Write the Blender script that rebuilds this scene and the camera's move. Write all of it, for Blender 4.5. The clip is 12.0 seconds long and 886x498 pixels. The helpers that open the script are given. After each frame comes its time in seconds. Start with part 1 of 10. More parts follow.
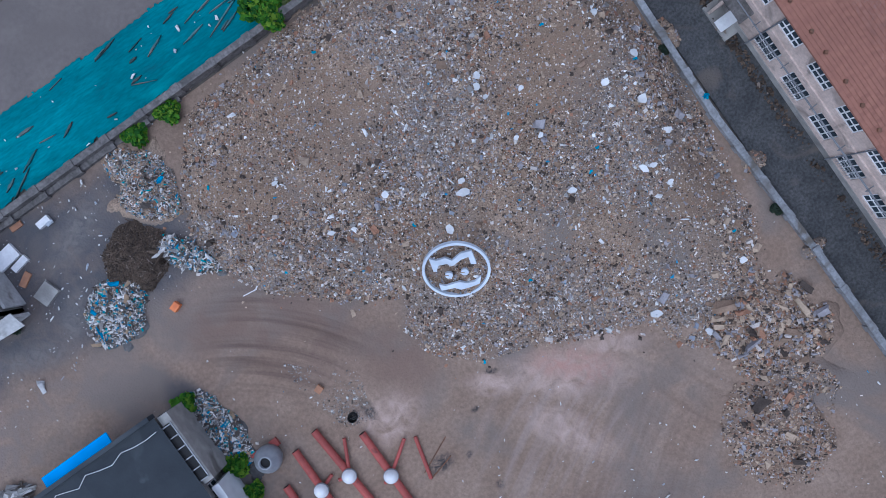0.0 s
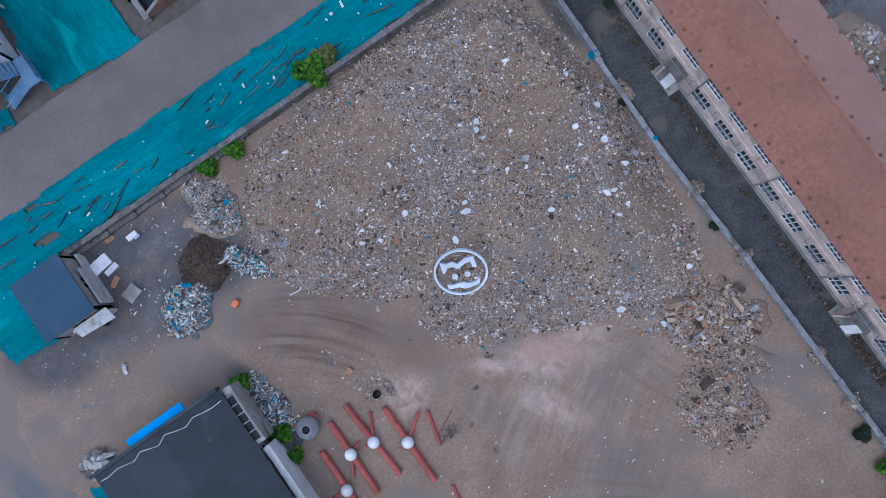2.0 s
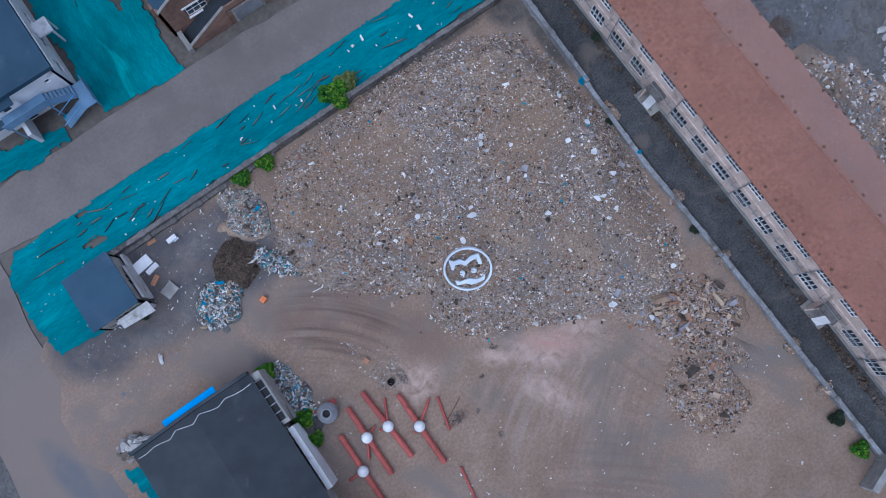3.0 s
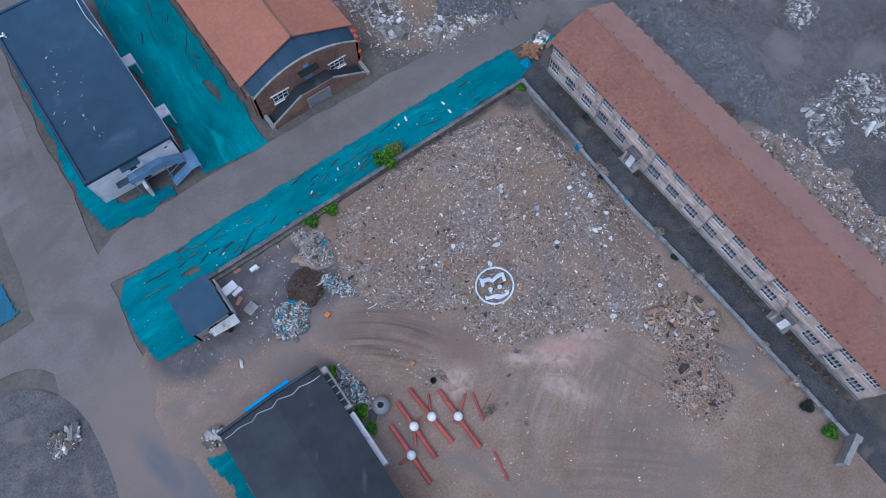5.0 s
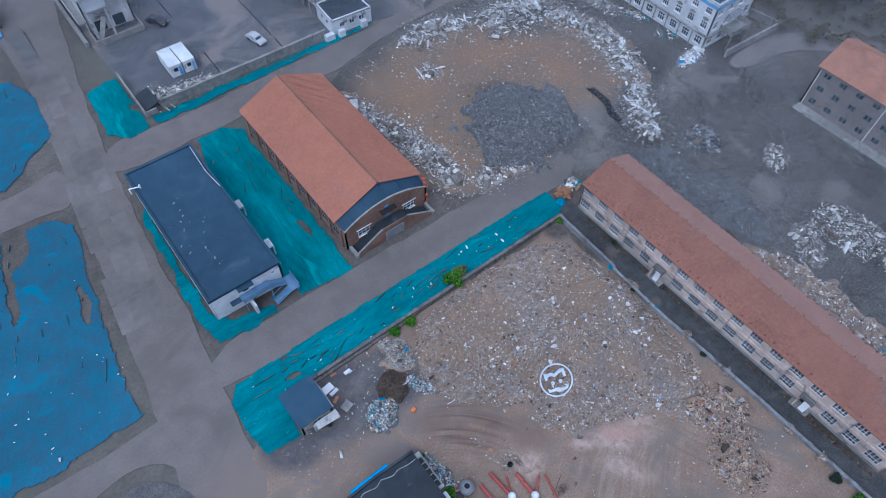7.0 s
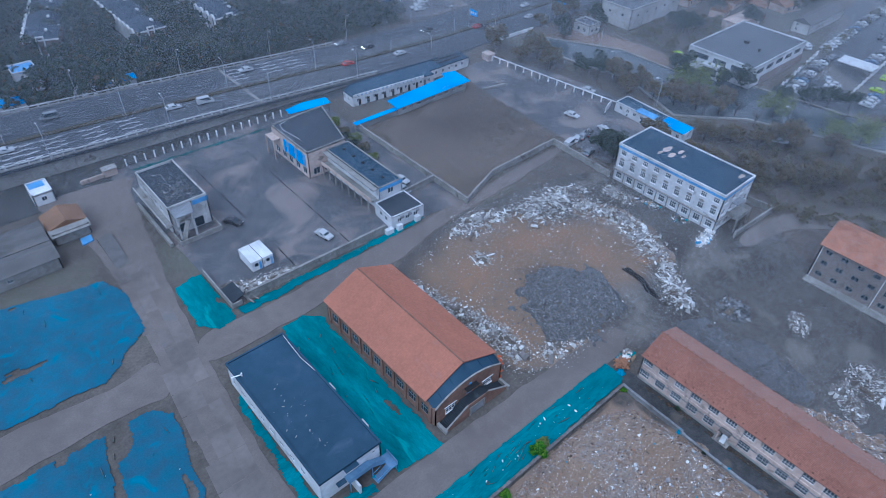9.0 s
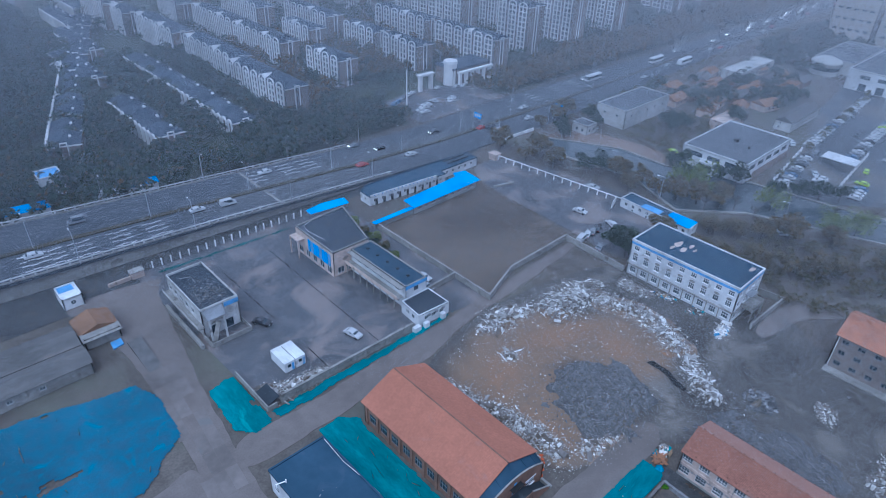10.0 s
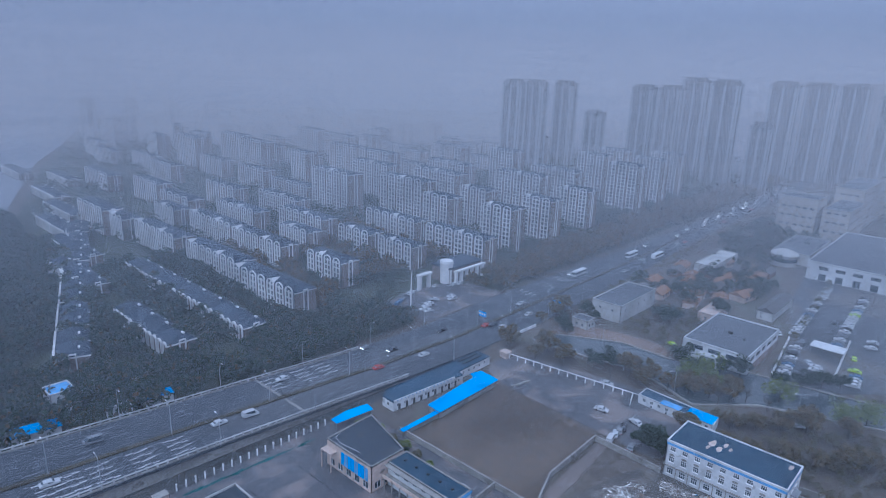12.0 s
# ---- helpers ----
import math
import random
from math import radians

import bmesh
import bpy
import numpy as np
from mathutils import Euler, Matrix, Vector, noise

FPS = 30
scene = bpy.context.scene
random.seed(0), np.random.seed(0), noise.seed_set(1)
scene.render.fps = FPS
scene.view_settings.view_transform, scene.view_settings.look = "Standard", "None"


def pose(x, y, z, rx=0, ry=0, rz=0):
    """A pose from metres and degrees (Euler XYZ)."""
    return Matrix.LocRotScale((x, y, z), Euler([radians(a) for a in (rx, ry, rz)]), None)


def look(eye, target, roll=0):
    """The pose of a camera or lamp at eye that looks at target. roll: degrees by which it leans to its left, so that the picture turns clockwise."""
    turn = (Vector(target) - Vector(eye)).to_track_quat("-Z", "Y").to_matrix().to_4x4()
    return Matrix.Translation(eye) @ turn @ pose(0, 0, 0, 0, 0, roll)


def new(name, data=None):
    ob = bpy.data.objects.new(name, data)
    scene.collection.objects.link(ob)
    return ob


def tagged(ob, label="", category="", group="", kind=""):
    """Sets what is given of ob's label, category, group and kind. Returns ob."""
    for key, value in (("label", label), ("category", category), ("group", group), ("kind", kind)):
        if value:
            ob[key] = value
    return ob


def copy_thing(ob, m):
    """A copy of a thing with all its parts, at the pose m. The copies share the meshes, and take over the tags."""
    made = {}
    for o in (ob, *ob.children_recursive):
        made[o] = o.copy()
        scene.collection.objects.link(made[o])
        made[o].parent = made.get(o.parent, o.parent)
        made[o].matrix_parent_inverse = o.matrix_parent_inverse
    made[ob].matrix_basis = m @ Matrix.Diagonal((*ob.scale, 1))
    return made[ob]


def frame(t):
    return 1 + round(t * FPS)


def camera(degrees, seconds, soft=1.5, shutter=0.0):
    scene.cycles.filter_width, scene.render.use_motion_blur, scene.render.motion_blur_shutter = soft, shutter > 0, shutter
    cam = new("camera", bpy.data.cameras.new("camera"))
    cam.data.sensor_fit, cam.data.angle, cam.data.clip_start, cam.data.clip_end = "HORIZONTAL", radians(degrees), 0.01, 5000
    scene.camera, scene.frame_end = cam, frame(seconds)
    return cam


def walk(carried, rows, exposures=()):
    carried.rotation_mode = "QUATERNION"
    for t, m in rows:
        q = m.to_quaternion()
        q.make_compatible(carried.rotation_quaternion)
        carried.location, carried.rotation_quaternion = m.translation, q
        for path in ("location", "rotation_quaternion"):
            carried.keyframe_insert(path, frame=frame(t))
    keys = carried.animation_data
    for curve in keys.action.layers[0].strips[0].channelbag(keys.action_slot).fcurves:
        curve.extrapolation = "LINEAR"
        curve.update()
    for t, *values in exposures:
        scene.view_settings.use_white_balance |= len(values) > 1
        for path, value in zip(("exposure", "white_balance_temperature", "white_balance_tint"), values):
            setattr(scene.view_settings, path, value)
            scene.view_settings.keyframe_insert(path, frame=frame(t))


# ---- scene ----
# A drone climbs and tilts up over a demolition site beside a city road.
cam = camera(69.3, 12.0, 0.6)
METRES, EYE, TILT, LEAN, TURN = 117.0, 45.3, -91.5, 0.0, -35.3
ROWS = [
    (0.0, 0.0, 0.0, 0.0, 0.0, 0.0, -0.0),
    (0.5, -0.0009, -0.0243, -0.0024, -0.03, 0.34, 0.02),
    (1.0, -0.0024, -0.0488, -0.0073, -0.09, 1.52, 0.0),
    (1.5, -0.0045, -0.0731, -0.0171, -0.16, 2.9, -0.01),
    (2.0, -0.0071, -0.0971, -0.0337, -0.22, 4.75, -0.01),
    (2.5, -0.0105, -0.1211, -0.0561, -0.28, 7.1, 0.03),
    (3.0, -0.0155, -0.145, -0.0835, -0.34, 9.74, 0.07),
    (5.0, -0.0533, -0.2388, -0.2241, -0.58, 22.62, 0.82),
    (5.5, -0.0717, -0.2622, -0.2575, -0.77, 25.96, 1.22),
    (6.0, -0.0945, -0.2848, -0.2853, -0.94, 29.36, 1.6),
    (6.5, -0.1215, -0.3068, -0.3092, -1.01, 32.82, 2.01),
    (8.5, -0.2701, -0.3916, -0.3637, -1.38, 47.3, 4.98),
    (9.0, -0.3136, -0.4118, -0.3694, -1.43, 51.02, 5.89),
    (9.5, -0.3584, -0.4308, -0.3728, -1.49, 54.84, 6.78),
    (10.0, -0.4039, -0.4492, -0.3735, -1.54, 58.65, 7.72),
    (10.5, -0.4483, -0.4662, -0.3717, -1.58, 62.44, 8.8),
    (11.0, -0.4951, -0.4827, -0.3677, -1.64, 66.45, 9.91),
    (11.5, -0.5417, -0.4985, -0.3613, -1.7, 70.57, 11.0),
    (12.0, -0.5881, -0.5125, -0.3537, -1.75, 74.71, 12.02),
]
EXPOSURES = [(0.0, 0.8, 4960, 6), (5.0, 0.88, 4950, 6), (7.0, 0.94, 4860, 4), (8.5, 1.0, 4690, 3), (10.5, 0.95, 4520, 4), (12.0, 0.88, 4680, 6)]
walk(cam, [(t, pose(0, 0, EYE, TILT, LEAN, TURN) @ pose(METRES * x, METRES * y, METRES * z, 90 + pitch, roll, yaw)) for t, x, y, z, yaw, pitch, roll in ROWS], EXPOSURES)

# ---- light: a misty, overcast sky and a very soft sun from the west ----
SUN_ELEVATION, SUN_AZIMUTH = 52.0, 250.0  # azimuth clockwise from +y
world = bpy.data.worlds.new("misty_sky")
scene.world = world
world.use_nodes = True
wn, wl = world.node_tree.nodes, world.node_tree.links
wn.clear()
w_out, w_bg, w_sky, w_mix = wn.new("ShaderNodeOutputWorld"), wn.new("ShaderNodeBackground"), wn.new("ShaderNodeTexSky"), wn.new("ShaderNodeMix")
w_sky.sky_type, w_sky.sun_disc = "NISHITA", False
w_sky.sun_elevation, w_sky.sun_rotation = radians(SUN_ELEVATION), radians(SUN_AZIMUTH)
w_sky.dust_density, w_sky.altitude = 6.0, 50.0
w_scale = wn.new("ShaderNodeVectorMath")
w_scale.operation = "SCALE"
w_scale.inputs["Scale"].default_value = 0.1
wl.new(w_sky.outputs[0], w_scale.inputs[0])
w_co, w_sep, w_ramp = wn.new("ShaderNodeTexCoord"), wn.new("ShaderNodeSeparateXYZ"), wn.new("ShaderNodeValToRGB")
wl.new(w_co.outputs["Generated"], w_sep.inputs[0])
wl.new(w_sep.outputs["Z"], w_ramp.inputs[0])
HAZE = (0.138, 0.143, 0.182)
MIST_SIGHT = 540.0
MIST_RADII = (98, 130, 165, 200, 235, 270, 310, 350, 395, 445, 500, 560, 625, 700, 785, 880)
w_ramp.color_ramp.interpolation = "EASE"
w_ramp.color_ramp.elements[0].position, w_ramp.color_ramp.elements[0].color = 0.0, (*HAZE, 1)
w_ramp.color_ramp.elements[1].position, w_ramp.color_ramp.elements[1].color = 0.3, (0.4, 0.385, 0.43, 1)
w_mix.data_type = "RGBA"
w_mix.inputs["Factor"].default_value = 0.94
wl.new(w_scale.outputs[0], w_mix.inputs["A"])
wl.new(w_ramp.outputs[0], w_mix.inputs["B"])
wl.new(w_mix.outputs["Result"], w_bg.inputs["Color"])
w_bg.inputs["Strength"].default_value = 1.0
wl.new(w_bg.outputs[0], w_out.inputs[0])
sun = new("sun", bpy.data.lights.new("sun", "SUN"))
sun.data.energy, sun.data.angle, sun.data.color = 0.7, radians(50), (1.0, 0.96, 0.92)
_az, _el = radians(SUN_AZIMUTH), radians(SUN_ELEVATION)
_to_sun = Vector((math.sin(_az) * math.cos(_el), math.cos(_az) * math.cos(_el), math.sin(_el)))
sun.matrix_world = look(_to_sun * 300, (0, 0, 0))

# ---- mesh tools ----


class Geo:
    """Vertices and faces gathered for one mesh."""

    def __init__(self):
        self.v, self.f = [], []

    def add(self, verts, faces):
        n = len(self.v)
        self.v.extend(tuple(p) for p in verts)
        self.f.extend(tuple(i + n for i in f) for f in faces)
        return self

    def box(self, x0, x1, y0, y1, z0, z1):
        p = [(x, y, z) for z in (z0, z1) for x, y in ((x0, y0), (x1, y0), (x1, y1), (x0, y1))]
        return self.add(p, BOX_F)

    def block(self, m, sx, sy, sz):
        """A box of that size, centred at the pose m."""
        p = [m @ Vector((x * sx / 2, y * sy / 2, z * sz / 2)) for z in (-1, 1) for x, y in ((-1, -1), (1, -1), (1, 1), (-1, 1))]
        return self.add(p, BOX_F)

    def beam(self, a, b, w, h):
        """A bar from a to b, w wide and h high."""
        a, b = Vector(a), Vector(b)
        d = b - a
        side = Vector((-d.y, d.x, 0))
        side = side.normalized() if side.length > 1e-6 else Vector((1, 0, 0))
        up = side.cross(d).normalized() * (-1 if side.cross(d).z < 0 else 1)
        p = [q + side * s * w / 2 + up * u * h / 2 for u in (-1, 1) for q, s in ((a, -1), (b, -1), (b, 1), (a, 1))]
        return self.add(p, BOX_F)

    def tube(self, a, b, r0, r1=None, seg=10, caps=True):
        a, b = Vector(a), Vector(b)
        r1 = r0 if r1 is None else r1
        q = (b - a).to_track_quat("Z", "Y")
        ring = [(math.cos(2 * math.pi * i / seg), math.sin(2 * math.pi * i / seg)) for i in range(seg)]
        p = [a + q @ Vector((c * r0, s * r0, 0)) for c, s in ring] + [b + q @ Vector((c * r1, s * r1, 0)) for c, s in ring]
        f = [(i, (i + 1) % seg, seg + (i + 1) % seg, seg + i) for i in range(seg)]
        if caps:
            f += [tuple(range(seg - 1, -1, -1)), tuple(range(seg, 2 * seg))]
        return self.add(p, f)

    def prism(self, poly, z0, z1):
        """A flat slab over a polygon that runs counter-clockwise."""
        n = len(poly)
        p = [(x, y, z0) for x, y in poly] + [(x, y, z1) for x, y in poly]
        return self.add(p, [tuple(range(n - 1, -1, -1)), tuple(range(n, 2 * n))] + [(i, (i + 1) % n, n + (i + 1) % n, n + i) for i in range(n)])

    def lathe(self, profile, seg=16, at=(0, 0, 0)):
        """A turned shape from (radius, height) pairs."""
        n = len(profile)
        p = [(at[0] + r * math.cos(2 * math.pi * i / seg), at[1] + r * math.sin(2 * math.pi * i / seg), at[2] + z) for i in range(seg) for r, z in profile]
        f = [(i * n + j, (i + 1) % seg * n + j, (i + 1) % seg * n + j + 1, i * n + j + 1) for i in range(seg) for j in range(n - 1)]
        return self.add(p, f)

    def mesh(self, name, material, smooth=False):
        me = bpy.data.meshes.new(name)
        me.from_pydata(self.v, [], self.f)
        if material:
            me.materials.append(material)
        if smooth:
            me.polygons.foreach_set("use_smooth", [True] * len(me.polygons))
        me.update()
        return me


BOX_F = [(3, 2, 1, 0), (4, 5, 6, 7), (0, 1, 5, 4), (1, 2, 6, 5), (2, 3, 7, 6), (3, 0, 4, 7)]


def part(name, geo, material, parent=None, label="", smooth=False, at=None):
    """Links a Geo as one mesh object under a thing or a part."""
    ob = new(name, geo.mesh(name, material, smooth) if isinstance(geo, Geo) else geo)
    if parent is not None:
        ob.parent = parent
    if at is not None:
        ob.matrix_basis = at
    return tagged(ob, label)


def thing(name, label, category, group="", at=None, kind=""):
    """An Empty at a thing's base, to parent its parts."""
    ob = new(name)
    ob.empty_display_size = 0.5
    if at is not None:
        ob.matrix_basis = at
    return tagged(ob, label, category, group, kind)


def single(name, geo, material, label, category, group="", kind="", smooth=False, at=None):
    """A top-level thing made of one mesh."""
    return tagged(part(name, geo, material, None, "", smooth, at), label, category, group, kind)


def setting(name, geo, material, label, category, smooth=False):
    return single(name, geo, material, label, category, "", "structure", smooth)


def arrays_mesh(name, verts, faces, material, smooth=False):
    """A mesh from numpy arrays of vertices and equal-sided faces."""
    me = bpy.data.meshes.new(name)
    nf, k = faces.shape
    me.vertices.add(len(verts))
    me.vertices.foreach_set("co", np.ascontiguousarray(verts, np.float32).ravel())
    me.loops.add(nf * k)
    me.loops.foreach_set("vertex_index", np.ascontiguousarray(faces, np.int32).ravel())
    me.polygons.add(nf)
    me.polygons.foreach_set("loop_start", np.arange(0, nf * k, k, dtype=np.int32))
    me.polygons.foreach_set("use_smooth", np.full(nf, smooth))
    me.materials.append(material)
    me.update(calc_edges=True)
    me.validate()
    return me


STONE_V = np.array([(-1, -.8, -.7), (.9, -1, -.8), (1, .8, -.6), (-.8, 1, -.8), (-.7, -.7, .7), (.8, -.6, .9), (.7, .9, .6), (-.9, .6, .8)], float)
STONE_F = np.array([(3, 2, 1, 0), (4, 5, 6, 7), (0, 1, 5, 4), (1, 2, 6, 5), (2, 3, 7, 6), (3, 0, 4, 7)])


def turns(n, rng, flat=False):
    """n random turn matrices; flat: mostly about the vertical, or the spread of the lean in radians."""
    a = rng.uniform(0, 2 * np.pi, n)
    t = rng.normal(0, 1.2 if flat is False else 0.35 if flat is True else flat, (2, n))
    ca, sa, cb, sb, cc, sc = np.cos(a), np.sin(a), np.cos(t[0]), np.sin(t[0]), np.cos(t[1]), np.sin(t[1])
    z, o = np.zeros(n), np.ones(n)
    rz = np.stack([ca, -sa, z, sa, ca, z, z, z, o], -1).reshape(n, 3, 3)
    rx = np.stack([o, z, z, z, cb, -sb, z, sb, cb], -1).reshape(n, 3, 3)
    ry = np.stack([cc, z, sc, z, o, z, -sc, z, cc], -1).reshape(n, 3, 3)
    return rz @ rx @ ry


CRUMB_V = np.array([(-1, -.8, -.6), (.9, -1, -.5), (.8, .9, -.6), (-1, .8, -.5), (0.1, 0.1, 1.0)], float)
CRUMB_F = np.array([(0, 1, 4), (1, 2, 4), (2, 3, 4), (3, 0, 4)])


def stones(name, places, sizes, material, rng, flat=False, jitter=0.22, smooth=False, crumb=False):
    """Many uneven broken blocks in one mesh. places: n x 3; sizes: n x 3 half extents; crumb: pointed splinters for the smallest."""
    n = len(places)
    if crumb:
        v = CRUMB_V[None] * (1 + rng.normal(0, 0.3, (n, 5, 3)))
        v = np.einsum("nij,nkj->nki", turns(n, rng, True), v * sizes[:, None, :]) + places[:, None, :]
        return arrays_mesh(name, v.reshape(-1, 3), (CRUMB_F[None] + 5 * np.arange(n)[:, None, None]).reshape(-1, 3), material)
    v = STONE_V[None] * (1 + rng.normal(0, jitter, (n, 8, 3)))
    v = np.einsum("nij,nkj->nki", turns(n, rng, flat), v * sizes[:, None, :]) + places[:, None, :]
    f = (STONE_F[None] + 8 * np.arange(n)[:, None, None]).reshape(-1, 4)
    return arrays_mesh(name, v.reshape(-1, 3), f, material, smooth)


def leaf_cards(name, places, size, material, rng, spread=0.6, bent=True):
    """Many small leaf clumps in one mesh, each a bent leaf blade."""
    n = len(places)
    q = np.array([(-1, -0.7, 0), (0, -0.8, 0.25), (1, -0.6, 0), (-0.9, 0.7, 0), (0, 0.8, 0.25), (1, 0.6, 0)], float)
    v = q[None] * (1 + rng.normal(0, 0.25, (n, 6, 3)))
    v = np.einsum("nij,nkj->nki", turns(n, rng, spread), v * np.reshape(size, (n, 1, 1))) + places[:, None, :]
    if not bent:
        v = v[:, [0, 2, 5, 3]]
        return arrays_mesh(name, v.reshape(-1, 3), np.arange(4 * n).reshape(n, 4), material)
    f = np.array([(0, 1, 4, 3), (1, 2, 5, 4)])
    return arrays_mesh(name, v.reshape(-1, 3), (f[None] + 6 * np.arange(n)[:, None, None]).reshape(-1, 4), material)


def lumps(x, y, seed=0, octaves=4, scale=1.0):
    """Smooth noise in numpy, about -1 to 1."""
    rng = np.random.default_rng(seed)
    total, amp = 0, 1.0
    for _ in range(octaves):
        part_sum = 0
        for _ in range(4):
            a, ph = rng.uniform(0, 2 * np.pi, 2)
            k = scale * rng.uniform(0.7, 1.3)
            part_sum = part_sum + np.sin(k * (x * np.cos(a) + y * np.sin(a)) + ph + 1.3 * np.sin(0.6 * k * (y * np.cos(a) - x * np.sin(a)) + 2 * ph))
        total, amp, scale = total + amp * part_sum / 4, amp * 0.5, scale * 2.1
    return total / 1.2


def inside(poly, x, y):
    """Whether points lie in a polygon."""
    hit = np.zeros(np.shape(x), bool)
    for (x0, y0), (x1, y1) in zip(poly, poly[1:] + poly[:1]):
        cross = (y0 > y) != (y1 > y)
        with np.errstate(divide="ignore", invalid="ignore"):
            hit ^= cross & (x < (x1 - x0) * (y - y0) / (y1 - y0 + 1e-12) + x0)
    return hit


def edge_gap(poly, x, y):
    """Distance from points to a polygon's edge, negative inside."""
    best = np.full(np.shape(x), 1e9)
    for (x0, y0), (x1, y1) in zip(poly, poly[1:] + poly[:1]):
        dx, dy = x1 - x0, y1 - y0
        t = np.clip(((x - x0) * dx + (y - y0) * dy) / (dx * dx + dy * dy + 1e-9), 0, 1)
        best = np.minimum(best, np.hypot(x - x0 - t * dx, y - y0 - t * dy))
    return np.where(inside(poly, x, y), -best, best)


def sheet(name, poly, step, height, keep, material, smooth=True):
    """A grid sheet over a polygon's bounds. height(x, y) and keep(x, y) are numpy functions."""
    xs = np.arange(min(p[0] for p in poly) - 1.5, max(p[0] for p in poly) + 1.5 + step, step)
    ys = np.arange(min(p[1] for p in poly) - 1.5, max(p[1] for p in poly) + 1.5 + step, step)
    x, y = np.meshgrid(xs, ys)
    rng = np.random.default_rng(3)
    x, y = x + rng.uniform(-0.3, 0.3, x.shape) * step, y + rng.uniform(-0.3, 0.3, x.shape) * step
    z = height(x, y)
    nx = len(xs)
    i = (np.arange(len(ys) - 1)[:, None] * nx + np.arange(nx - 1)[None]).ravel()
    f = np.stack([i, i + 1, i + nx + 1, i + nx], -1)
    ok = keep(x, y).ravel()
    f = f[ok[f].all(1)]
    used = np.zeros(x.size, bool)
    used[f] = True
    remap = np.cumsum(used) - 1
    v = np.stack([x.ravel(), y.ravel(), z.ravel()], -1)[used]
    return arrays_mesh(name, v, remap[f], material, smooth)


# ---- materials ----
def mat(name, c1, c2=None, scale=1.0, rough=0.85, bump=0.3, bump_scale=None, metal=0.0, spec=0.3, island=0.0, object_random=0.0,
        big=0.25, stain=None, stain_scale=0.3, stain_at=0.55, sheen=0.0, stretch=None, coat=0.0, grain=0.0, grain_scale=4.0):
    """A weathered surface: grain between two colours, a larger drift of tone, stains of a third colour and fine relief, at real size."""
    m = bpy.data.materials.new(name)
    m.use_nodes = True
    n, l = m.node_tree.nodes, m.node_tree.links
    b = n["Principled BSDF"]
    b.inputs["Roughness"].default_value, b.inputs["Metallic"].default_value = rough, metal
    b.inputs["Specular IOR Level"].default_value = spec
    b.inputs["Sheen Weight"].default_value = sheen
    b.inputs["Coat Weight"].default_value = coat
    c2 = c2 or tuple(c * 0.75 for c in c1)
    geo = n.new("ShaderNodeNewGeometry")
    at = geo.outputs["Position"]
    if stretch:
        mp = n.new("ShaderNodeMapping")
        mp.inputs["Scale"].default_value = stretch
        l.new(at, mp.inputs["Vector"])
        at = mp.outputs[0]

    def cloud(s, detail=5, dist=0.0):
        t = n.new("ShaderNodeTexNoise")
        t.inputs["Scale"].default_value, t.inputs["Detail"].default_value, t.inputs["Distortion"].default_value = s, detail, dist
        l.new(at, t.inputs["Vector"])
        return t.outputs["Fac"]

    def ramp(fac, a, c, lo, hi):
        r = n.new("ShaderNodeValToRGB")
        r.color_ramp.elements[0].position, r.color_ramp.elements[0].color = lo, (*a, 1)
        r.color_ramp.elements[1].position, r.color_ramp.elements[1].color = hi, (*c, 1)
        l.new(fac, r.inputs[0])
        return r.outputs[0]

    def mix(kind, fac, a, c):
        x = n.new("ShaderNodeMix")
        x.data_type, x.blend_type = "RGBA", kind
        for key, value in (("Factor", fac), ("A", a), ("B", c)):
            if isinstance(value, (int, float)):
                x.inputs[key].default_value = value
            elif isinstance(value, tuple):
                x.inputs[key].default_value = (*value, 1)
            else:
                l.new(value, x.inputs[key])
        return x.outputs["Result"]

    col = ramp(cloud(scale), c1, c2, 0.35, 0.65)
    if big:
        col = mix("MULTIPLY", 1.0, col, ramp(cloud(scale * 0.11, 4, 0.6), (1 - big,) * 3, (1 + big,) * 3, 0.3, 0.7))
    if grain:
        col = mix("MULTIPLY", 1.0, col, ramp(cloud(grain_scale, 3), (1 - grain,) * 3, (1 + grain,) * 3, 0.3, 0.7))
    if stain:
        col = mix("MIX", ramp(cloud(stain_scale, 7, 0.8), (0, 0, 0), (1, 1, 1), stain_at, stain_at + 0.12), col, stain)
    for amount, source in ((island, geo.outputs["Random Per Island"]), (object_random, None)):
        if amount:
            if source is None:
                source = n.new("ShaderNodeObjectInfo").outputs["Random"]
            col = mix("MULTIPLY", 1.0, col, ramp(source, (1 - amount,) * 3, (1 + amount,) * 3, 0.0, 1.0))
    l.new(col, b.inputs["Base Color"])
    if bump:
        bn = n.new("ShaderNodeBump")
        bn.inputs["Strength"].default_value, bn.inputs["Distance"].default_value = bump, 0.1
        l.new(cloud(bump_scale or scale * 5, 6), bn.inputs["Height"])
        l.new(bn.outputs[0], b.inputs["Normal"])
    return m


def glow(name, colour, strength):
    m = bpy.data.materials.new(name)
    m.use_nodes = True
    b = m.node_tree.nodes["Principled BSDF"]
    b.inputs["Base Color"].default_value = (*colour, 1)
    b.inputs["Emission Color"].default_value, b.inputs["Emission Strength"].default_value = (*colour, 1), strength
    return m


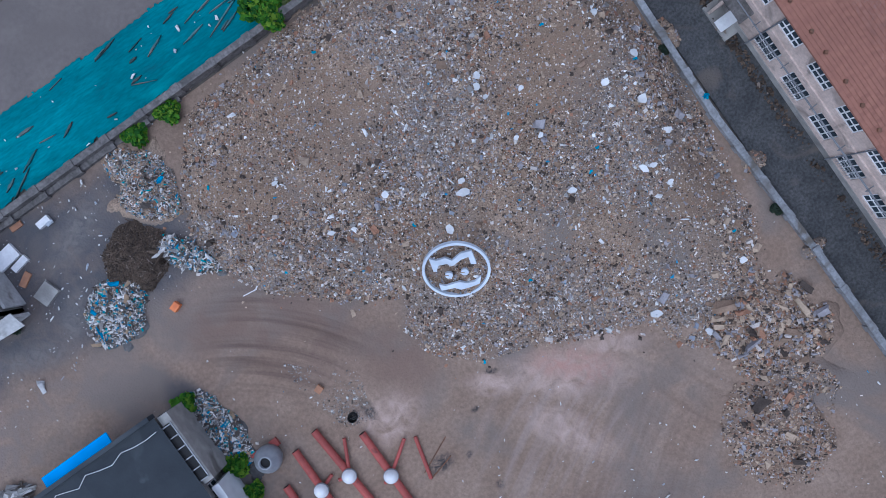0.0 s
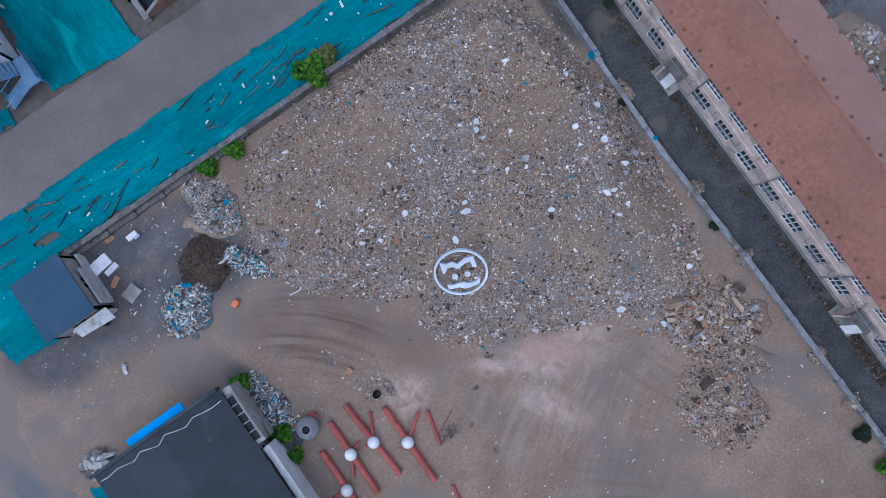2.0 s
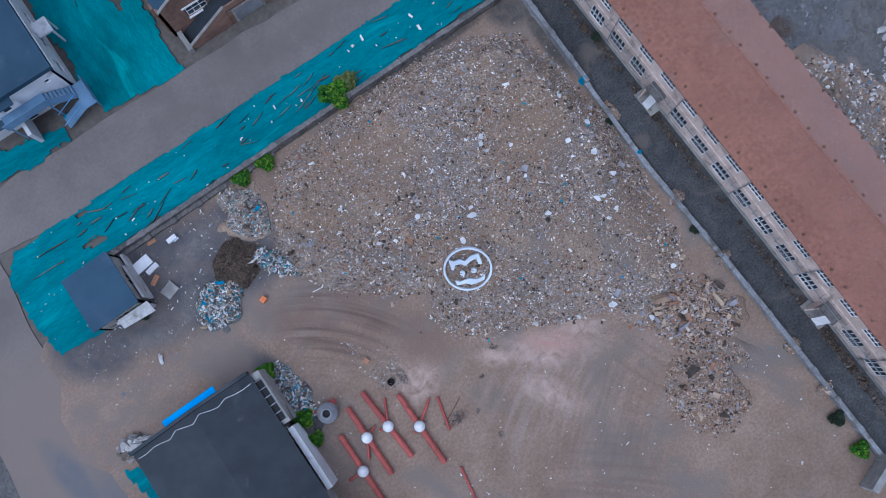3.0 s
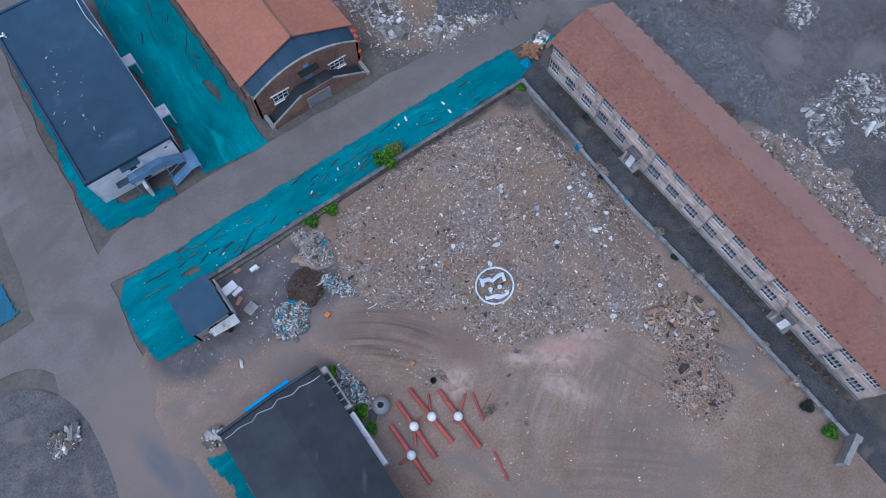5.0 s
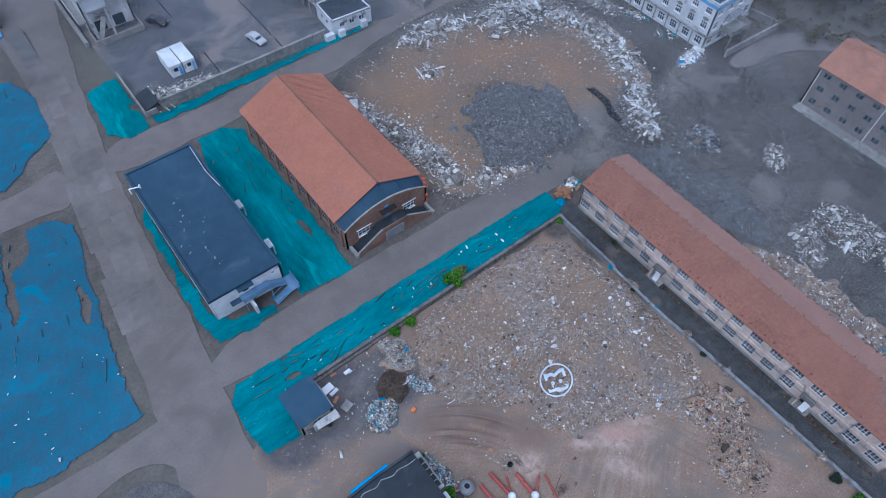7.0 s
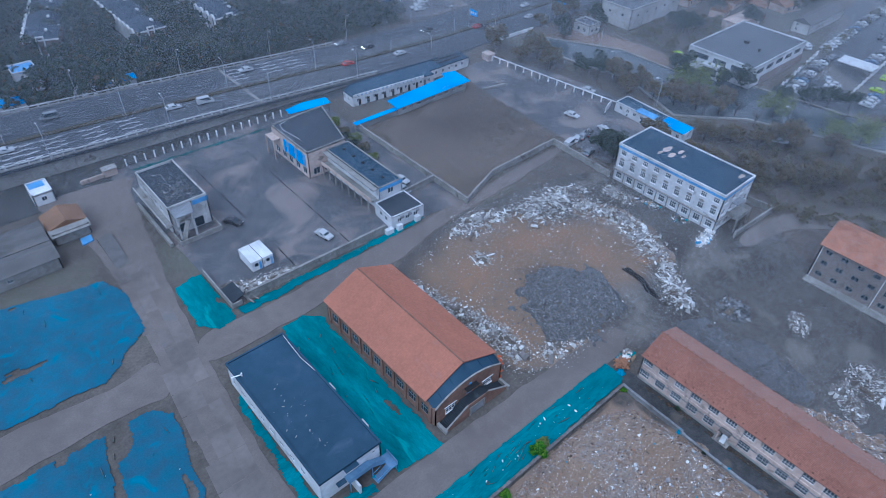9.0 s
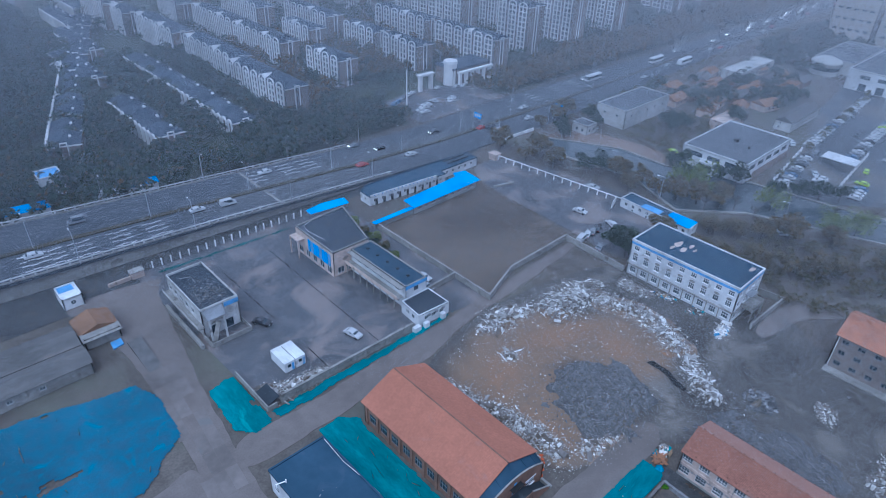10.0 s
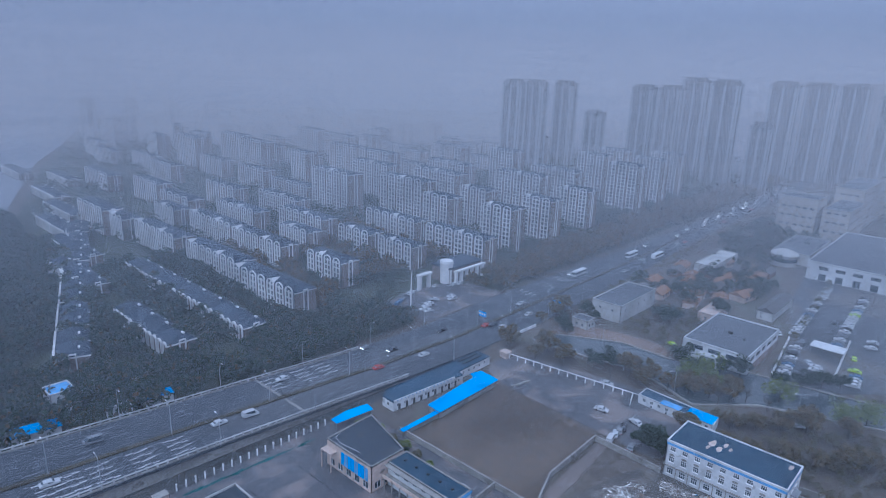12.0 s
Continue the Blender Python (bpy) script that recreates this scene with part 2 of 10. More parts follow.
def mixed_stones(name, colours, rough=0.9):
    """Broken stones whose colour is drawn piece by piece from a row of colours with shares."""
    m = mat(name, (0.9, 0.9, 0.9), (1.05, 1.05, 1.05), 9.0, rough, 0.4)
    n, l = m.node_tree.nodes, m.node_tree.links
    b = n["Principled BSDF"]
    old = b.inputs["Base Color"].links[0].from_socket
    r = n.new("ShaderNodeValToRGB")
    r.color_ramp.interpolation = "CONSTANT"
    total, at = sum(c[1] for c in colours), 0.0
    for k, (c, share) in enumerate(colours):
        e = r.color_ramp.elements[k] if k < 2 else r.color_ramp.elements.new(min(at, 0.999))
        e.position, e.color = min(at, 0.999), (*c, 1)
        at += share / total
    geo = n.new("ShaderNodeNewGeometry")
    l.new(geo.outputs["Random Per Island"], r.inputs[0])
    x = n.new("ShaderNodeMix")
    x.data_type, x.blend_type = "RGBA", "MULTIPLY"
    x.inputs["Factor"].default_value = 1.0
    l.new(r.outputs[0], x.inputs["A"])
    l.new(old, x.inputs["B"])
    l.new(x.outputs["Result"], b.inputs["Base Color"])
    return m


def blotches(m, spots, colour, amount=0.8, soft=0.6, grain=0.9, least=0.1):
    """Lays soft patches of another colour into a material. spots: (x, y, half length, half width, turn in degrees)."""
    n, l = m.node_tree.nodes, m.node_tree.links
    b = n["Principled BSDF"]
    geo, noise_a = n.new("ShaderNodeNewGeometry"), n.new("ShaderNodeTexNoise")
    noise_a.inputs["Scale"].default_value, noise_a.inputs["Detail"].default_value, noise_a.inputs["Distortion"].default_value = grain, 7, 1.0
    l.new(geo.outputs["Position"], noise_a.inputs["Vector"])
    total = None
    for x, y, a, w, turn in spots:
        mp, ln, mr = n.new("ShaderNodeMapping"), n.new("ShaderNodeVectorMath"), n.new("ShaderNodeMapRange")
        mp.vector_type = "TEXTURE"
        mp.inputs["Location"].default_value = (x, y, 0)
        mp.inputs["Rotation"].default_value = (0, 0, radians(turn))
        mp.inputs["Scale"].default_value = (a, w, 50)
        l.new(geo.outputs["Position"], mp.inputs["Vector"])
        ln.operation = "LENGTH"
        l.new(mp.outputs[0], ln.inputs[0])
        mr.interpolation_type = "SMOOTHSTEP"
        mr.inputs["From Min"].default_value, mr.inputs["From Max"].default_value = 1 - soft, 1 + soft
        mr.inputs["To Min"].default_value, mr.inputs["To Max"].default_value = 1, 0
        l.new(ln.outputs["Value"], mr.inputs["Value"])
        if total is None:
            total = mr.outputs["Result"]
        else:
            mx = n.new("ShaderNodeMath")
            mx.operation = "MAXIMUM"
            l.new(total, mx.inputs[0])
            l.new(mr.outputs["Result"], mx.inputs[1])
            total = mx.outputs[0]
    nz, mu, x = n.new("ShaderNodeMapRange"), n.new("ShaderNodeMath"), n.new("ShaderNodeMix")
    nz.inputs["From Min"].default_value, nz.inputs["From Max"].default_value = 0.32, 0.62
    nz.inputs["To Min"].default_value, nz.inputs["To Max"].default_value = least, amount
    l.new(noise_a.outputs["Fac"], nz.inputs["Value"])
    mu.operation = "MULTIPLY"
    l.new(total, mu.inputs[0])
    l.new(nz.outputs["Result"], mu.inputs[1])
    x.data_type = "RGBA"
    l.new(mu.outputs[0], x.inputs["Factor"])
    l.new(b.inputs["Base Color"].links[0].from_socket, x.inputs["A"])
    x.inputs["B"].default_value = (*colour, 1)
    l.new(x.outputs["Result"], b.inputs["Base Color"])
    return m


def wheel_streaks(m, spots, colour, amount=0.7):
    """Fine streaks along arcs or lines left by wheels. spots: (centre x, centre y, patch x, patch y, patch radius)."""
    n, l = m.node_tree.nodes, m.node_tree.links
    b = n["Principled BSDF"]
    for cx, cy, px, py, pr in spots:
        geo, d0, tex = n.new("ShaderNodeNewGeometry"), n.new("ShaderNodeVectorMath"), n.new("ShaderNodeTexNoise")
        flat = n.new("ShaderNodeVectorMath")
        flat.operation = "MULTIPLY"
        flat.inputs[1].default_value = (1, 1, 0)
        l.new(geo.outputs["Position"], flat.inputs[0])
        d0.operation = "DISTANCE"
        d0.inputs[1].default_value = (cx, cy, 0)
        l.new(flat.outputs[0], d0.inputs[0])
        co, sx = n.new("ShaderNodeCombineXYZ"), n.new("ShaderNodeSeparateXYZ")
        l.new(flat.outputs[0], sx.inputs[0])
        low = n.new("ShaderNodeMath")
        low.operation = "MULTIPLY"
        low.inputs[1].default_value = 0.05
        l.new(sx.outputs["X"], low.inputs[0])
        l.new(d0.outputs["Value"], co.inputs["X"])
        l.new(low.outputs[0], co.inputs["Y"])
        tex.inputs["Scale"].default_value, tex.inputs["Detail"].default_value = 1.6, 5
        l.new(co.outputs[0], tex.inputs["Vector"])
        d1, mr, st, mu, x = n.new("ShaderNodeVectorMath"), n.new("ShaderNodeMapRange"), n.new("ShaderNodeMapRange"), n.new("ShaderNodeMath"), n.new("ShaderNodeMix")
        d1.operation = "DISTANCE"
        d1.inputs[1].default_value = (px, py, 0)
        l.new(flat.outputs[0], d1.inputs[0])
        mr.interpolation_type = "SMOOTHSTEP"
        for key, value in (("From Min", pr * 0.35), ("From Max", pr), ("To Min", 1.0), ("To Max", 0.0)):
            mr.inputs[key].default_value = value
        l.new(d1.outputs["Value"], mr.inputs["Value"])
        for key, value in (("From Min", 0.45), ("From Max", 0.65), ("To Min", 0.0), ("To Max", amount)):
            st.inputs[key].default_value = value
        l.new(tex.outputs["Fac"], st.inputs["Value"])
        mu.operation = "MULTIPLY"
        l.new(mr.outputs["Result"], mu.inputs[0])
        l.new(st.outputs["Result"], mu.inputs[1])
        x.data_type = "RGBA"
        l.new(mu.outputs[0], x.inputs["Factor"])
        l.new(b.inputs["Base Color"].links[0].from_socket, x.inputs["A"])
        x.inputs["B"].default_value = (*colour, 1)
        l.new(x.outputs["Result"], b.inputs["Base Color"])
    return m


M = {
    "earth": mat("earth", (0.1, 0.088, 0.077), (0.135, 0.118, 0.104), 0.35, 0.95, 0.4, 2.0, grain=0.15, grain_scale=2.0, stain=(0.13, 0.128, 0.105), stain_scale=0.03),
    "yard": mat("yard_dirt", (0.232, 0.163, 0.12), (0.282, 0.206, 0.156), 0.35, 0.92, 0.6, 6.0, grain=0.16, grain_scale=3.5, big=0.2, stain=(0.205, 0.168, 0.145), stain_scale=0.1, stain_at=0.5),
    "rut": mat("rut_dirt", (0.19, 0.14, 0.115), (0.25, 0.2, 0.17), 0.8, 0.95, 0.3, 4.0),
    "pale_dirt": mat("pale_dirt", (0.42, 0.33, 0.3), (0.33, 0.27, 0.24), 0.9, 0.95, 0.3, 4.0),
    "track": mat("mud_track", (0.245, 0.187, 0.157), (0.195, 0.146, 0.12), 0.3, 0.9, 0.5, 6.0, grain=0.16, grain_scale=3.0, stain=(0.19, 0.165, 0.155), stain_scale=0.15, stain_at=0.58),
    "road": mat("worn_concrete_road", (0.188, 0.163, 0.15), (0.162, 0.14, 0.13), 0.35, 0.8, 0.15, 6.0, big=0.15, stain=(0.15, 0.13, 0.12), grain=0.08, grain_scale=3.0, stain_scale=0.1),
    "slab": mat("concrete_slab", (0.195, 0.171, 0.16), (0.17, 0.15, 0.14), 0.8, 0.8, 0.12, 6.0, object_random=0.08, stain=(0.17, 0.165, 0.16), stain_scale=0.2, stain_at=0.6),
    "darkasphalt": mat("old_dark_asphalt", (0.05, 0.051, 0.054), (0.075, 0.075, 0.076), 0.7, 0.8, 0.6, 6.0, grain=0.35, grain_scale=5.0, stain=(0.125, 0.108, 0.095), stain_scale=0.3, stain_at=0.57),
    "courtyard": mat("wet_courtyard_asphalt", (0.115, 0.112, 0.12), (0.08, 0.085, 0.096), 0.3, 0.7, 0.1, 6.0, grain=0.1, stain=(0.215, 0.185, 0.175), stain_scale=0.075, stain_at=0.5, spec=0.5),
    "blackearth": mat("black_earth", (0.085, 0.078, 0.073), (0.12, 0.112, 0.105), 0.6, 0.95, 0.6, 4.0, grain=0.25, grain_scale=2.5, big=0.3, stain=(0.18, 0.165, 0.15), stain_scale=0.1, stain_at=0.6),
    "brownearth": mat("brown_site_earth", (0.2, 0.145, 0.105), (0.26, 0.2, 0.155), 0.7, 0.95, 0.6, 4.0, grain=0.22, grain_scale=2.5, stain=(0.33, 0.18, 0.1), stain_scale=0.15, stain_at=0.6),
    "field": mat("bare_field", (0.135, 0.108, 0.088), (0.1, 0.085, 0.07), 0.3, 0.95, 0.4, 3.0, grain=0.15, grain_scale=2.0, stain=(0.2, 0.165, 0.14), stain_scale=0.06, stain_at=0.6),
    "mound": mat("rubble_soil", (0.275, 0.2, 0.145), (0.33, 0.245, 0.18), 0.5, 0.95, 1.0, 9.0, big=0.2, grain=0.45, grain_scale=9.0, stain=(0.22, 0.182, 0.155), stain_scale=0.13, stain_at=0.47),
    "darkgravel": mat("dark_gravel", (0.095, 0.095, 0.1), (0.14, 0.138, 0.14), 1.2, 0.95, 0.9, 4.0),
    "net": mat("green_dust_net", (0.004, 0.19, 0.225), (0.008, 0.145, 0.18), 1.3, 0.8, 0.8, 5.0, grain=0.16, grain_scale=7.0, big=0.3, stain=(0.01, 0.27, 0.3), stain_scale=0.5, stain_at=0.6, stretch=(0.25, 1, 1)),
    "netlong": mat("green_dust_net_lengthwise", (0.004, 0.2, 0.225), (0.008, 0.15, 0.175), 1.3, 0.8, 0.8, 5.0, grain=0.16, grain_scale=7.0, big=0.3, stain=(0.01, 0.29, 0.3), stain_scale=0.5, stain_at=0.6, stretch=(1, 0.25, 1)),
    "bluenet": mat("blue_dust_net", (0.022, 0.135, 0.215), (0.035, 0.112, 0.18), 0.5, 0.8, 0.5, 3.0, grain=0.1, big=0.25, stain=(0.014, 0.18, 0.285), stain_scale=0.2, stain_at=0.58),
    "concrete": mat("grey_concrete", (0.33, 0.32, 0.3), (0.24, 0.23, 0.22), 1.2, 0.85, 0.3, 8.0, stain=(0.14, 0.13, 0.12), stain_scale=0.4, stain_at=0.6),
    "palewall": mat("stained_cream_render", (0.6, 0.49, 0.43), (0.48, 0.385, 0.335), 0.9, 0.85, 0.3, 7.0, grain=0.12, grain_scale=5.0, stain=(0.27, 0.225, 0.2), stain_scale=0.5, stain_at=0.56),
    "white": mat("white_paint", (0.66, 0.67, 0.69), (0.58, 0.59, 0.61), 1.0, 0.6, 0.1, 8.0, stain=(0.4, 0.4, 0.4), stain_scale=0.5, stain_at=0.6),
    "whitetrim": mat("white_trim", (0.78, 0.78, 0.79), (0.7, 0.7, 0.71), 3.0, 0.5, 0.05),
    "bluepaint": mat("sky_blue_paint", (0.12, 0.33, 0.66), (0.16, 0.38, 0.68), 2.0, 0.55, 0.05, stain=(0.4, 0.5, 0.62), stain_scale=0.7, stain_at=0.63),
    "bluesheet": mat("bright_blue_sheet_steel", (0.0, 0.34, 0.85), (0.0, 0.3, 0.77), 0.8, 0.6, 0.05, 2.0, spec=0.12),
    "steelblue": mat("steel_blue_paint", (0.13, 0.23, 0.37), (0.17, 0.27, 0.4), 1.5, 0.5, 0.1),
    "slateroof": mat("dark_blue_felt_roof", (0.032, 0.066, 0.105), (0.04, 0.077, 0.12), 0.5, 0.7, 0.15, 5.0, spec=0.2, stain=(0.065, 0.1, 0.15), stain_scale=0.2, stain_at=0.6),
    "blackroof": mat("black_felt_roof", (0.03, 0.037, 0.046), (0.04, 0.048, 0.058), 0.6, 0.7, 0.15, 6.0, stain=(0.07, 0.08, 0.09), stain_scale=0.3, stain_at=0.64),
    "wetroof": mat("wet_dark_roof", (0.035, 0.045, 0.06), (0.05, 0.06, 0.075), 0.4, 0.6, 0.08, 4.0, spec=0.3, stain=(0.09, 0.085, 0.075), stain_scale=0.25, stain_at=0.6),
    "tile": mat("red_clay_tile", (0.33, 0.157, 0.112), (0.29, 0.138, 0.1), 2.5, 0.85, 0.2, 9.0, island=0.12, object_random=0.05, big=0.1, stain=(0.27, 0.175, 0.145), stain_scale=0.14, stain_at=0.64),
    "tilepink": mat("pink_clay_tile", (0.37, 0.213, 0.165), (0.34, 0.19, 0.148), 2.5, 0.85, 0.2, 9.0, island=0.08, big=0.08, stain=(0.31, 0.205, 0.175), stain_scale=0.2, stain_at=0.62),
    "orange": mat("orange_roof_sheet", (0.39, 0.165, 0.112), (0.35, 0.15, 0.105), 0.8, 0.7, 0.1, 5.0, big=0.12, stain=(0.36, 0.17, 0.12), stain_scale=0.2, stain_at=0.62),
    "brick": mat("red_brown_brick", (0.25, 0.15, 0.11), (0.19, 0.12, 0.09), 2.0, 0.9, 0.3, 10.0, stain=(0.15, 0.1, 0.08), stain_scale=0.4, stain_at=0.6),
    "glass": mat("dark_window_glass", (0.03, 0.045, 0.06), (0.05, 0.07, 0.09), 0.7, 0.1, 0.0, spec=0.6, big=0.0),
    "dark": mat("dark_void", (0.02, 0.02, 0.022), (0.03, 0.03, 0.03), 1.0, 0.9, 0.0),
    "redsteel": mat("red_oxide_steel", (0.36, 0.085, 0.07), (0.29, 0.07, 0.06), 2.0, 0.6, 0.1, 12.0, stain=(0.2, 0.06, 0.05), stain_scale=1.5, stain_at=0.6),
    "steel": mat("bare_steel", (0.55, 0.57, 0.6), (0.45, 0.47, 0.5), 2.0, 0.35, 0.05, metal=0.6),
    "greymetal": mat("grey_metal", (0.3, 0.31, 0.33), (0.24, 0.25, 0.27), 2.0, 0.5, 0.1, metal=0.3),
    "rust": mat("rusty_metal", (0.2, 0.1, 0.06), (0.13, 0.075, 0.05), 4.0, 0.8, 0.2),
    "timber": mat("orange_timber", (0.4, 0.2, 0.11), (0.3, 0.16, 0.1), 3.0, 0.8, 0.2, island=0.25),
    "tarp": mat("turquoise_tarpaulin", (0.0, 0.28, 0.42), (0.0, 0.22, 0.4), 1.5, 0.55, 0.3),
    "rubber": mat("black_rubber", (0.02, 0.02, 0.02), (0.03, 0.03, 0.03), 4.0, 0.8, 0.1),
    "soil": mat("dark_soil_heap", (0.075, 0.055, 0.042), (0.11, 0.085, 0.065), 2.0, 0.95, 0.9, 7.0),
    "water": mat("still_canal_water", (0.075, 0.09, 0.1), (0.09, 0.105, 0.115), 0.05, 0.08, 0.06, 1.5, spec=0.5),
}
blotches(M["yard"], [(1.6, -13.6, 4.5, 1.6, -35), (-3.2, -10.9, 1.8, 0.8, -35), (5.0, -13.2, 2.4, 0.8, -30), (-10.8, -8.7, 2.2, 1.5, 0), (-1.0, -16.5, 3.0, 1.2, -60)], (0.46, 0.342, 0.285), 1.0, 0.55, 0.9)
blotches(M["yard"], [(2.0, -12.8, 2.4, 1.0, -35), (3.2, -14.4, 1.4, 0.8, 0)], (0.42, 0.25, 0.2), 0.95, 0.7, 1.2)
blotches(M["yard"], [(6.0, -17.5, 4.0, 3.0, -30), (-6.0, -13.5, 2.2, 1.2, -50), (-8.0, -4.0, 2.5, 1.2, -40), (0.0, -26.0, 6.0, 4.0, 0), (-20.0, -8.0, 3.0, 5.0, 0), (14.0, -12.0, 4.0, 3.0, 60)], (0.185, 0.153, 0.132), 0.7, 0.6, 0.5)
blotches(M["yard"], [(-5.4, -11.6, 0.3, 0.2, 0), (-2.9, -10.0, 0.5, 0.2, -30), (-7.6, -14.0, 0.3, 0.2, 30), (-11.6, -7.2, 0.4, 0.9, 0), (-7.0, -17.0, 0.3, 0.3, 0), (-9.6, -13.4, 0.9, 0.6, 0)], (0.06, 0.052, 0.05), 1.0, 0.5, 3.0)
wheel_streaks(M["yard"], [(12.0, -46.0, -2.0, -17.0, 8.0)], (0.36, 0.29, 0.26), 0.4)
blotches(M["yard"], [(-12.5, 0.5, 5.0, 3.4, -45), (-17.0, 3.5, 3.0, 2.0, -30), (-8.0, -5.5, 3.0, 2.0, -60)], (0.2, 0.135, 0.105), 0.8, 0.6, 0.4)
# Grey ground round the hut; last spot is shade beside the workshop, painted in.
blotches(M["yard"], [(-24.5, 13.2, 10.0, 5.4, 0), (-33.0, 13.5, 5.0, 5.0, 0), (-17.5, 12.5, 3.4, 5.0, 0), (-21.8, -2.0, 1.6, 4.5, 0)], (0.095, 0.092, 0.098), 1.0, 0.28, 0.7, 0.72)
blotches(M["yard"], [(-21.0, 15.0, 3.0, 1.0, 20), (-25.0, 10.0, 2.0, 0.8, 40), (-29.0, 9.5, 3.0, 0.8, -20)], (0.2, 0.18, 0.17), 0.7, 0.7, 1.6)
blotches(M["yard"], [(-36.5, 4.5, 6.0, 4.0, 0), (-29.0, 6.0, 6.0, 1.6, -10)], (0.225, 0.18, 0.155), 0.9, 0.5, 0.5)
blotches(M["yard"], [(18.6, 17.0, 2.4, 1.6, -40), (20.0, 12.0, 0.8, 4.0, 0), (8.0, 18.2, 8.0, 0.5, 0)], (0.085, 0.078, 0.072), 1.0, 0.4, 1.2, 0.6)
wheel_streaks(M["yard"], [(-26.5, -13.0, -13.2, 0.6, 7.5)], (0.125, 0.085, 0.066), 0.85)
blotches(M["blackearth"], [(18.0, 50.0, 13.0, 19.0, 0), (34.0, 61.0, 17.0, 10.0, -20), (46.0, 47.0, 12.0, 13.0, 20), (22.0, 36.0, 13.0, 6.0, 0)], (0.235, 0.163, 0.112), 1.0, 0.25, 0.35, 0.65)
blotches(M["blackearth"], [(20.0, 58.0, 7.0, 4.0, 30), (40.0, 58.0, 9.0, 3.5, -20), (47.0, 47.0, 3.0, 6.0, 0), (14.0, 42.0, 3.0, 7.0, 0)], (0.3, 0.175, 0.105), 0.55, 0.6, 0.7)
wheel_streaks(M["yard"], [(34.0, -62.0, 1.0, -21.0, 8.0), (-40.0, -74.0, -3.0, -28.0, 9.0), (30.0, -10.0, 7.5, -21.0, 5.0)], (0.165, 0.112, 0.085), 0.45)
blotches(M["blackearth"], [(41.0, 31.0, 6.0, 3.0, 60), (36.0, 26.0, 5.0, 3.0, 0), (66.0, 30.0, 8.0, 3.0, 20)], (0.22, 0.2, 0.18), 0.8, 0.6, 0.5)
M["oldwall"] = mat("dirty_old_concrete", (0.185, 0.172, 0.165), (0.13, 0.12, 0.116), 1.6, 0.9, 0.5, 7.0, grain=0.25, grain_scale=5.0, stain=(0.085, 0.08, 0.076), stain_scale=0.6, stain_at=0.55)
M["kerbwall"] = mat("stained_pale_concrete", (0.27, 0.275, 0.29), (0.2, 0.2, 0.205), 1.4, 0.88, 0.4, 7.0, grain=0.22, grain_scale=5.0, stain=(0.13, 0.115, 0.1), stain_scale=0.55, stain_at=0.54)
M["dirtywhite"] = mat("dirty_white_render", (0.55, 0.545, 0.54), (0.44, 0.435, 0.43), 0.8, 0.85, 0.25, 6.0, grain=0.15, stain=(0.22, 0.2, 0.185), stain_scale=0.45, stain_at=0.57)
M["greennet"] = mat("dark_green_net", (0.015, 0.105, 0.105), (0.02, 0.08, 0.085), 1.0, 0.85, 0.4, 4.0)
blotches(M["road"], [(-42.0, 7.5, 6.5, 8.0, 0), (-39.5, -12.0, 3.0, 14.0, 0)], (0.222, 0.176, 0.15), 1.0, 0.6, 0.4, 0.75)
blotches(M["road"], [(-39.0, -8.0, 2.4, 9.0, 4), (-42.0, 3.0, 1.2, 4.0, 10)], (0.13, 0.135, 0.15), 0.9, 0.5, 0.5, 0.5)
blotches(M["road"], [(-43.0, 30.0, 3.0, 3.0, 0), (-39.0, 74.0, 4.0, 4.0, 0), (-36.0, 100.0, 3.0, 12.0, -6), (0.0, 27.5, 16.0, 1.4, 0)], (0.155, 0.132, 0.12), 0.8, 0.6, 0.4)
M["rubble"] = mixed_stones("broken_rubble", [((0.285, 0.2, 0.142), 36), ((0.47, 0.36, 0.262), 30), ((0.08, 0.062, 0.052), 26), ((0.35, 0.19, 0.12), 12),
                                            ((0.33, 0.31, 0.325), 18), ((0.6, 0.54, 0.5), 9), ((0.1, 0.22, 0.42), 0.15)])
M["whiterubble"] = mixed_stones("white_rubble", [((0.53, 0.515, 0.49), 20), ((0.37, 0.355, 0.34), 22), ((0.22, 0.2, 0.19), 28), ((0.78, 0.77, 0.75), 10), ((0.15, 0.125, 0.105), 24)])
M["greyrubble"] = mixed_stones("grey_rubble", [((0.15, 0.15, 0.157), 30), ((0.22, 0.22, 0.228), 26), ((0.095, 0.095, 0.1), 20), ((0.34, 0.34, 0.35), 8), ((0.17, 0.145, 0.12), 14)])
M["roots"] = mixed_stones("root_crumbs", [((0.09, 0.065, 0.048), 40), ((0.13, 0.095, 0.07), 25), ((0.06, 0.045, 0.035), 30), ((0.22, 0.18, 0.15), 5)])
M["litter"] = mixed_stones("mixed_litter", [((0.74, 0.72, 0.7), 24), ((0.33, 0.31, 0.295), 18), ((0.1, 0.085, 0.075), 36), ((0.0, 0.24, 0.46), 8), ((0.0, 0.32, 0.38), 6), ((0.36, 0.26, 0.17), 8)])
M["chips"] = mixed_stones("white_chips", [((0.82, 0.81, 0.8), 46), ((0.64, 0.6, 0.56), 20), ((0.42, 0.45, 0.5), 10), ((0.05, 0.3, 0.55), 2)])

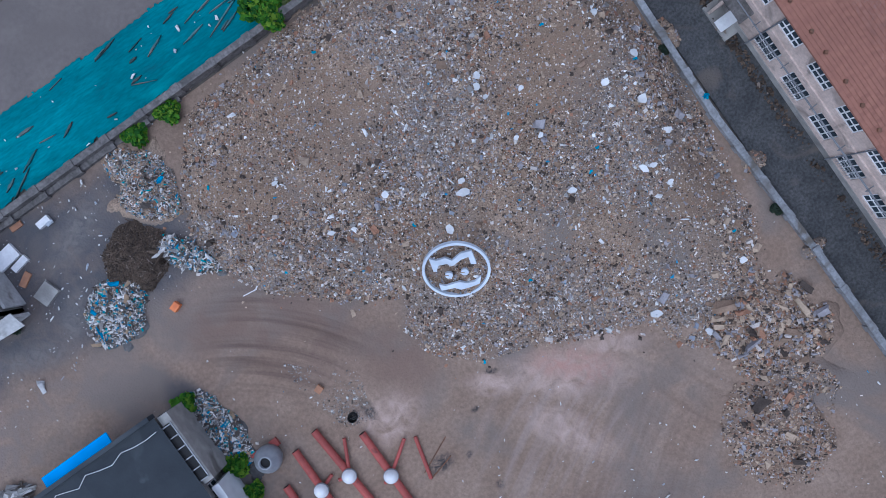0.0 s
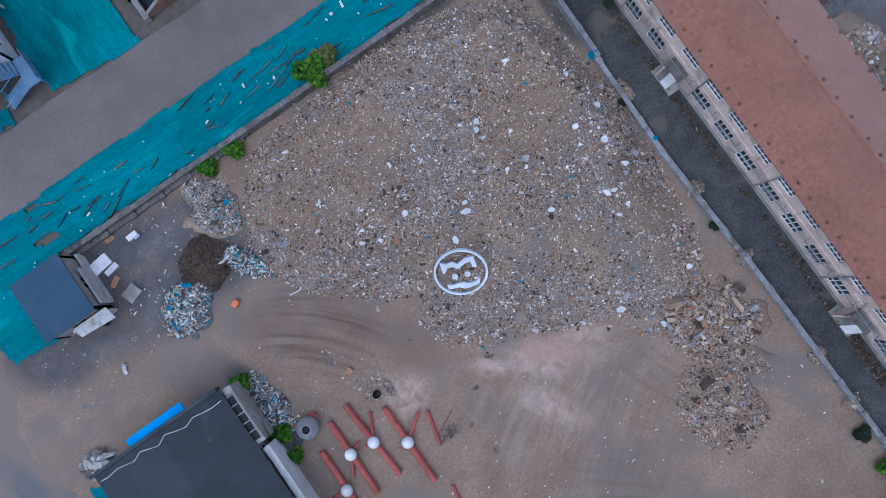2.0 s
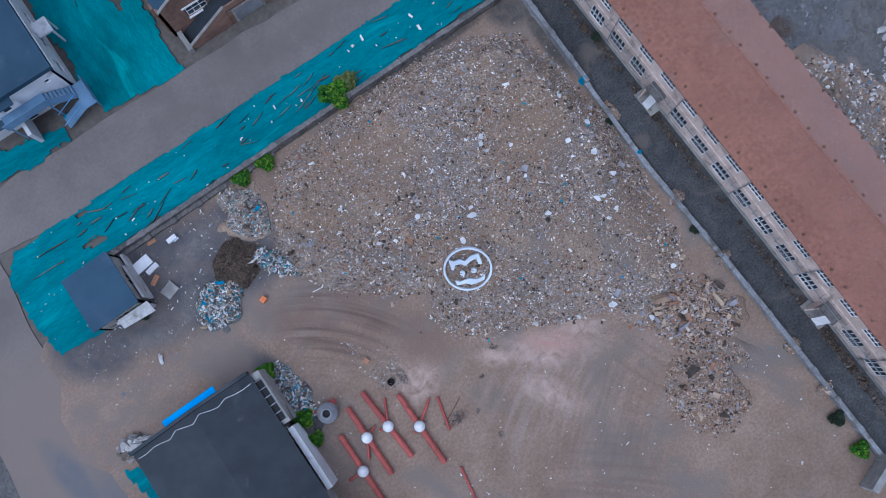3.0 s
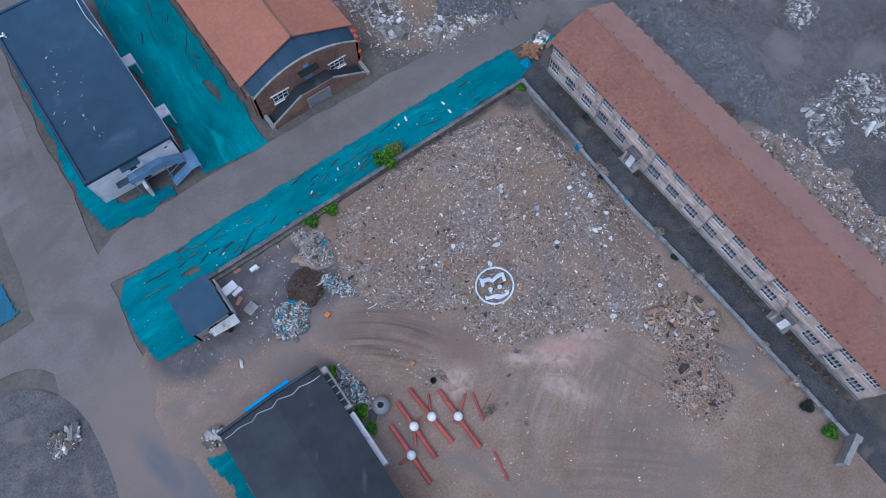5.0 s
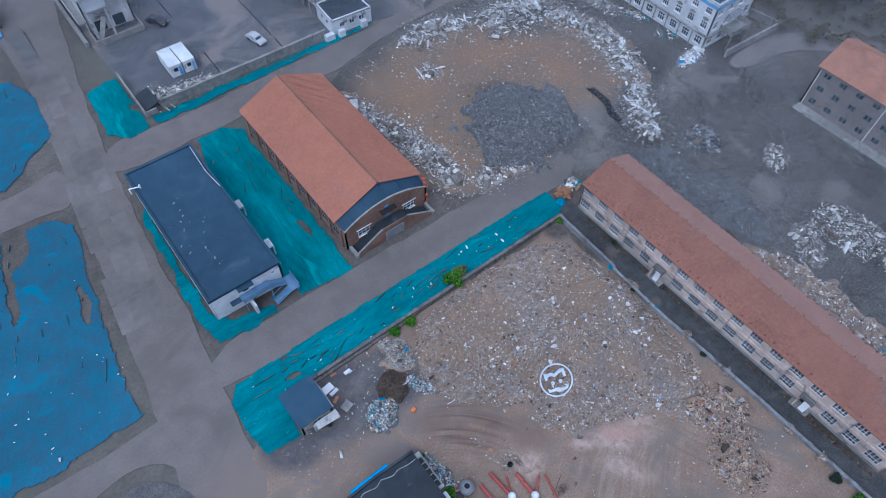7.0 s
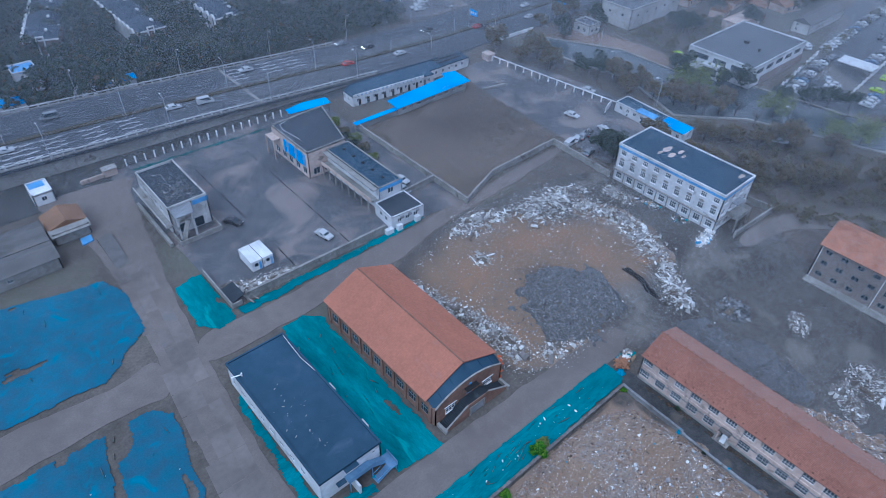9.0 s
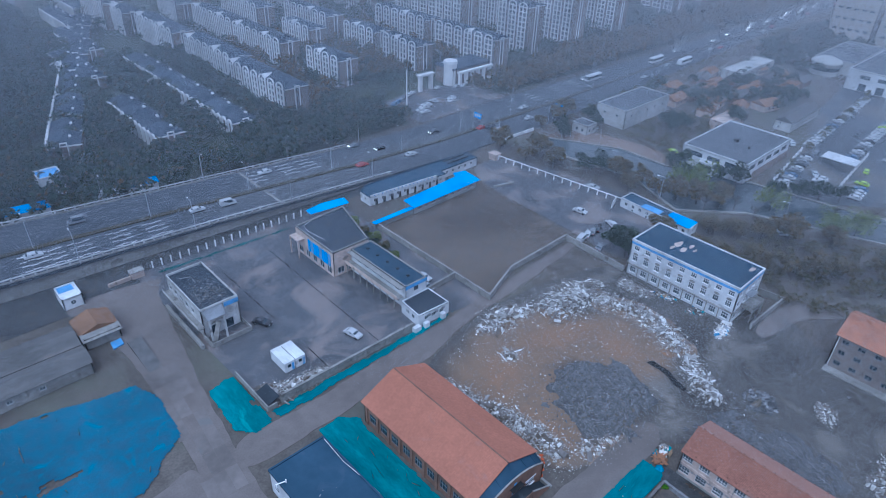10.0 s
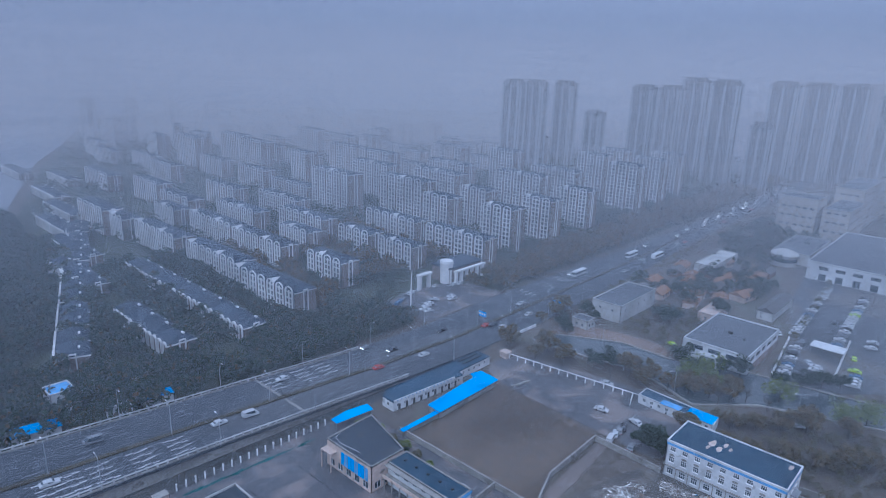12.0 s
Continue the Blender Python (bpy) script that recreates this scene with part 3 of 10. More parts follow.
# ---- ground, roads and backdrop ----
def wobble(poly, step=2.0, amp=0.4, seed=1):
    """A polygon with a ragged outline."""
    out = []
    for (x0, y0), (x1, y1) in zip(poly, poly[1:] + poly[:1]):
        n = max(1, int(math.hypot(x1 - x0, y1 - y0) / step))
        for k in range(n):
            x, y = x0 + (x1 - x0) * k / n, y0 + (y1 - y0) * k / n
            out.append((x + amp * float(lumps(np.array(x), np.array(y), seed, 3, 0.5)), y + amp * float(lumps(np.array(y), np.array(x), seed + 9, 3, 0.5))))
    return out


def rounded(poly, times=2):
    """Cuts the corners of a polygon."""
    for _ in range(times):
        poly = [q for (ax, ay), (bx, by) in zip(poly, poly[1:] + poly[:1]) for q in ((ax * 0.78 + bx * 0.22, ay * 0.78 + by * 0.22), (ax * 0.22 + bx * 0.78, ay * 0.22 + by * 0.78))]
    return poly


def patch(name, poly, z, material, label, category="ground", amp=0.4, step=2.0, seed=1):
    if amp:
        poly = rounded(poly)
    return setting(name, Geo().prism(wobble(poly, step, amp, seed) if amp else poly, -0.4, z), material, label, category)


setting("ground", Geo().prism([(-2500, -2500), (2500, -2500), (2500, 2500), (-2500, 2500)], -1.0, -0.06), M["earth"], "dark bare earth that reaches the misty horizon", "ground")
# Glowing ring wall: distant haze painted as emission, fading out above 108 m.
haze_mat = bpy.data.materials.new("glowing_haze")
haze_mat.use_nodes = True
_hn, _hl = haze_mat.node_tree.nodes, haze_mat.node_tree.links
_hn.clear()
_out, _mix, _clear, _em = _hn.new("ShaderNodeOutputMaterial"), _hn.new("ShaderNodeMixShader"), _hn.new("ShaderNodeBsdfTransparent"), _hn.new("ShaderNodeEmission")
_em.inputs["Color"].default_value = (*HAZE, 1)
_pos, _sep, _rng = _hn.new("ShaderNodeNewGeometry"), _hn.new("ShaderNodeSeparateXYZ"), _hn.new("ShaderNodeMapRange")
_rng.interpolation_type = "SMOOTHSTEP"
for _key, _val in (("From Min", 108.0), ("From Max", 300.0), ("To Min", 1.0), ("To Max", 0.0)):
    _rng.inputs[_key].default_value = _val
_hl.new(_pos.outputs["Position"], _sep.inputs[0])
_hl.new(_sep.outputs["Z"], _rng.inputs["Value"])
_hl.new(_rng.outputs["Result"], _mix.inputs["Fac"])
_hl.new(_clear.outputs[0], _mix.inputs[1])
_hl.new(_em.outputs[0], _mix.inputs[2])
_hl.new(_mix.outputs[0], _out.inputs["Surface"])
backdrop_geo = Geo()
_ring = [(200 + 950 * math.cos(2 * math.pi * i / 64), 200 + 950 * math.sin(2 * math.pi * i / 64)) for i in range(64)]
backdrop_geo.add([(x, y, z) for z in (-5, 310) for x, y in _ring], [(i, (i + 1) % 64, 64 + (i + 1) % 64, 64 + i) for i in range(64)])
setting("backdrop", backdrop_geo, haze_mat, "plain glowing blue-grey backdrop in place of distant mist", "backdrop", True)

# haze stand-in: curved screens of thin pale strips over the city, thinning out near the ground and above the roofs
def mist_strip_mat(name, tint):
    """Pale strips that scatter the sky's light both ways; the tint imitates the haze's colour."""
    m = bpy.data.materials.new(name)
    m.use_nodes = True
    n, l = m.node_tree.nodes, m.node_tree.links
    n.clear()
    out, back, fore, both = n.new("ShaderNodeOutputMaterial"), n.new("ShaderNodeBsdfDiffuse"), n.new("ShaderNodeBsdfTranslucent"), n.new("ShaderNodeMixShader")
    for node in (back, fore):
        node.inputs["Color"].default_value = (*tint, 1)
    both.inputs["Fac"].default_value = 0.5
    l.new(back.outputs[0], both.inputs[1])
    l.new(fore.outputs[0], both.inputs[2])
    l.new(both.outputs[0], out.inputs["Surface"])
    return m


# Tints copy how haze changes with distance: bluer near, greyer far.
M_MIST = [mist_strip_mat("blue_haze_strips", (0.58, 0.62, 0.69)), mist_strip_mat("mist", (0.63, 0.64, 0.675)), mist_strip_mat("grey_haze_strips", (0.74, 0.69, 0.675))]


def mist_screen(radius, cover, upright, top=175.0, low=22.0, fade=80.0):
    """One curved screen of strips imitating haze, level or upright, round the western end of the site. cover: the share
    of the view that it hides.
    """
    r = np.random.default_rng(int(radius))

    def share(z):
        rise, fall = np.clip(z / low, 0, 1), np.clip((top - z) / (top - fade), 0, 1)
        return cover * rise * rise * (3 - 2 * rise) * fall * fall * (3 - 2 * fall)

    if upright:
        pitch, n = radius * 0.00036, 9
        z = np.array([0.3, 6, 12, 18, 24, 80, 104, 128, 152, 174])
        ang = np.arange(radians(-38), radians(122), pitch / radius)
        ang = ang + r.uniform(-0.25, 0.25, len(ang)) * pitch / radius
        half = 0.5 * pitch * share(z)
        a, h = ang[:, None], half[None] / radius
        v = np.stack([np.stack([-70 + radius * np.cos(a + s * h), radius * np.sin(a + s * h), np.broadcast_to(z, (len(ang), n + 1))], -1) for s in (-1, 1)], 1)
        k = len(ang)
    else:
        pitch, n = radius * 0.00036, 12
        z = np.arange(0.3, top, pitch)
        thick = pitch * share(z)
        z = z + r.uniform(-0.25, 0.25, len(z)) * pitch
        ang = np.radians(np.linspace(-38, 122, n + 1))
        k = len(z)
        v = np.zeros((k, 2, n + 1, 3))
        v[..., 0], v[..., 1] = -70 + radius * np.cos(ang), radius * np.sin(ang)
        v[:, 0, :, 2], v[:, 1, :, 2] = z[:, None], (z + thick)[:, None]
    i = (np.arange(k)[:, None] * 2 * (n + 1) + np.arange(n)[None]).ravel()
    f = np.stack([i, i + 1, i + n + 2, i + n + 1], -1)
    return tagged(new("mist", arrays_mesh("mist", v.reshape(-1, 3), f, M_MIST[(radius > 270) + (radius > 470)])), "curved screen of thin strips standing in for mist", "mist", "mist layers", "stuff")


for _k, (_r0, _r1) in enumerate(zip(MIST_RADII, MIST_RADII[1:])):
    mist_screen(_r0, 1 - math.exp(-(_r1 - _r0) / MIST_SIGHT) if _r1 < 880 else 0.6, _k % 2 == 1)

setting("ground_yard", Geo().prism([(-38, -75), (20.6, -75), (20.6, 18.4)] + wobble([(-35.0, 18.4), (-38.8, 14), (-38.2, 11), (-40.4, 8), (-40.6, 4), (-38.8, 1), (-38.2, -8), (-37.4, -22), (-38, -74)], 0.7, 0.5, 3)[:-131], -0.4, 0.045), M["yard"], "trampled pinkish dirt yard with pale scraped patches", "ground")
M["greydirt"] = mat("grey_dirt", (0.095, 0.092, 0.094), (0.135, 0.128, 0.125), 0.6, 0.9, 0.5, 5.0, grain=0.25, stain=(0.17, 0.15, 0.135), stain_scale=0.3, stain_at=0.6)


# roads: the lane beside the site, the crossing road, the northern lane
patch("road_lane", [(-44, 24.4), (23, 24.0), (29, 24.2), (33, 27), (31, 30.4), (26, 30.2), (0, 30.8), (-23, 31.2), (-36, 31)], 0.03, M["road"], "worn grey concrete lane with dusty edges", "road", amp=0.42, step=1.1)
patch("road_cross", [(-56, -75), (-37.5, -75), (-38.5, 8), (-37.9, 22), (-36.3, 36), (-34.6, 70), (-31.2, 96), (-24.6, 137), (-20, 142), (-46, 145), (-41, 134), (-38.3, 106), (-42, 69), (-46.3, 27), (-49, 10)], 0.036, M["road"], "worn grey concrete crossing road", "road", amp=0.42, step=1.1)
patch("road_north", [(-36, 71.6), (-19, 71.6), (12, 72.6), (27, 76.3), (46, 77), (82, 80.5), (82, 83), (40, 81), (24, 80), (-5, 79.2), (-22, 78.4), (-33, 80)], 0.033, M["road"], "worn grey lane behind the hall", "road", amp=0.42, step=1.1)
patch("road_west", [(-95, 69), (-70, 70), (-48, 71), (-41.8, 69), (-40.8, 80), (-49.6, 77.2), (-58, 78.8), (-95, 80)], 0.032, M["road"], "worn grey lane running west between netted plots", "road", amp=0.42, step=1.1)
patch("road_southwest", [(-95, 14), (-58, 21.5), (-50, 22.5), (-45, 16), (-44, 26), (-46.5, 26), (-60, 26.2), (-95, 26.5)], 0.031, M["road"], "worn grey lane beside the blue netted plot", "road", amp=0.3)
patch("ground_island", [(-60, 19), (-51, 20.2), (-46.5, 14.5), (-46.5, 6), (-50, -6), (-60, -20), (-80, -20), (-80, 13)], 0.044, M["greydirt"], "bare dark verge with a rounded corner", seed=5)
# concrete slabs let into the crossing road, each one a piece of its own
slab_mesh = None
road_cross = bpy.data.objects["road_cross"]
for i in range(3):
    for j in range(12):
        y = 44 + 5.6 * j
        x = -40.6 + 0.098 * (y - 44) + 2.35 * (i - 1) - 1.0
        if (i * 7 + j * 3) % 5 == 1 or (i == 0 and j % 4 == 2):
            continue
        g = Geo().box(-1.15, 1.15, -2.75, 2.75, 0.0, 0.012)
        if slab_mesh is None:
            slab_mesh = g.mesh("road_slab", M["slab"])
        part("road_slab", slab_mesh, None, road_cross, at=pose(x, y, 0.038, 0, 0, -5.6))

patch("road_alley", [(20.7, -48), (24.95, -48), (24.95, 21.5), (20.9, 21.5)], 0.02, M["darkasphalt"], "dark wet alley beside the long building", "road", amp=0)
patch("ground_clearing", [(5.0, 31), (30, 30.6), (30, 22), (36, 20), (36, -60), (80, -60), (80, 12), (92, 27), (76, 32), (79, 60), (72, 70), (44, 76), (28, 76), (14, 72.5), (5.0, 69)], 0.008, M["blackearth"], "dark trodden earth turning orange-brown over the cleared plot", amp=0.5, seed=6)
patch("ground_court", [(-24, 83), (26, 81.5), (37.5, 79), (37.5, 146), (-26, 147)], 0.016, M["courtyard"], "damp dark asphalt courtyard", amp=0)
patch("ground_field", [(38.5, 80), (50, 84.5), (79, 84), (84, 132), (39, 127.5)], 0.02, M["field"], "bare brown fenced field", amp=0)
patch("ground_carpark_small", [(79, 64), (108, 60), (116, 86), (108, 137), (84, 137), (81, 84)], 0.012, M["courtyard"], "worn tarmac yard with parked cars", amp=0.2)
patch("ground_frontage", [(-130, 140), (-26, 140), (-26, 146.6), (90, 145), (104, 146), (104, 152), (60, 150), (0, 154), (-130, 166)], 0.005, M["darkasphalt"], "dark frontage road below the viaduct", "road", amp=0)
patch("ground_verge", [(120, 138), (150, 139), (158, 100), (146, 92), (136, 110)], 0.004, M["track"], "pale dusty bank along the canal", seed=8)
M["wetasphalt"] = mat("wet_car_park_asphalt", (0.055, 0.062, 0.072), (0.075, 0.082, 0.092), 0.2, 0.5, 0.06, 5.0, spec=0.5, grain=0.1, stain=(0.13, 0.12, 0.112), stain_scale=0.03, stain_at=0.5)
patch("ground_carpark", [(150, 52), (176, 26), (240, 10), (320, 30), (320, 60), (300, 84), (250, 78), (204, 66), (166, 62)], 0.02, M["wetasphalt"], "large wet asphalt car park", amp=0)

# canal: sunken water with stone banks
canal_poly = [(122, 139), (131, 139.5), (146, 112), (146, 92), (156, 70), (163, 30), (176, -10), (196, -60), (178, -60), (160, -12), (146, 24), (134, 56), (118, 72), (128, 96), (124, 116)]
setting("water", Geo().prism(canal_poly, -0.5, 0.03), M["water"], "still grey-green canal water mirroring the mist", "canal")
bank_geo = Geo()
for (x0, y0), (x1, y1) in zip(canal_poly, canal_poly[1:] + canal_poly[:1]):
    bank_geo.beam((x0, y0, 0.1), (x1, y1, 0.1), 0.8, 0.5)
setting("canal_bank", bank_geo, M["concrete"], "low grey stone canal bank", "bank")
river_poly = [(-2400, 420), (10, 420), (30, 495), (104, 693), (158, 800), (250, 1000), (400, 1400), (-2400, 1500)]
M["river"] = mat("pale_river_water", (0.2, 0.22, 0.26), (0.22, 0.24, 0.28), 0.02, 0.12, 0.03, 0.5, spec=0.5)
setting("river", Geo().prism(river_poly, -0.5, 0.0), M["river"], "wide pale river in the mist", "river")

# ---- the main road: a viaduct that comes down to street level ----
ROAD_LINE = [(-260, 178, 214, 6.0), (-140, 164, 199, 5.8), (-50, 154.6, 186.5, 5.0), (0, 152.0, 181.5, 3.8), (60, 148.6, 177.6, 1.5), (100, 147.2, 178, 0.25), (150, 146.6, 180, 0.08),
             (250, 150.5, 177.5, 0.08), (350, 157, 176.5, 0.08), (600, 163, 177, 0.08), (1200, 175, 191, 0.08)]


def road_at(x, s):
    """A place on the main road: x along it, s from 0 at the near edge to 1 at the far edge."""
    xs = [r[0] for r in ROAD_LINE]
    a, b, z = (float(np.interp(x, xs, [r[k] for r in ROAD_LINE])) for k in (1, 2, 3))
    return Vector((x, a + (b - a) * s, z))


def road_strip(s0, s1, lift, thick, x0, x1, step=6.0):
    g = Geo()
    n = max(1, int((x1 - x0) / step))
    rows = []
    for i in range(n + 1):
        x = x0 + (x1 - x0) * i / n
        p, q = road_at(x, s0), road_at(x, s1)
        rows.append([(p.x, p.y, p.z + lift), (q.x, q.y, q.z + lift), (q.x, q.y, q.z + lift - thick), (p.x, p.y, p.z + lift - thick)])
    g.v = [v for r in rows for v in r]
    g.f = [(4 * i + k, 4 * i + 4 + k, 4 * i + 4 + (k + 1) % 4, 4 * i + (k + 1) % 4) for i in range(n) for k in range(4)] + [(0, 1, 2, 3), (4 * n + 3, 4 * n + 2, 4 * n + 1, 4 * n)]
    return g


M["tarmac"] = mat("main_road_tarmac", (0.055, 0.062, 0.074), (0.07, 0.077, 0.09), 0.15, 0.7, 0.08, 6.0, spec=0.3, stain=(0.1, 0.104, 0.112), stain_scale=0.05, stretch=(0.15, 1, 1))
M["paint"] = mat("worn_road_paint", (0.34, 0.35, 0.37), (0.27, 0.28, 0.3), 1.5, 0.8, 0.05, stain=(0.16, 0.165, 0.175), stain_scale=0.8, stain_at=0.6)
M["lettering"] = mat("white_lane_paint", (0.6, 0.6, 0.61), (0.5, 0.5, 0.51), 1.5, 0.8, 0.05, stain=(0.25, 0.25, 0.26), stain_scale=0.8, stain_at=0.62)
M["railing"] = mat("pale_concrete_rail", (0.5, 0.5, 0.5), (0.42, 0.42, 0.42), 1.0, 0.8, 0.1)
M["hedge"] = mat("dark_hedge", (0.05, 0.045, 0.03), (0.09, 0.075, 0.05), 1.2, 0.95, 0.9, 4.0)
setting("road_main", road_strip(0, 1, 0, 0.9, -260, 1200), M["tarmac"], "wide dark tarmac main road rising on a viaduct", "road")
setting("road_median", road_strip(0.42, 0.47, 0.35, 0.6, -260, 420), M["hedge"], "low brown hedge on the central reserve", "hedge")


def parapet(s, x0, x1, label):
    p = thing("parapet", label, "parapet", "viaduct parapets")
    part("kerb", road_strip(s - 0.008, s + 0.008, 0.35, 0.5, x0, x1), M["concrete"], p, "pale concrete kerb")
    part("rail", road_strip(s - 0.006, s + 0.006, 1.15, 0.22, x0, x1), M["railing"], p, "white top rail")
    post = Geo().box(-0.2, 0.2, -0.2, 0.2, -0.1, 1.3).mesh("post", M["railing"])
    x = x0
    while x < x1:
        q = road_at(x, s)
        part("post", post, None, p, at=pose(q.x, q.y, q.z))
        x += 2.6
    return p


parapet(0.01, -150, 62, "white concrete balustrade with posts along the viaduct")
parapet(0.99, -150, 64, "white concrete balustrade with posts along the viaduct")
skirt = Geo()
for i in range(40):
    x0, x1 = -150 + 6 * i, -144 + 6 * i
    if x1 > 92:
        break
    for s in (0.02, 0.98):
        p, q = road_at(x0, s), road_at(x1, s)
        skirt.add([(p.x, p.y, -0.2), (q.x, q.y, -0.2), (q.x, q.y, q.z - 0.4), (p.x, p.y, p.z - 0.4)], [(0, 1, 2, 3)])
setting("retaining_wall", skirt, M["concrete"], "stained grey concrete retaining wall below the road", "wall")
columns = thing("viaduct_columns", "row of short grey concrete columns under the road edge", "column", kind="structure")
for i in range(12):
    p = road_at(-146 + 18.0 * i, 0.016)
    if p.z > 1.2:
        part("column", Geo().box(p.x - 0.35, p.x + 0.35, p.y - 0.35, p.y - 0.1, -0.2, p.z - 0.45), M["concrete"], columns)

# lane dashes, joined, and lettering on the lanes as plain bars
dash = Geo()
for s in (0.11, 0.2, 0.29, 0.37, 0.53, 0.62, 0.71, 0.8, 0.89):
    x = -200.0 + 30 * s
    while x < 560:
        p, q = road_at(x, s), road_at(x + (4.5 if x < 250 else 3), s)
        if not (130 < x < 150 and s > 0.9):
            dash.add([(p.x, p.y - 0.11, p.z + 0.008), (q.x, q.y - 0.11, q.z + 0.008), (q.x, q.y + 0.11, q.z + 0.008), (p.x, p.y + 0.11, p.z + 0.008)], [(0, 1, 2, 3)])
        x += 10.5 if s not in (0.2, 0.71) else 9.0
for s in (0.03, 0.97):
    for i in range(100):
        p, q = road_at(-200 + 7 * i, s), road_at(-193.2 + 7 * i, s)
        dash.add([(p.x, p.y - 0.05, p.z + 0.008), (q.x, q.y - 0.05, q.z + 0.008), (q.x, q.y + 0.05, q.z + 0.008), (p.x, p.y + 0.05, p.z + 0.008)], [(0, 1, 2, 3)])
tagged(part("lane_marking", dash, M["paint"]), "worn white dashed lane markings on tarmac", "road marking", kind="stuff")


def lane_block(x, s0, s1):
    """A lane lettering block: plain bars across each lane."""
    g = Geo()
    lanes = 4
    for k in range(lanes):
        s = s0 + (s1 - s0) * (k + 0.5) / lanes
        for j in range(3):
            for w, off in ((1.1, 0), (0.4, -0.9)):
                p = road_at(x + 1.9 * j - 1.9 + off, s + 0.012 * ((j + k) % 2))
                hw = 0.36 if w < 1 else 0.24
                dz = (road_at(p.x + 1, s).z - road_at(p.x - 1, s).z) / 2
                g.add([(p.x - w / 2, p.y - hw, p.z + 0.014 - dz * w / 2), (p.x + w / 2, p.y - hw, p.z + 0.014 + dz * w / 2), (p.x + w / 2, p.y + hw, p.z + 0.014 + dz * w / 2), (p.x - w / 2, p.y + hw, p.z + 0.014 - dz * w / 2)], [(0, 1, 2, 3)])
    tagged(part("lane_lettering", g, M["lettering"]), "white painted bars across the traffic lanes", "road marking", "lane lettering", "structure")


for x in (-44.5, -39.5, -32.8, -23.2, -13.7):
    lane_block(x, 0.06, 0.38)
for x in (24, 36, 44, 165, 182, 196):
    lane_block(x, 0.6, 0.94)
joint = thing("expansion_joint", "pale concrete joint across the viaduct", "road joint", kind="structure")
for s0, s1 in ((0.02, 0.41), (0.49, 0.98)):
    part("joint_strip", Geo().add([tuple(road_at(x, s) + Vector((0, 0, 0.02))) for x, s in ((21, s0), (22, s0), (22, s1), (21, s1))], [(0, 1, 2, 3)]), M["concrete"], joint)

# ---- dust nets ----
def net(name, poly, material, label, holes=0.62, seed=0, step=0.4, wrinkle=0.12, hole_stretch=(0.3, 1.5), turn=0.0, ragged=0.5):
    """Netting laid on the ground: wrinkled, ragged at the edge and torn in streaks."""
    ca, sa = math.cos(radians(turn)), math.sin(radians(turn))

    def keep(x, y):
        u, w = x * ca + y * sa, y * ca - x * sa
        gap = edge_gap(poly, x, y) + ragged * lumps(x, y, seed + 1, 3, 0.8)
        tear = lumps(u * hole_stretch[0], w * hole_stretch[1], seed + 2, 4, 0.45)
        return (gap < 0) & (tear < holes)

    def height(x, y):
        u, w = x * ca + y * sa, y * ca - x * sa
        return 0.09 + wrinkle * np.abs(lumps(u * 0.3, w * 1.6, seed + 3, 4, 0.9)) * 0.6 + 0.03 * lumps(x, y, seed + 4, 3, 2.5)

    ob = new(name, sheet(name, poly, step, height, keep, material))
    return tagged(ob, label, "dust net", "dust nets", "stuff")


net("dust_net", [(-37.4, 22.6), (-35.8, 24.8), (-10, 24.7), (23, 24.5), (23.2, 20.2), (21.5, 19.5), (-3, 19.0), (-27.5, 19.2), (-31.5, 18.9), (-32.2, 12.6), (-37.2, 13.2), (-38, 18)], M["net"], "turquoise dust net in torn strips beside the wall", 0.95, 1, 0.2, wrinkle=0.12, hole_stretch=(0.7, 6.0), ragged=0.3)
net("dust_net", [(-21.6, 31.2), (-12.2, 31.0), (-11.8, 40), (-11.6, 68.5), (-14.5, 72), (-19.5, 71.5), (-21.5, 60)], M["netlong"], "turquoise dust net between shed and hall", 0.95, 11, 0.25, wrinkle=0.12, hole_stretch=(0.6, 3.5), turn=90)
net("dust_net", [(-35.9, 36), (-34.6, 31.8), (-30.4, 30.6), (-25.4, 31.2), (-25.2, 33.0), (-31.2, 34.0), (-33.2, 36.0), (-33.4, 50), (-33.3, 62), (-34.4, 60)], M["net"], "turquoise dust net round the foot of the shed", 1.0, 21, 0.3)
net("dust_net", [(-30.9, 95.5), (-32, 82), (-29, 78.4), (-24.5, 78.6), (-24.6, 86), (-24.4, 96)], M["netlong"], "turquoise dust net at the lane corner", 0.55, 31, 0.35, turn=90)
net("dust_net", [(-24, 81.8), (-23, 79.2), (0, 79.4), (24, 80.3), (30, 81.2), (20, 81.9), (-5, 81.7)], M["net"], "narrow turquoise dust net along the courtyard wall", 0.9, 41, 0.3)
net("dust_net", [(-60.4, 27.4), (-47.6, 28), (-48, 34), (-43.6, 66), (-47, 69), (-70, 69), (-90, 66), (-90, 30)], M["bluenet"], "blue dust net with torn brown gaps over a plot", 0.5, 51, 0.3, turn=80)
net("dust_net", [(-95, 81), (-64, 80), (-57, 80.2), (-50, 79), (-44, 84.5), (-39.6, 88), (-38.8, 99), (-41, 107), (-47, 108), (-62, 112), (-95, 112)], M["bluenet"], "blue dust net over the plot beside the lane", 0.55, 61, 0.35)
net("dust_net", [(-37.4, 0.4), (-35.2, 0.2), (-34.9, -14), (-37.2, -14)], M["net"], "turquoise dust net strip beside the black roof", 1.2, 71, 0.3)
net("dust_net", [(-21, 143.6), (18, 141.2), (18, 142.4), (-21, 144.8)], M["greennet"], "thin green net along the railing", 1.2, 81, 0.4)


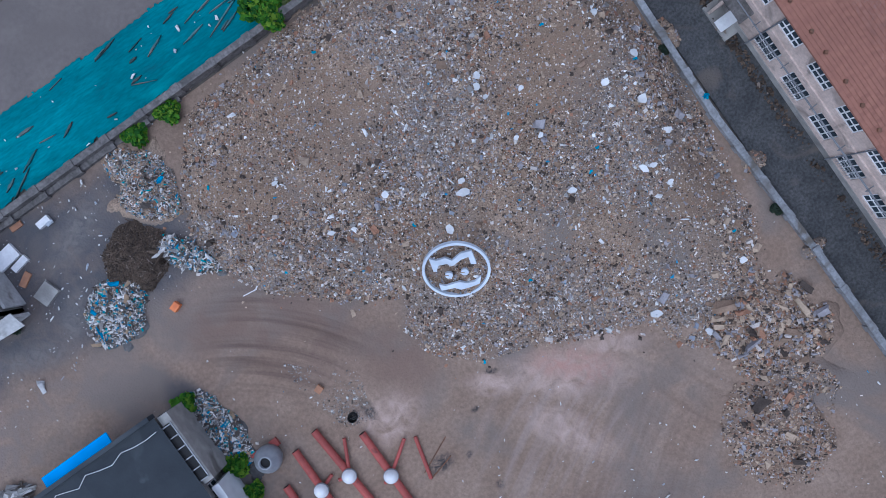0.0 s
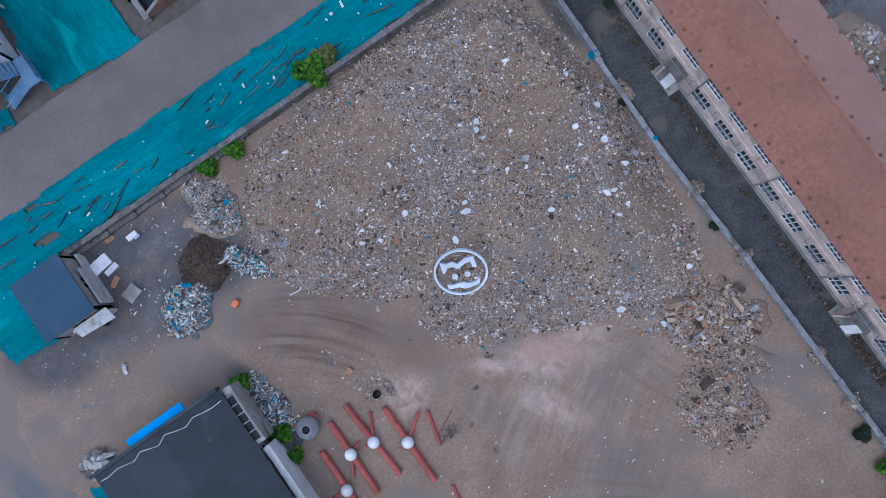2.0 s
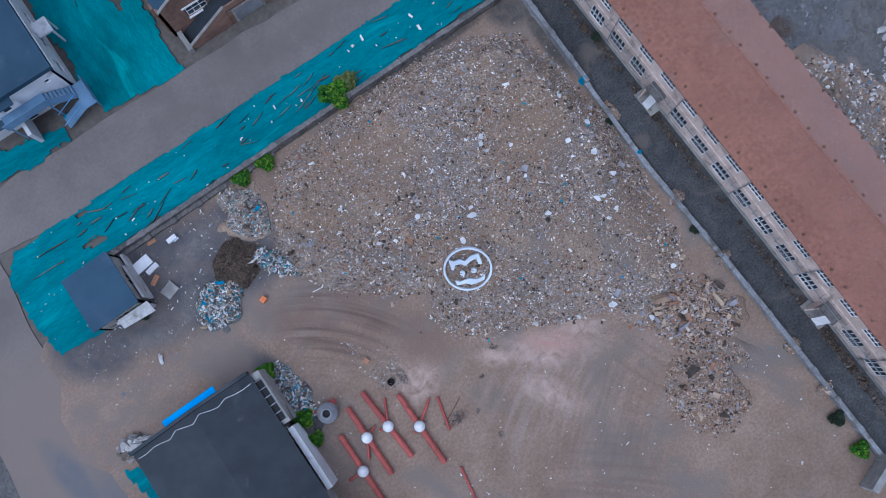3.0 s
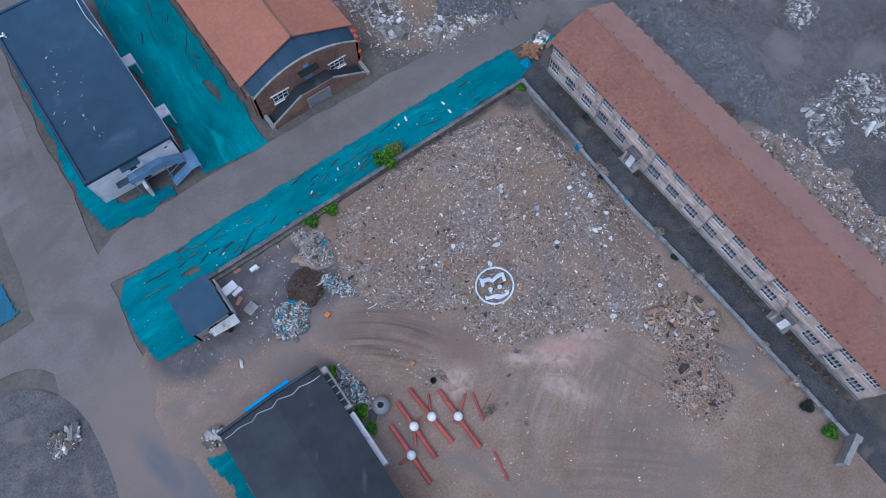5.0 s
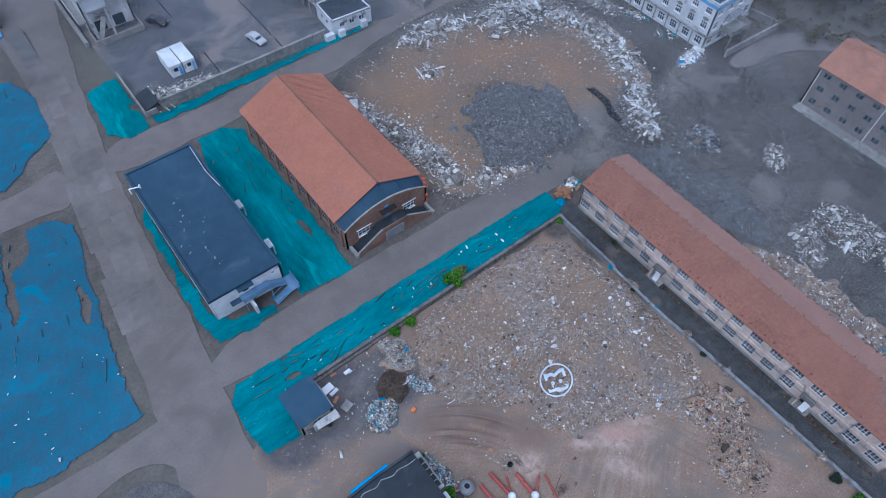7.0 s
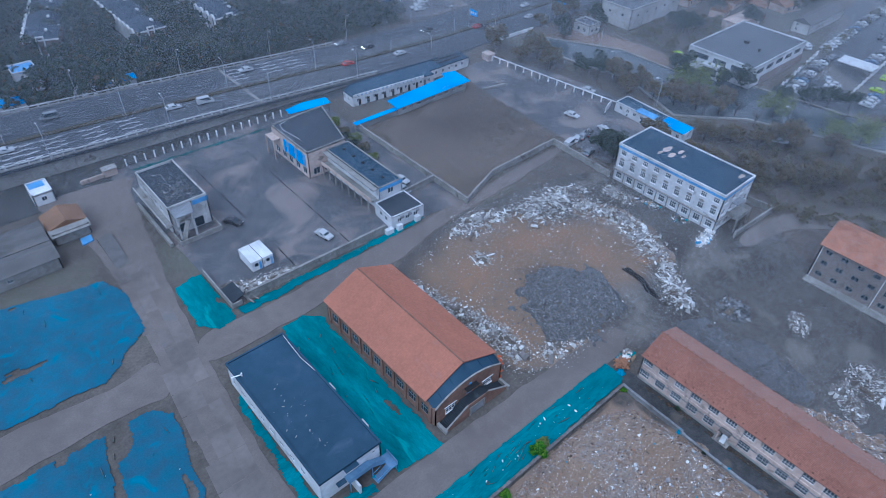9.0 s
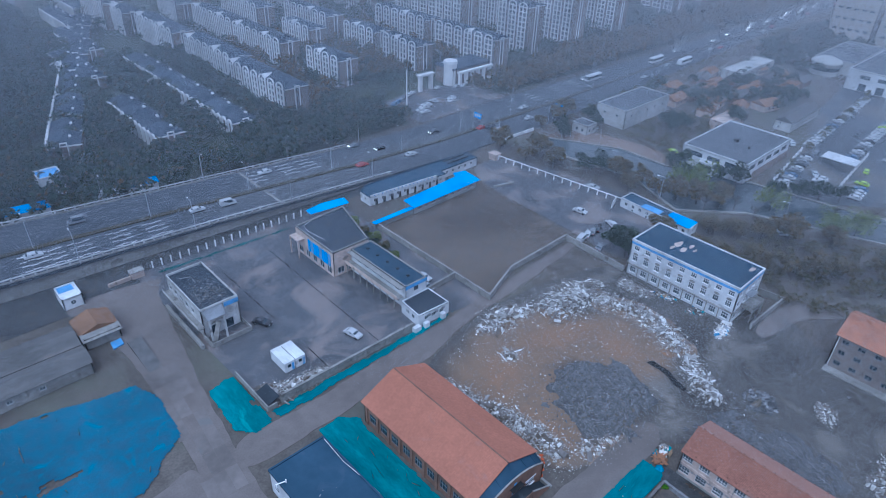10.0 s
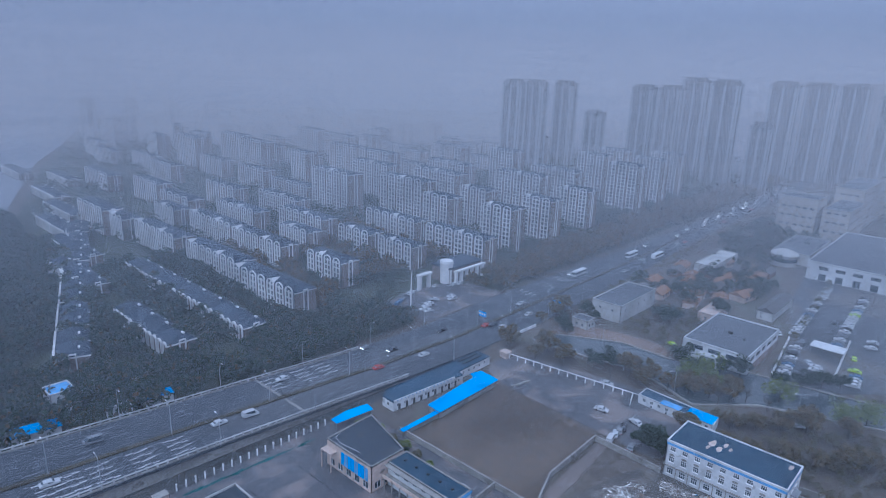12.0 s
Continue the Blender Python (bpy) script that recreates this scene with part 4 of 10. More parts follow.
def tears(boxes, n, turn, seed):
    """Thin lens-shaped rips through which the brown soil shows."""
    r = np.random.default_rng(seed)
    g = Geo()
    for _ in range(n):
        x0, x1, y0, y1 = boxes[int(r.integers(0, len(boxes)))]
        x, y, l, w, a = r.uniform(x0, x1), r.uniform(y0, y1), float(np.exp(r.normal(-0.35, 0.5))), float(r.uniform(0.03, 0.1)), radians(turn + r.normal(0, 12))
        ring = [(l * (i / 4 - 1), w * (1 - (i / 4 - 1) ** 2) * r.uniform(0.6, 1.2)) for i in range(9)] + [(l * (1 - i / 4), -w * (1 - (1 - i / 4) ** 2) * r.uniform(0.6, 1.2)) for i in range(1, 8)]
        poly = [(x + u * math.cos(a) - v * math.sin(a), y + u * math.sin(a) + v * math.cos(a)) for u, v in ring][::-1]
        g.prism(poly, 0.02, 0.26)
    return tagged(part("net_tear", g, M["tear"]), "dark brown soil showing through rips in the net", "net tear", kind="stuff")


M["tear"] = mat("soil_under_net", (0.15, 0.13, 0.12), (0.03, 0.12, 0.135), 0.8, 0.95, 0.3, 5.0, island=0.4)
tears([(-34, 22, 19.6, 24.2), (-34, 0, 19.6, 24.2)], 54, 3, 3)
tears([(-20.4, -13, 33, 69)], 16, 80, 4)
tears([(-88, -46, 30, 67), (-88, -42, 82, 108)], 70, 84, 5)

# ---- rubble mound and heaps ----
MOUND = [(-14.9, 7.4), (-14.6, 11.0), (-12.6, 14.2), (-10.0, 17.2), (-4.0, 17.9), (3.0, 18.3), (9.0, 18.2), (13.9, 17.2), (18.2, 14.6), (19.6, 9.0), (20.1, 1.6), (19.8, -3.3), (19.3, -7.7), (18.5, -12.5),
         (16.2, -15.8), (13.2, -17.2), (10.8, -17.8), (8.7, -15.9), (8.6, -14.2), (6.3, -13.1), (3.7, -11.9), (0.5, -10.3), (-3.1, -9.1), (-5.8, -6.5), (-6.4, -4.1), (-5.0, -2.3), (-8.8, 0.1), (-12.4, 3.3)]


def mound_height(x, y):
    gap = edge_gap(MOUND, x, y) + 0.5 * lumps(x, y, 5, 3, 0.7)
    t = np.clip(-gap / np.where(y > -2, 3.6, 5.5), 0, 1)
    rise = 2.1 * t * t * (3 - 2 * t)
    low = np.clip(((-2.5 - y) - 0.25 * (x - 2)) / 6.0, 0, 1)
    rise = rise * (1 - 0.72 * low * low * (3 - 2 * low))
    bench = 0.9 * np.exp(-((x - 14) ** 2 + (y - 1) ** 2) / 60)
    z = rise + bench * t + t * (0.22 * lumps(x, y, 6, 4, 0.5) + 0.06 * lumps(x, y, 8, 4, 2.4))
    return np.where(gap > 0.2, -0.35, z + 0.02)


mound = tagged(new("rubble_mound", sheet("rubble_mound", MOUND, 0.22, mound_height, lambda x, y: edge_gap(MOUND, x, y) < 1.4, M["mound"])), "low brown mound of soil and demolition rubble", "rubble mound")


def scatter(poly, n, rng, bias=None):
    """n random places in a polygon; bias(x, y) gives the share to keep."""
    xs, ys = [p[0] for p in poly], [p[1] for p in poly]
    out = np.zeros((0, 2))
    while len(out) < n:
        p = np.stack([rng.uniform(min(xs), max(xs), 4 * n), rng.uniform(min(ys), max(ys), 4 * n)], -1)
        ok = inside(poly, p[:, 0], p[:, 1])
        if bias is not None:
            ok &= rng.uniform(0, 1, len(p)) < bias(p[:, 0], p[:, 1])
        out = np.concatenate([out, p[ok]])
    return out[:n]


def bed(name, poly, n, size, material, rng, height, label, category, parent=None, bias=None, flat=True, spread=0.45, sink=0.3, long=1.0, crumb=False):
    """A bed of broken pieces lying on a surface, in one mesh."""
    p = scatter(poly, n, rng, bias)
    s = size * np.exp(rng.normal(0, spread, n))
    sizes = np.stack([s * rng.uniform(0.7, 1.2, n) * long, s * rng.uniform(0.5, 1.0, n), s * rng.uniform(0.3, 0.8, n)], -1) / 2
    z = height(p[:, 0], p[:, 1]) + sizes[:, 2] * (1 - sink)
    ob = new(name, stones(name, np.stack([p[:, 0], p[:, 1], z], -1), sizes, material, rng, flat, crumb=crumb))
    if parent is not None:
        ob.parent = parent
    return tagged(ob, label, "" if parent is not None else category, kind="stuff")


def patchy(seed, lo=0.15, scale=0.35):
    return lambda x, y: np.clip(0.5 + 0.75 * lumps(x, y, seed, 3, scale), lo, 1)


# zones of the mound: (x, y, half length, half width), all lying along one direction
LIE = radians(-35.3)
BARE = [(-2.3, 11.5, 4.6, 3.6), (12.1, 5.5, 4.4, 3.4), (-9.7, 9.7, 3.4, 2.2), (16.0, -7.5, 3.2, 2.4), (6.8, -5.4, 5.5, 1.3), (10.1, -8.0, 3.0, 1.6), (13.9, -11.2, 2.6, 1.6)]
GREY = [(6.3, 10.5, 2.6, 4.2), (2.9, 5.0, 3.4, 3.4), (14.4, 0.1, 1.5, 4.2), (4.5, 13.2, 2.4, 2.0), (12.8, -4.8, 2.5, 1.4), (4.0, -9.1, 5.0, 2.2), (11.3, -13.8, 3.4, 2.2), (-3.1, -5.5, 2.6, 2.0), (-8.8, 2.9, 4.5, 1.3)]
RIDGE = [(-9.2, 15.0, 1.2, 3.5), (-12.2, 8.2, 1.6, 2.4), (-5.5, 4.4, 5.5, 0.8), (-7.1, 0.9, 5.0, 0.9), (8.5, 8.0, 0.9, 4.5), (7.3, 0.0, 4.6, 1.2), (-0.9, 16.1, 2.6, 1.6), (-0.8, 4.4, 1.6, 1.8), (17.7, 1.0, 1.6, 3.0), (17.9, -4.7, 1.2, 3.0),
         (-0.3, -8.4, 5.5, 0.7), (-5.1, -5.5, 2.0, 1.4), (16.2, -14.3, 1.2, 2.4), (8.8, -7.7, 5.0, 0.6), (3.5, 2.0, 2.5, 0.9), (6.0, 16.6, 5.0, 0.9)]


def zone(spots, x, y):
    """How far a place lies within any of the zones, 0 to 1, with a ragged edge."""
    x, y = x + 0.9 * lumps(x, y, 71, 3, 0.8), y + 0.9 * lumps(y, x, 72, 3, 0.8)
    best = np.zeros(np.shape(x))
    for bx, by, ba, bb in spots:
        u, v = (x - bx) * math.cos(LIE) + (y - by) * math.sin(LIE), (y - by) * math.cos(LIE) - (x - bx) * math.sin(LIE)
        best = np.maximum(best, np.clip(1.55 - np.hypot(u / ba, v / bb) * 1.1, 0, 1))
    return best


def strewn(seed, lo, bare=0.9, ridge=0.8, grey=0.2, scale=0.5):
    """Patchy cover: thin on the trodden soil, thick along the ridges of coarse rubble."""
    def share(x, y):
        s = np.clip(0.34 + 0.5 * lumps(x, y, seed, 3, scale), lo, 1)
        return np.clip((s + ridge * zone(RIDGE, x, y) + grey * zone(GREY, x, y)) * (1 - bare * zone(BARE, x, y)), 0, 1)
    return share


rng = np.random.default_rng(11)
bed("rubble", MOUND, 110000, 0.078, M["rubble"], rng, mound_height, "small broken brick, stone and concrete", "rubble", mound, strewn(31, 0.25, 0.55, 0.3, 0.1), crumb=True)
bed("rubble", MOUND, 7500, 0.12, M["rubble"], rng, mound_height, "fist-sized broken brick and concrete", "rubble", mound, strewn(32, 0.03, 0.97, 1.0, 0.15))
bed("rubble", MOUND, 320, 0.24, M["rubble"], rng, mound_height, "broken blocks in rows", "rubble", mound, strewn(36, 0.0, 1.0, 0.9, 0.05))
bed("plaster", MOUND, 7500, 0.078, M["chips"], rng, mound_height, "scattered white plaster chips", "rubble", mound, strewn(33, 0.3, 0.5, 0.2, 0.3), True, 0.5, long=1.5, crumb=True)
bed("plaster", MOUND, 520, 0.15, M["chips"], rng, mound_height, "white plaster lumps", "rubble", mound, strewn(35, 0.15, 0.8, 0.5, 0.2), True, 0.35)
M["bluegravel"] = mixed_stones("blue_grey_gravel", [((0.285, 0.25, 0.228), 40), ((0.2, 0.17, 0.15), 30), ((0.39, 0.355, 0.335), 20), ((0.62, 0.6, 0.59), 5)])
bed("gravel", MOUND, 20000, 0.072, M["bluegravel"], rng, mound_height, "blue-grey crushed stone", "rubble", mound, lambda x, y: np.clip(1.2 * zone(GREY, x, y) * (1 - 0.8 * zone(BARE, x, y)), 0, 1), True, crumb=True)
blotches(M["mound"], [(x, y, a, b, -35.3) for x, y, a, b in GREY], (0.27, 0.222, 0.188), 0.8, 0.45, 0.8, 0.3)
blotches(M["mound"], [(x, y, a, b, -35.3) for x, y, a, b in BARE[:4]], (0.265, 0.185, 0.128), 0.9, 0.5, 0.6, 0.45)
FRINGE = [(-17, 5), (-17, 19), (20.4, 19), (20.4, -19), (9, -20), (-9, -8), (-15, 0)]
bed("rubble_spill", FRINGE, 3800, 0.12, M["rubble"], rng, lambda x, y: np.maximum(mound_height(x, y), 0.0), "loose rubble spilt round the mound", "rubble", None, lambda x, y: np.exp(-np.clip(edge_gap(MOUND, x, y), 0, 9) / 0.7))
# larger chunks, each a piece of the mound
chunk_meshes = [stones("concrete_chunk", np.zeros((1, 3)), np.array([[0.5, 0.36, 0.26]]), m, rng) for m in
                (mat("chunk_grey", (0.3, 0.28, 0.265), (0.23, 0.215, 0.2), 3, 0.9, 0.4, object_random=0.3), mat("chunk_pale", (0.5, 0.49, 0.47), (0.4, 0.39, 0.375), 3, 0.9, 0.3, object_random=0.2),
                 mat("chunk_brick", (0.3, 0.17, 0.125), (0.24, 0.14, 0.1), 3, 0.9, 0.4, object_random=0.3), mat("chunk_blue", (0.27, 0.29, 0.34), (0.22, 0.235, 0.27), 3, 0.9, 0.4, object_random=0.25)) for _ in range(3)]
for (x, y) in scatter(MOUND, 260, rng, strewn(34, 0.0, 1.0, 0.9, 0.1)):
    z = float(mound_height(np.array(x), np.array(y)))
    k = float(0.27 * np.exp(rng.normal(0, 0.35)))
    ob = part("concrete_chunk", chunk_meshes[int(rng.choice((0, 0, 1, 1, 2, 3, 4, 6, 7, 9, 10, 11)))], None, mound)
    ob.matrix_basis = pose(x, y, z + 0.07 * k, *rng.normal(0, 12, 2), rng.uniform(0, 360)) @ Matrix.Diagonal((k, k, k, 1))
# pale slabs that stand out on the mound
M["paleslab"] = mat("pale_concrete_slab", (0.66, 0.66, 0.66), (0.56, 0.56, 0.57), 2.0, 0.85, 0.25, 9.0, object_random=0.12)
for x, y, sx, sy, a in [(2.6, 1.4, 0.95, 0.55, -15), (0.5, -0.1, 0.75, 0.5, -95), (7.8, 7.2, 0.5, 0.5, 0), (7.4, 6.6, 0.5, 0.4, 80), (7.5, 5.7, 0.35, 0.3, 0), (9.7, 4.8, 0.4, 0.3, 0), (-6.2, 4.3, 0.6, 0.35, -20), (16.3, -3.1, 0.65, 0.45, -35), (15.7, -0.4, 0.6, 0.6, 30),
                        (13.3, -4.2, 0.75, 0.4, -70), (13.9, -4.4, 0.6, 0.35, -20), (16.5, 6.1, 0.45, 0.45, 0), (8.6, -2.7, 0.6, 0.4, -20), (-1.7, 4.3, 0.5, 0.45, 0), (14.3, -6.0, 0.5, 0.3, 0), (17.1, 2.4, 0.5, 0.6, 30), (-7.3, 9.2, 0.45, 0.3, 0), (2.4, 2.5, 0.75, 0.1, -75), (3.0, 2.1, 0.5, 0.4, 0),
                        (7.6, 2.3, 0.35, 0.3, 0), (9.0, 1.5, 0.45, 0.3, 20), (14.3, 1.9, 0.6, 0.5, 0), (14.0, -8.8, 0.7, 0.1, -35), (9.0, -13.4, 0.85, 0.55, -25), (11.3, -16.6, 0.6, 0.45, -60), (16.1, -13.8, 0.5, 0.45, 30), (-4.5, -1.6, 0.2, 0.5, 0)]:
    z = float(mound_height(np.array(x), np.array(y)))
    v = np.array([(math.cos(t), math.sin(t)) for t in np.sort(rng.uniform(0, 0.7, 8) + np.arange(8) * math.pi / 4)]) * np.array([sx, sy]) * 0.52 * (1 + rng.normal(0, 0.1, (8, 1)))
    single("concrete_slab", Geo().prism([tuple(p) for p in v], -0.05, 0.14), M["paleslab"], "pale broken concrete slab lying on rubble", "slab", "slabs on the rubble", at=pose(x, y, max(z, 0) + 0.06, *rng.normal(0, 6, 2), a))
for x, y in ((11.5, -1.3), (13.2, 7.4), (-1.3, 1.5), (10.3, -2.4), (-0.1, 14.8), (-11.3, 11.7), (16.9, 2.0), (16.7, -11.7), (9.8, -13.0), (3.0, -6.2), (-2.9, -9.2), (-10.4, 4.0)):
    z = float(mound_height(np.array(x), np.array(y)))
    single("plastic_scrap", Geo().prism([(-.16, -.05), (-.02, -.12), (.18, -.04), (.1, .07), (0.0, .03), (-.12, .1)], 0, 0.06), M["tarp"], "scrap of blue plastic on rubble", "litter", "plastic scraps", at=pose(x, y, z + 0.05, *rng.normal(0, 14, 2), rng.uniform(0, 360)))


def heap(name, cx, cy, rx, ry, h, soil, beds, label, category, turn=0.0, seed=0, edge=0.25):
    """A heap: a lumpy soil body with beds of pieces on it. beds: (part name, count, size, material, label, long)."""
    r = np.random.default_rng(seed + 100)
    a = radians(turn)
    poly = [(cx + rx * math.cos(t) * math.cos(a) - ry * math.sin(t) * math.sin(a), cy + rx * math.cos(t) * math.sin(a) + ry * math.sin(t) * math.cos(a)) for t in (2 * math.pi * i / 36 for i in range(36))]

    def height(x, y):
        u, w = ((x - cx) * math.cos(a) + (y - cy) * math.sin(a)) / rx, ((y - cy) * math.cos(a) - (x - cx) * math.sin(a)) / ry
        d = np.sqrt(u * u + w * w) + edge * lumps(x, y, seed, 3, 2.2 / max(rx, ry) + 0.35)
        t = np.clip(1 - d, 0, 1)
        return np.where(d > 1.02, -0.3, 0.03 + h * t * (2 - t) * (1 + 0.25 * lumps(x, y, seed + 1, 3, 1.1)))

    ob = new(name, sheet(name, poly, max(0.18, rx / 40), height, lambda x, y: np.hypot(x - cx, y - cy) < 1.35 * max(rx, ry), soil))
    tagged(ob, label, category)
    for pname, n, size, material, plabel, long in beds:
        bed(pname, poly, n, size, material, r, lambda x, y: np.maximum(height(x, y), 0.02), plabel, "", ob, lambda x, y: np.clip(height(x, y) * 3 + 0.1, 0, 1), True, 0.5, 0.4, long, size < 0.25)
    return ob


heap("soil_heap", -18.5, 11.0, 2.7, 2.3, 1.0, M["soil"], [("root_litter", 4200, 0.055, M["roots"], "roots and crumbs in the soil", 4.0)], "dark brown heap of soil and roots", "soil heap", 30, 1, 0.4)
heap("litter_heap", -22.0, 8.8, 2.7, 2.2, 0.8, M["greydirt"], [("litter", 8000, 0.08, M["litter"], "tangled white, grey and blue scraps", 2.2)], "heap of tangled white and blue scrap", "litter heap", 20, 2, 0.45)
heap("litter_heap", -15.2, 14.9, 2.2, 3.2, 0.9, M["mound"], [("litter", 5000, 0.062, M["litter"], "white plaster and blue scraps", 1.8), ("rubble", 2600, 0.09, M["rubble"], "broken brick among the scraps", 1.1)], "heap of plaster and scraps against the mound", "litter heap", 20, 3, 0.5)
heap("litter_heap", -15.6, 9.2, 1.0, 2.6, 0.6, M["greydirt"], [("litter", 2400, 0.08, M["litter"], "planks, pipes and scraps", 3.0)], "strip of planks and scraps along the mound", "litter heap", 25, 4, 0.5)
heap("litter_heap", -21.0, -2.4, 1.5, 3.4, 0.5, M["greydirt"], [("litter", 4600, 0.08, M["litter"], "blue and white scraps", 2.0)], "heap of blue and white scraps beside the wall", "litter heap", 0, 5, 0.5)
heap("rubble_pile", 14.9, -18.6, 4.6, 4.0, 0.6, M["yard"], [("rubble", 5200, 0.13, M["rubble"], "broken brick and concrete", 1.2), ("slab_rubble", 110, 0.32, M["rubble"], "broken pale slabs", 1.8)], "heap of broken concrete slabs and brick", "rubble heap", -40, 6, 0.5)
heap("rubble_pile", 12.0, -25.2, 4.8, 4.6, 0.5, M["yard"], [("rubble", 5600, 0.11, M["rubble"], "broken brick and gravel", 1.1), ("slab_rubble", 25, 0.3, M["rubble"], "broken pale slabs", 1.6)], "heap of brick rubble on the dirt", "rubble heap", 30, 7, 0.5)
heap("gravel_mound", 29.5, 39.5, 11.6, 10.4, 1.8, M["darkgravel"], [("gravel", 30000, 0.15, M["greyrubble"], "broken dark grey stone", 1.1)], "large dark grey mound of broken stone", "gravel mound", 25, 8, 0.45)
heap("gravel_spread", 43.0, 9.0, 6.4, 13.0, 0.6, M["darkgravel"], [("gravel", 9500, 0.13, M["greyrubble"], "broken grey stone", 1.1)], "grey spread of broken stone behind the long building", "gravel mound", 8, 9, 0.6)
heap("gravel_spread", 41.0, -18.0, 5.0, 13.0, 1.2, M["mound"], [("rubble", 7600, 0.14, M["rubble"], "broken stone and brick", 1.1), ("plaster", 700, 0.16, M["chips"], "pale pieces", 1.6)], "brown spread of rubble behind the long building", "rubble heap", 0, 10, 0.6)
heap("gravel_spread", 55.0, 16.0, 3.2, 3.6, 0.8, M["darkgravel"], [("gravel", 1200, 0.3, M["greyrubble"], "broken grey stone", 1.1)], "small grey heap of broken stone", "gravel mound", 0, 12, 0.5)
for k, (cx, cy, rx, ry, h, n, n2, turn) in enumerate([(70.0, 57.0, 3.0, 6.0, 0.6, 600, 60, 0), (62.0, 5.0, 4.0, 2.4, 0.8, 350, 50, 30), (50.0, -10.0, 5.0, 3.0, 0.9, 600, 60, 40), (58.0, -14.0, 5.0, 10.0, 1.2, 1500, 100, 10)]):
    heap("rubble_pile", cx, cy, rx, ry, 0.6 * h, M["blackearth"], [("plaster", 2 * n, 0.16, M["whiterubble"], "broken plaster, tiles and concrete", 1.6), ("slab_rubble", n2 // 2, 0.36, M["whiterubble"], "broken pale slabs and beams", 2.4)],
         "heap of pale demolition debris", "debris heap", turn, 40 + 3 * k, 0.5)


def debris_field(line, spread, h, crumbs, frags, beams, soil, label, seed, pale=M["whiterubble"]):
    """Demolition debris strewn along a line, thickest in the middle and loose at its rim."""
    r = np.random.default_rng(seed + 500)
    pts = np.array(line, float)
    if len(pts) == 1:
        pts = np.concatenate([pts, pts + 0.3])
    seg = np.linalg.norm(np.diff(pts, axis=0), axis=1)
    cum = np.concatenate([[0], np.cumsum(seg)])

    def gap(x, y):
        best = np.full(np.shape(x), 1e9)
        for (ax, ay), (bx, by) in zip(pts[:-1], pts[1:]):
            t = np.clip(((x - ax) * (bx - ax) + (y - ay) * (by - ay)) / ((bx - ax) ** 2 + (by - ay) ** 2), 0, 1)
            best = np.minimum(best, np.hypot(x - ax - t * (bx - ax), y - ay - t * (by - ay)))
        return best

    def height(x, y):
        d = gap(x, y) / spread + 0.25 * lumps(x, y, seed, 3, 0.5)
        return 0.03 + h * np.exp(-2.2 * np.clip(d, 0, 9) ** 2) * (0.75 + 0.45 * lumps(x, y, seed + 1, 3, 0.9)) - 0.1 * np.clip(d - 0.9, 0, 1) ** 0.5

    box = [(float(a), float(b)) for a in (pts[:, 0].min() - 1.4 * spread, pts[:, 0].max() + 1.4 * spread) for b in (pts[:, 1].min() - 1.4 * spread, pts[:, 1].max() + 1.4 * spread)]
    ob = tagged(new("rubble_pile", sheet("rubble_pile", box, 0.35, height, lambda x, y: gap(x, y) < 1.5 * spread, soil)), label, "debris heap")
    for pname, n, size, long, crumb, material, plabel, wide in (("plaster", int(1.8 * crumbs), 0.16, 1.5, True, pale, "fine broken plaster and tile", 0.78), ("slab_rubble", int(1.7 * frags), 0.36, 1.5, False, pale, "broken pale slabs", 0.42), ("beam_rubble", beams, 0.42, 5.0, False, M["beams"], "tumbled concrete beams", 0.4)):
        if not n:
            continue
        u = r.uniform(0, cum[-1], n)
        p = np.stack([np.interp(u, cum, pts[:, 0]), np.interp(u, cum, pts[:, 1])], -1) + r.normal(0, spread * wide, (n, 2))
        s = size * np.exp(r.normal(0, 0.5 if not beams or long < 3 else 0.25, n))
        sizes = np.stack([s * r.uniform(0.7, 1.2, n) * long, s * r.uniform(0.5, 1.0, n), s * r.uniform(0.25, 0.6, n)], -1) / 2
        z = np.maximum(height(p[:, 0], p[:, 1]), 0.0) + sizes[:, 2] * 0.6
        me = stones(pname, np.stack([p[:, 0], p[:, 1], z], -1), sizes, material, r, True, 0.16, crumb=crumb)
        o = new(pname, me)
        o.parent = ob
        tagged(o, plabel, kind="stuff")


M["beams"] = mixed_stones("pale_beams", [((0.62, 0.61, 0.6), 34), ((0.45, 0.44, 0.43), 28), ((0.26, 0.25, 0.245), 24), ((0.75, 0.75, 0.75), 12)])
debris_field([(44, 66), (51.5, 65), (57, 64.5)], 4.4, 2.8, 2400, 800, 260, M["blackearth"], "tall heap of concrete beams and broken slabs", 1)
debris_field([(58, 62), (60, 56), (62, 50), (61, 44), (57, 36)], 3.4, 1.0, 3000, 800, 60, M["brownearth"], "curving strip of pale demolition debris", 2)
debris_field([(55, 33), (51, 27.5), (47.5, 22.5)], 2.7, 0.9, 1000, 200, 85, M["blackearth"], "heap of long pale concrete beams", 3)
debris_field([(28, 70), (35, 72.5), (40, 69)], 3.2, 1.4, 1400, 420, 60, M["blackearth"], "grey heap of broken concrete beside the field wall", 4)
debris_field([(6.8, 64), (8, 58), (10, 51), (12, 43), (12, 36)], 2.6, 0.8, 3600, 680, 10, M["brownearth"], "strip of white plaster rubble beside the hall", 5)
debris_field([(25.4, 60.7)], 1.8, 0.5, 260, 50, 8, M["brownearth"], "small heap of grey beams on brown earth", 6)
debris_field([(69, 32.5), (75, 33)], 1.6, 0.4, 200, 90, 0, M["blackearth"], "heap of white broken sheets", 7, M["chips"])
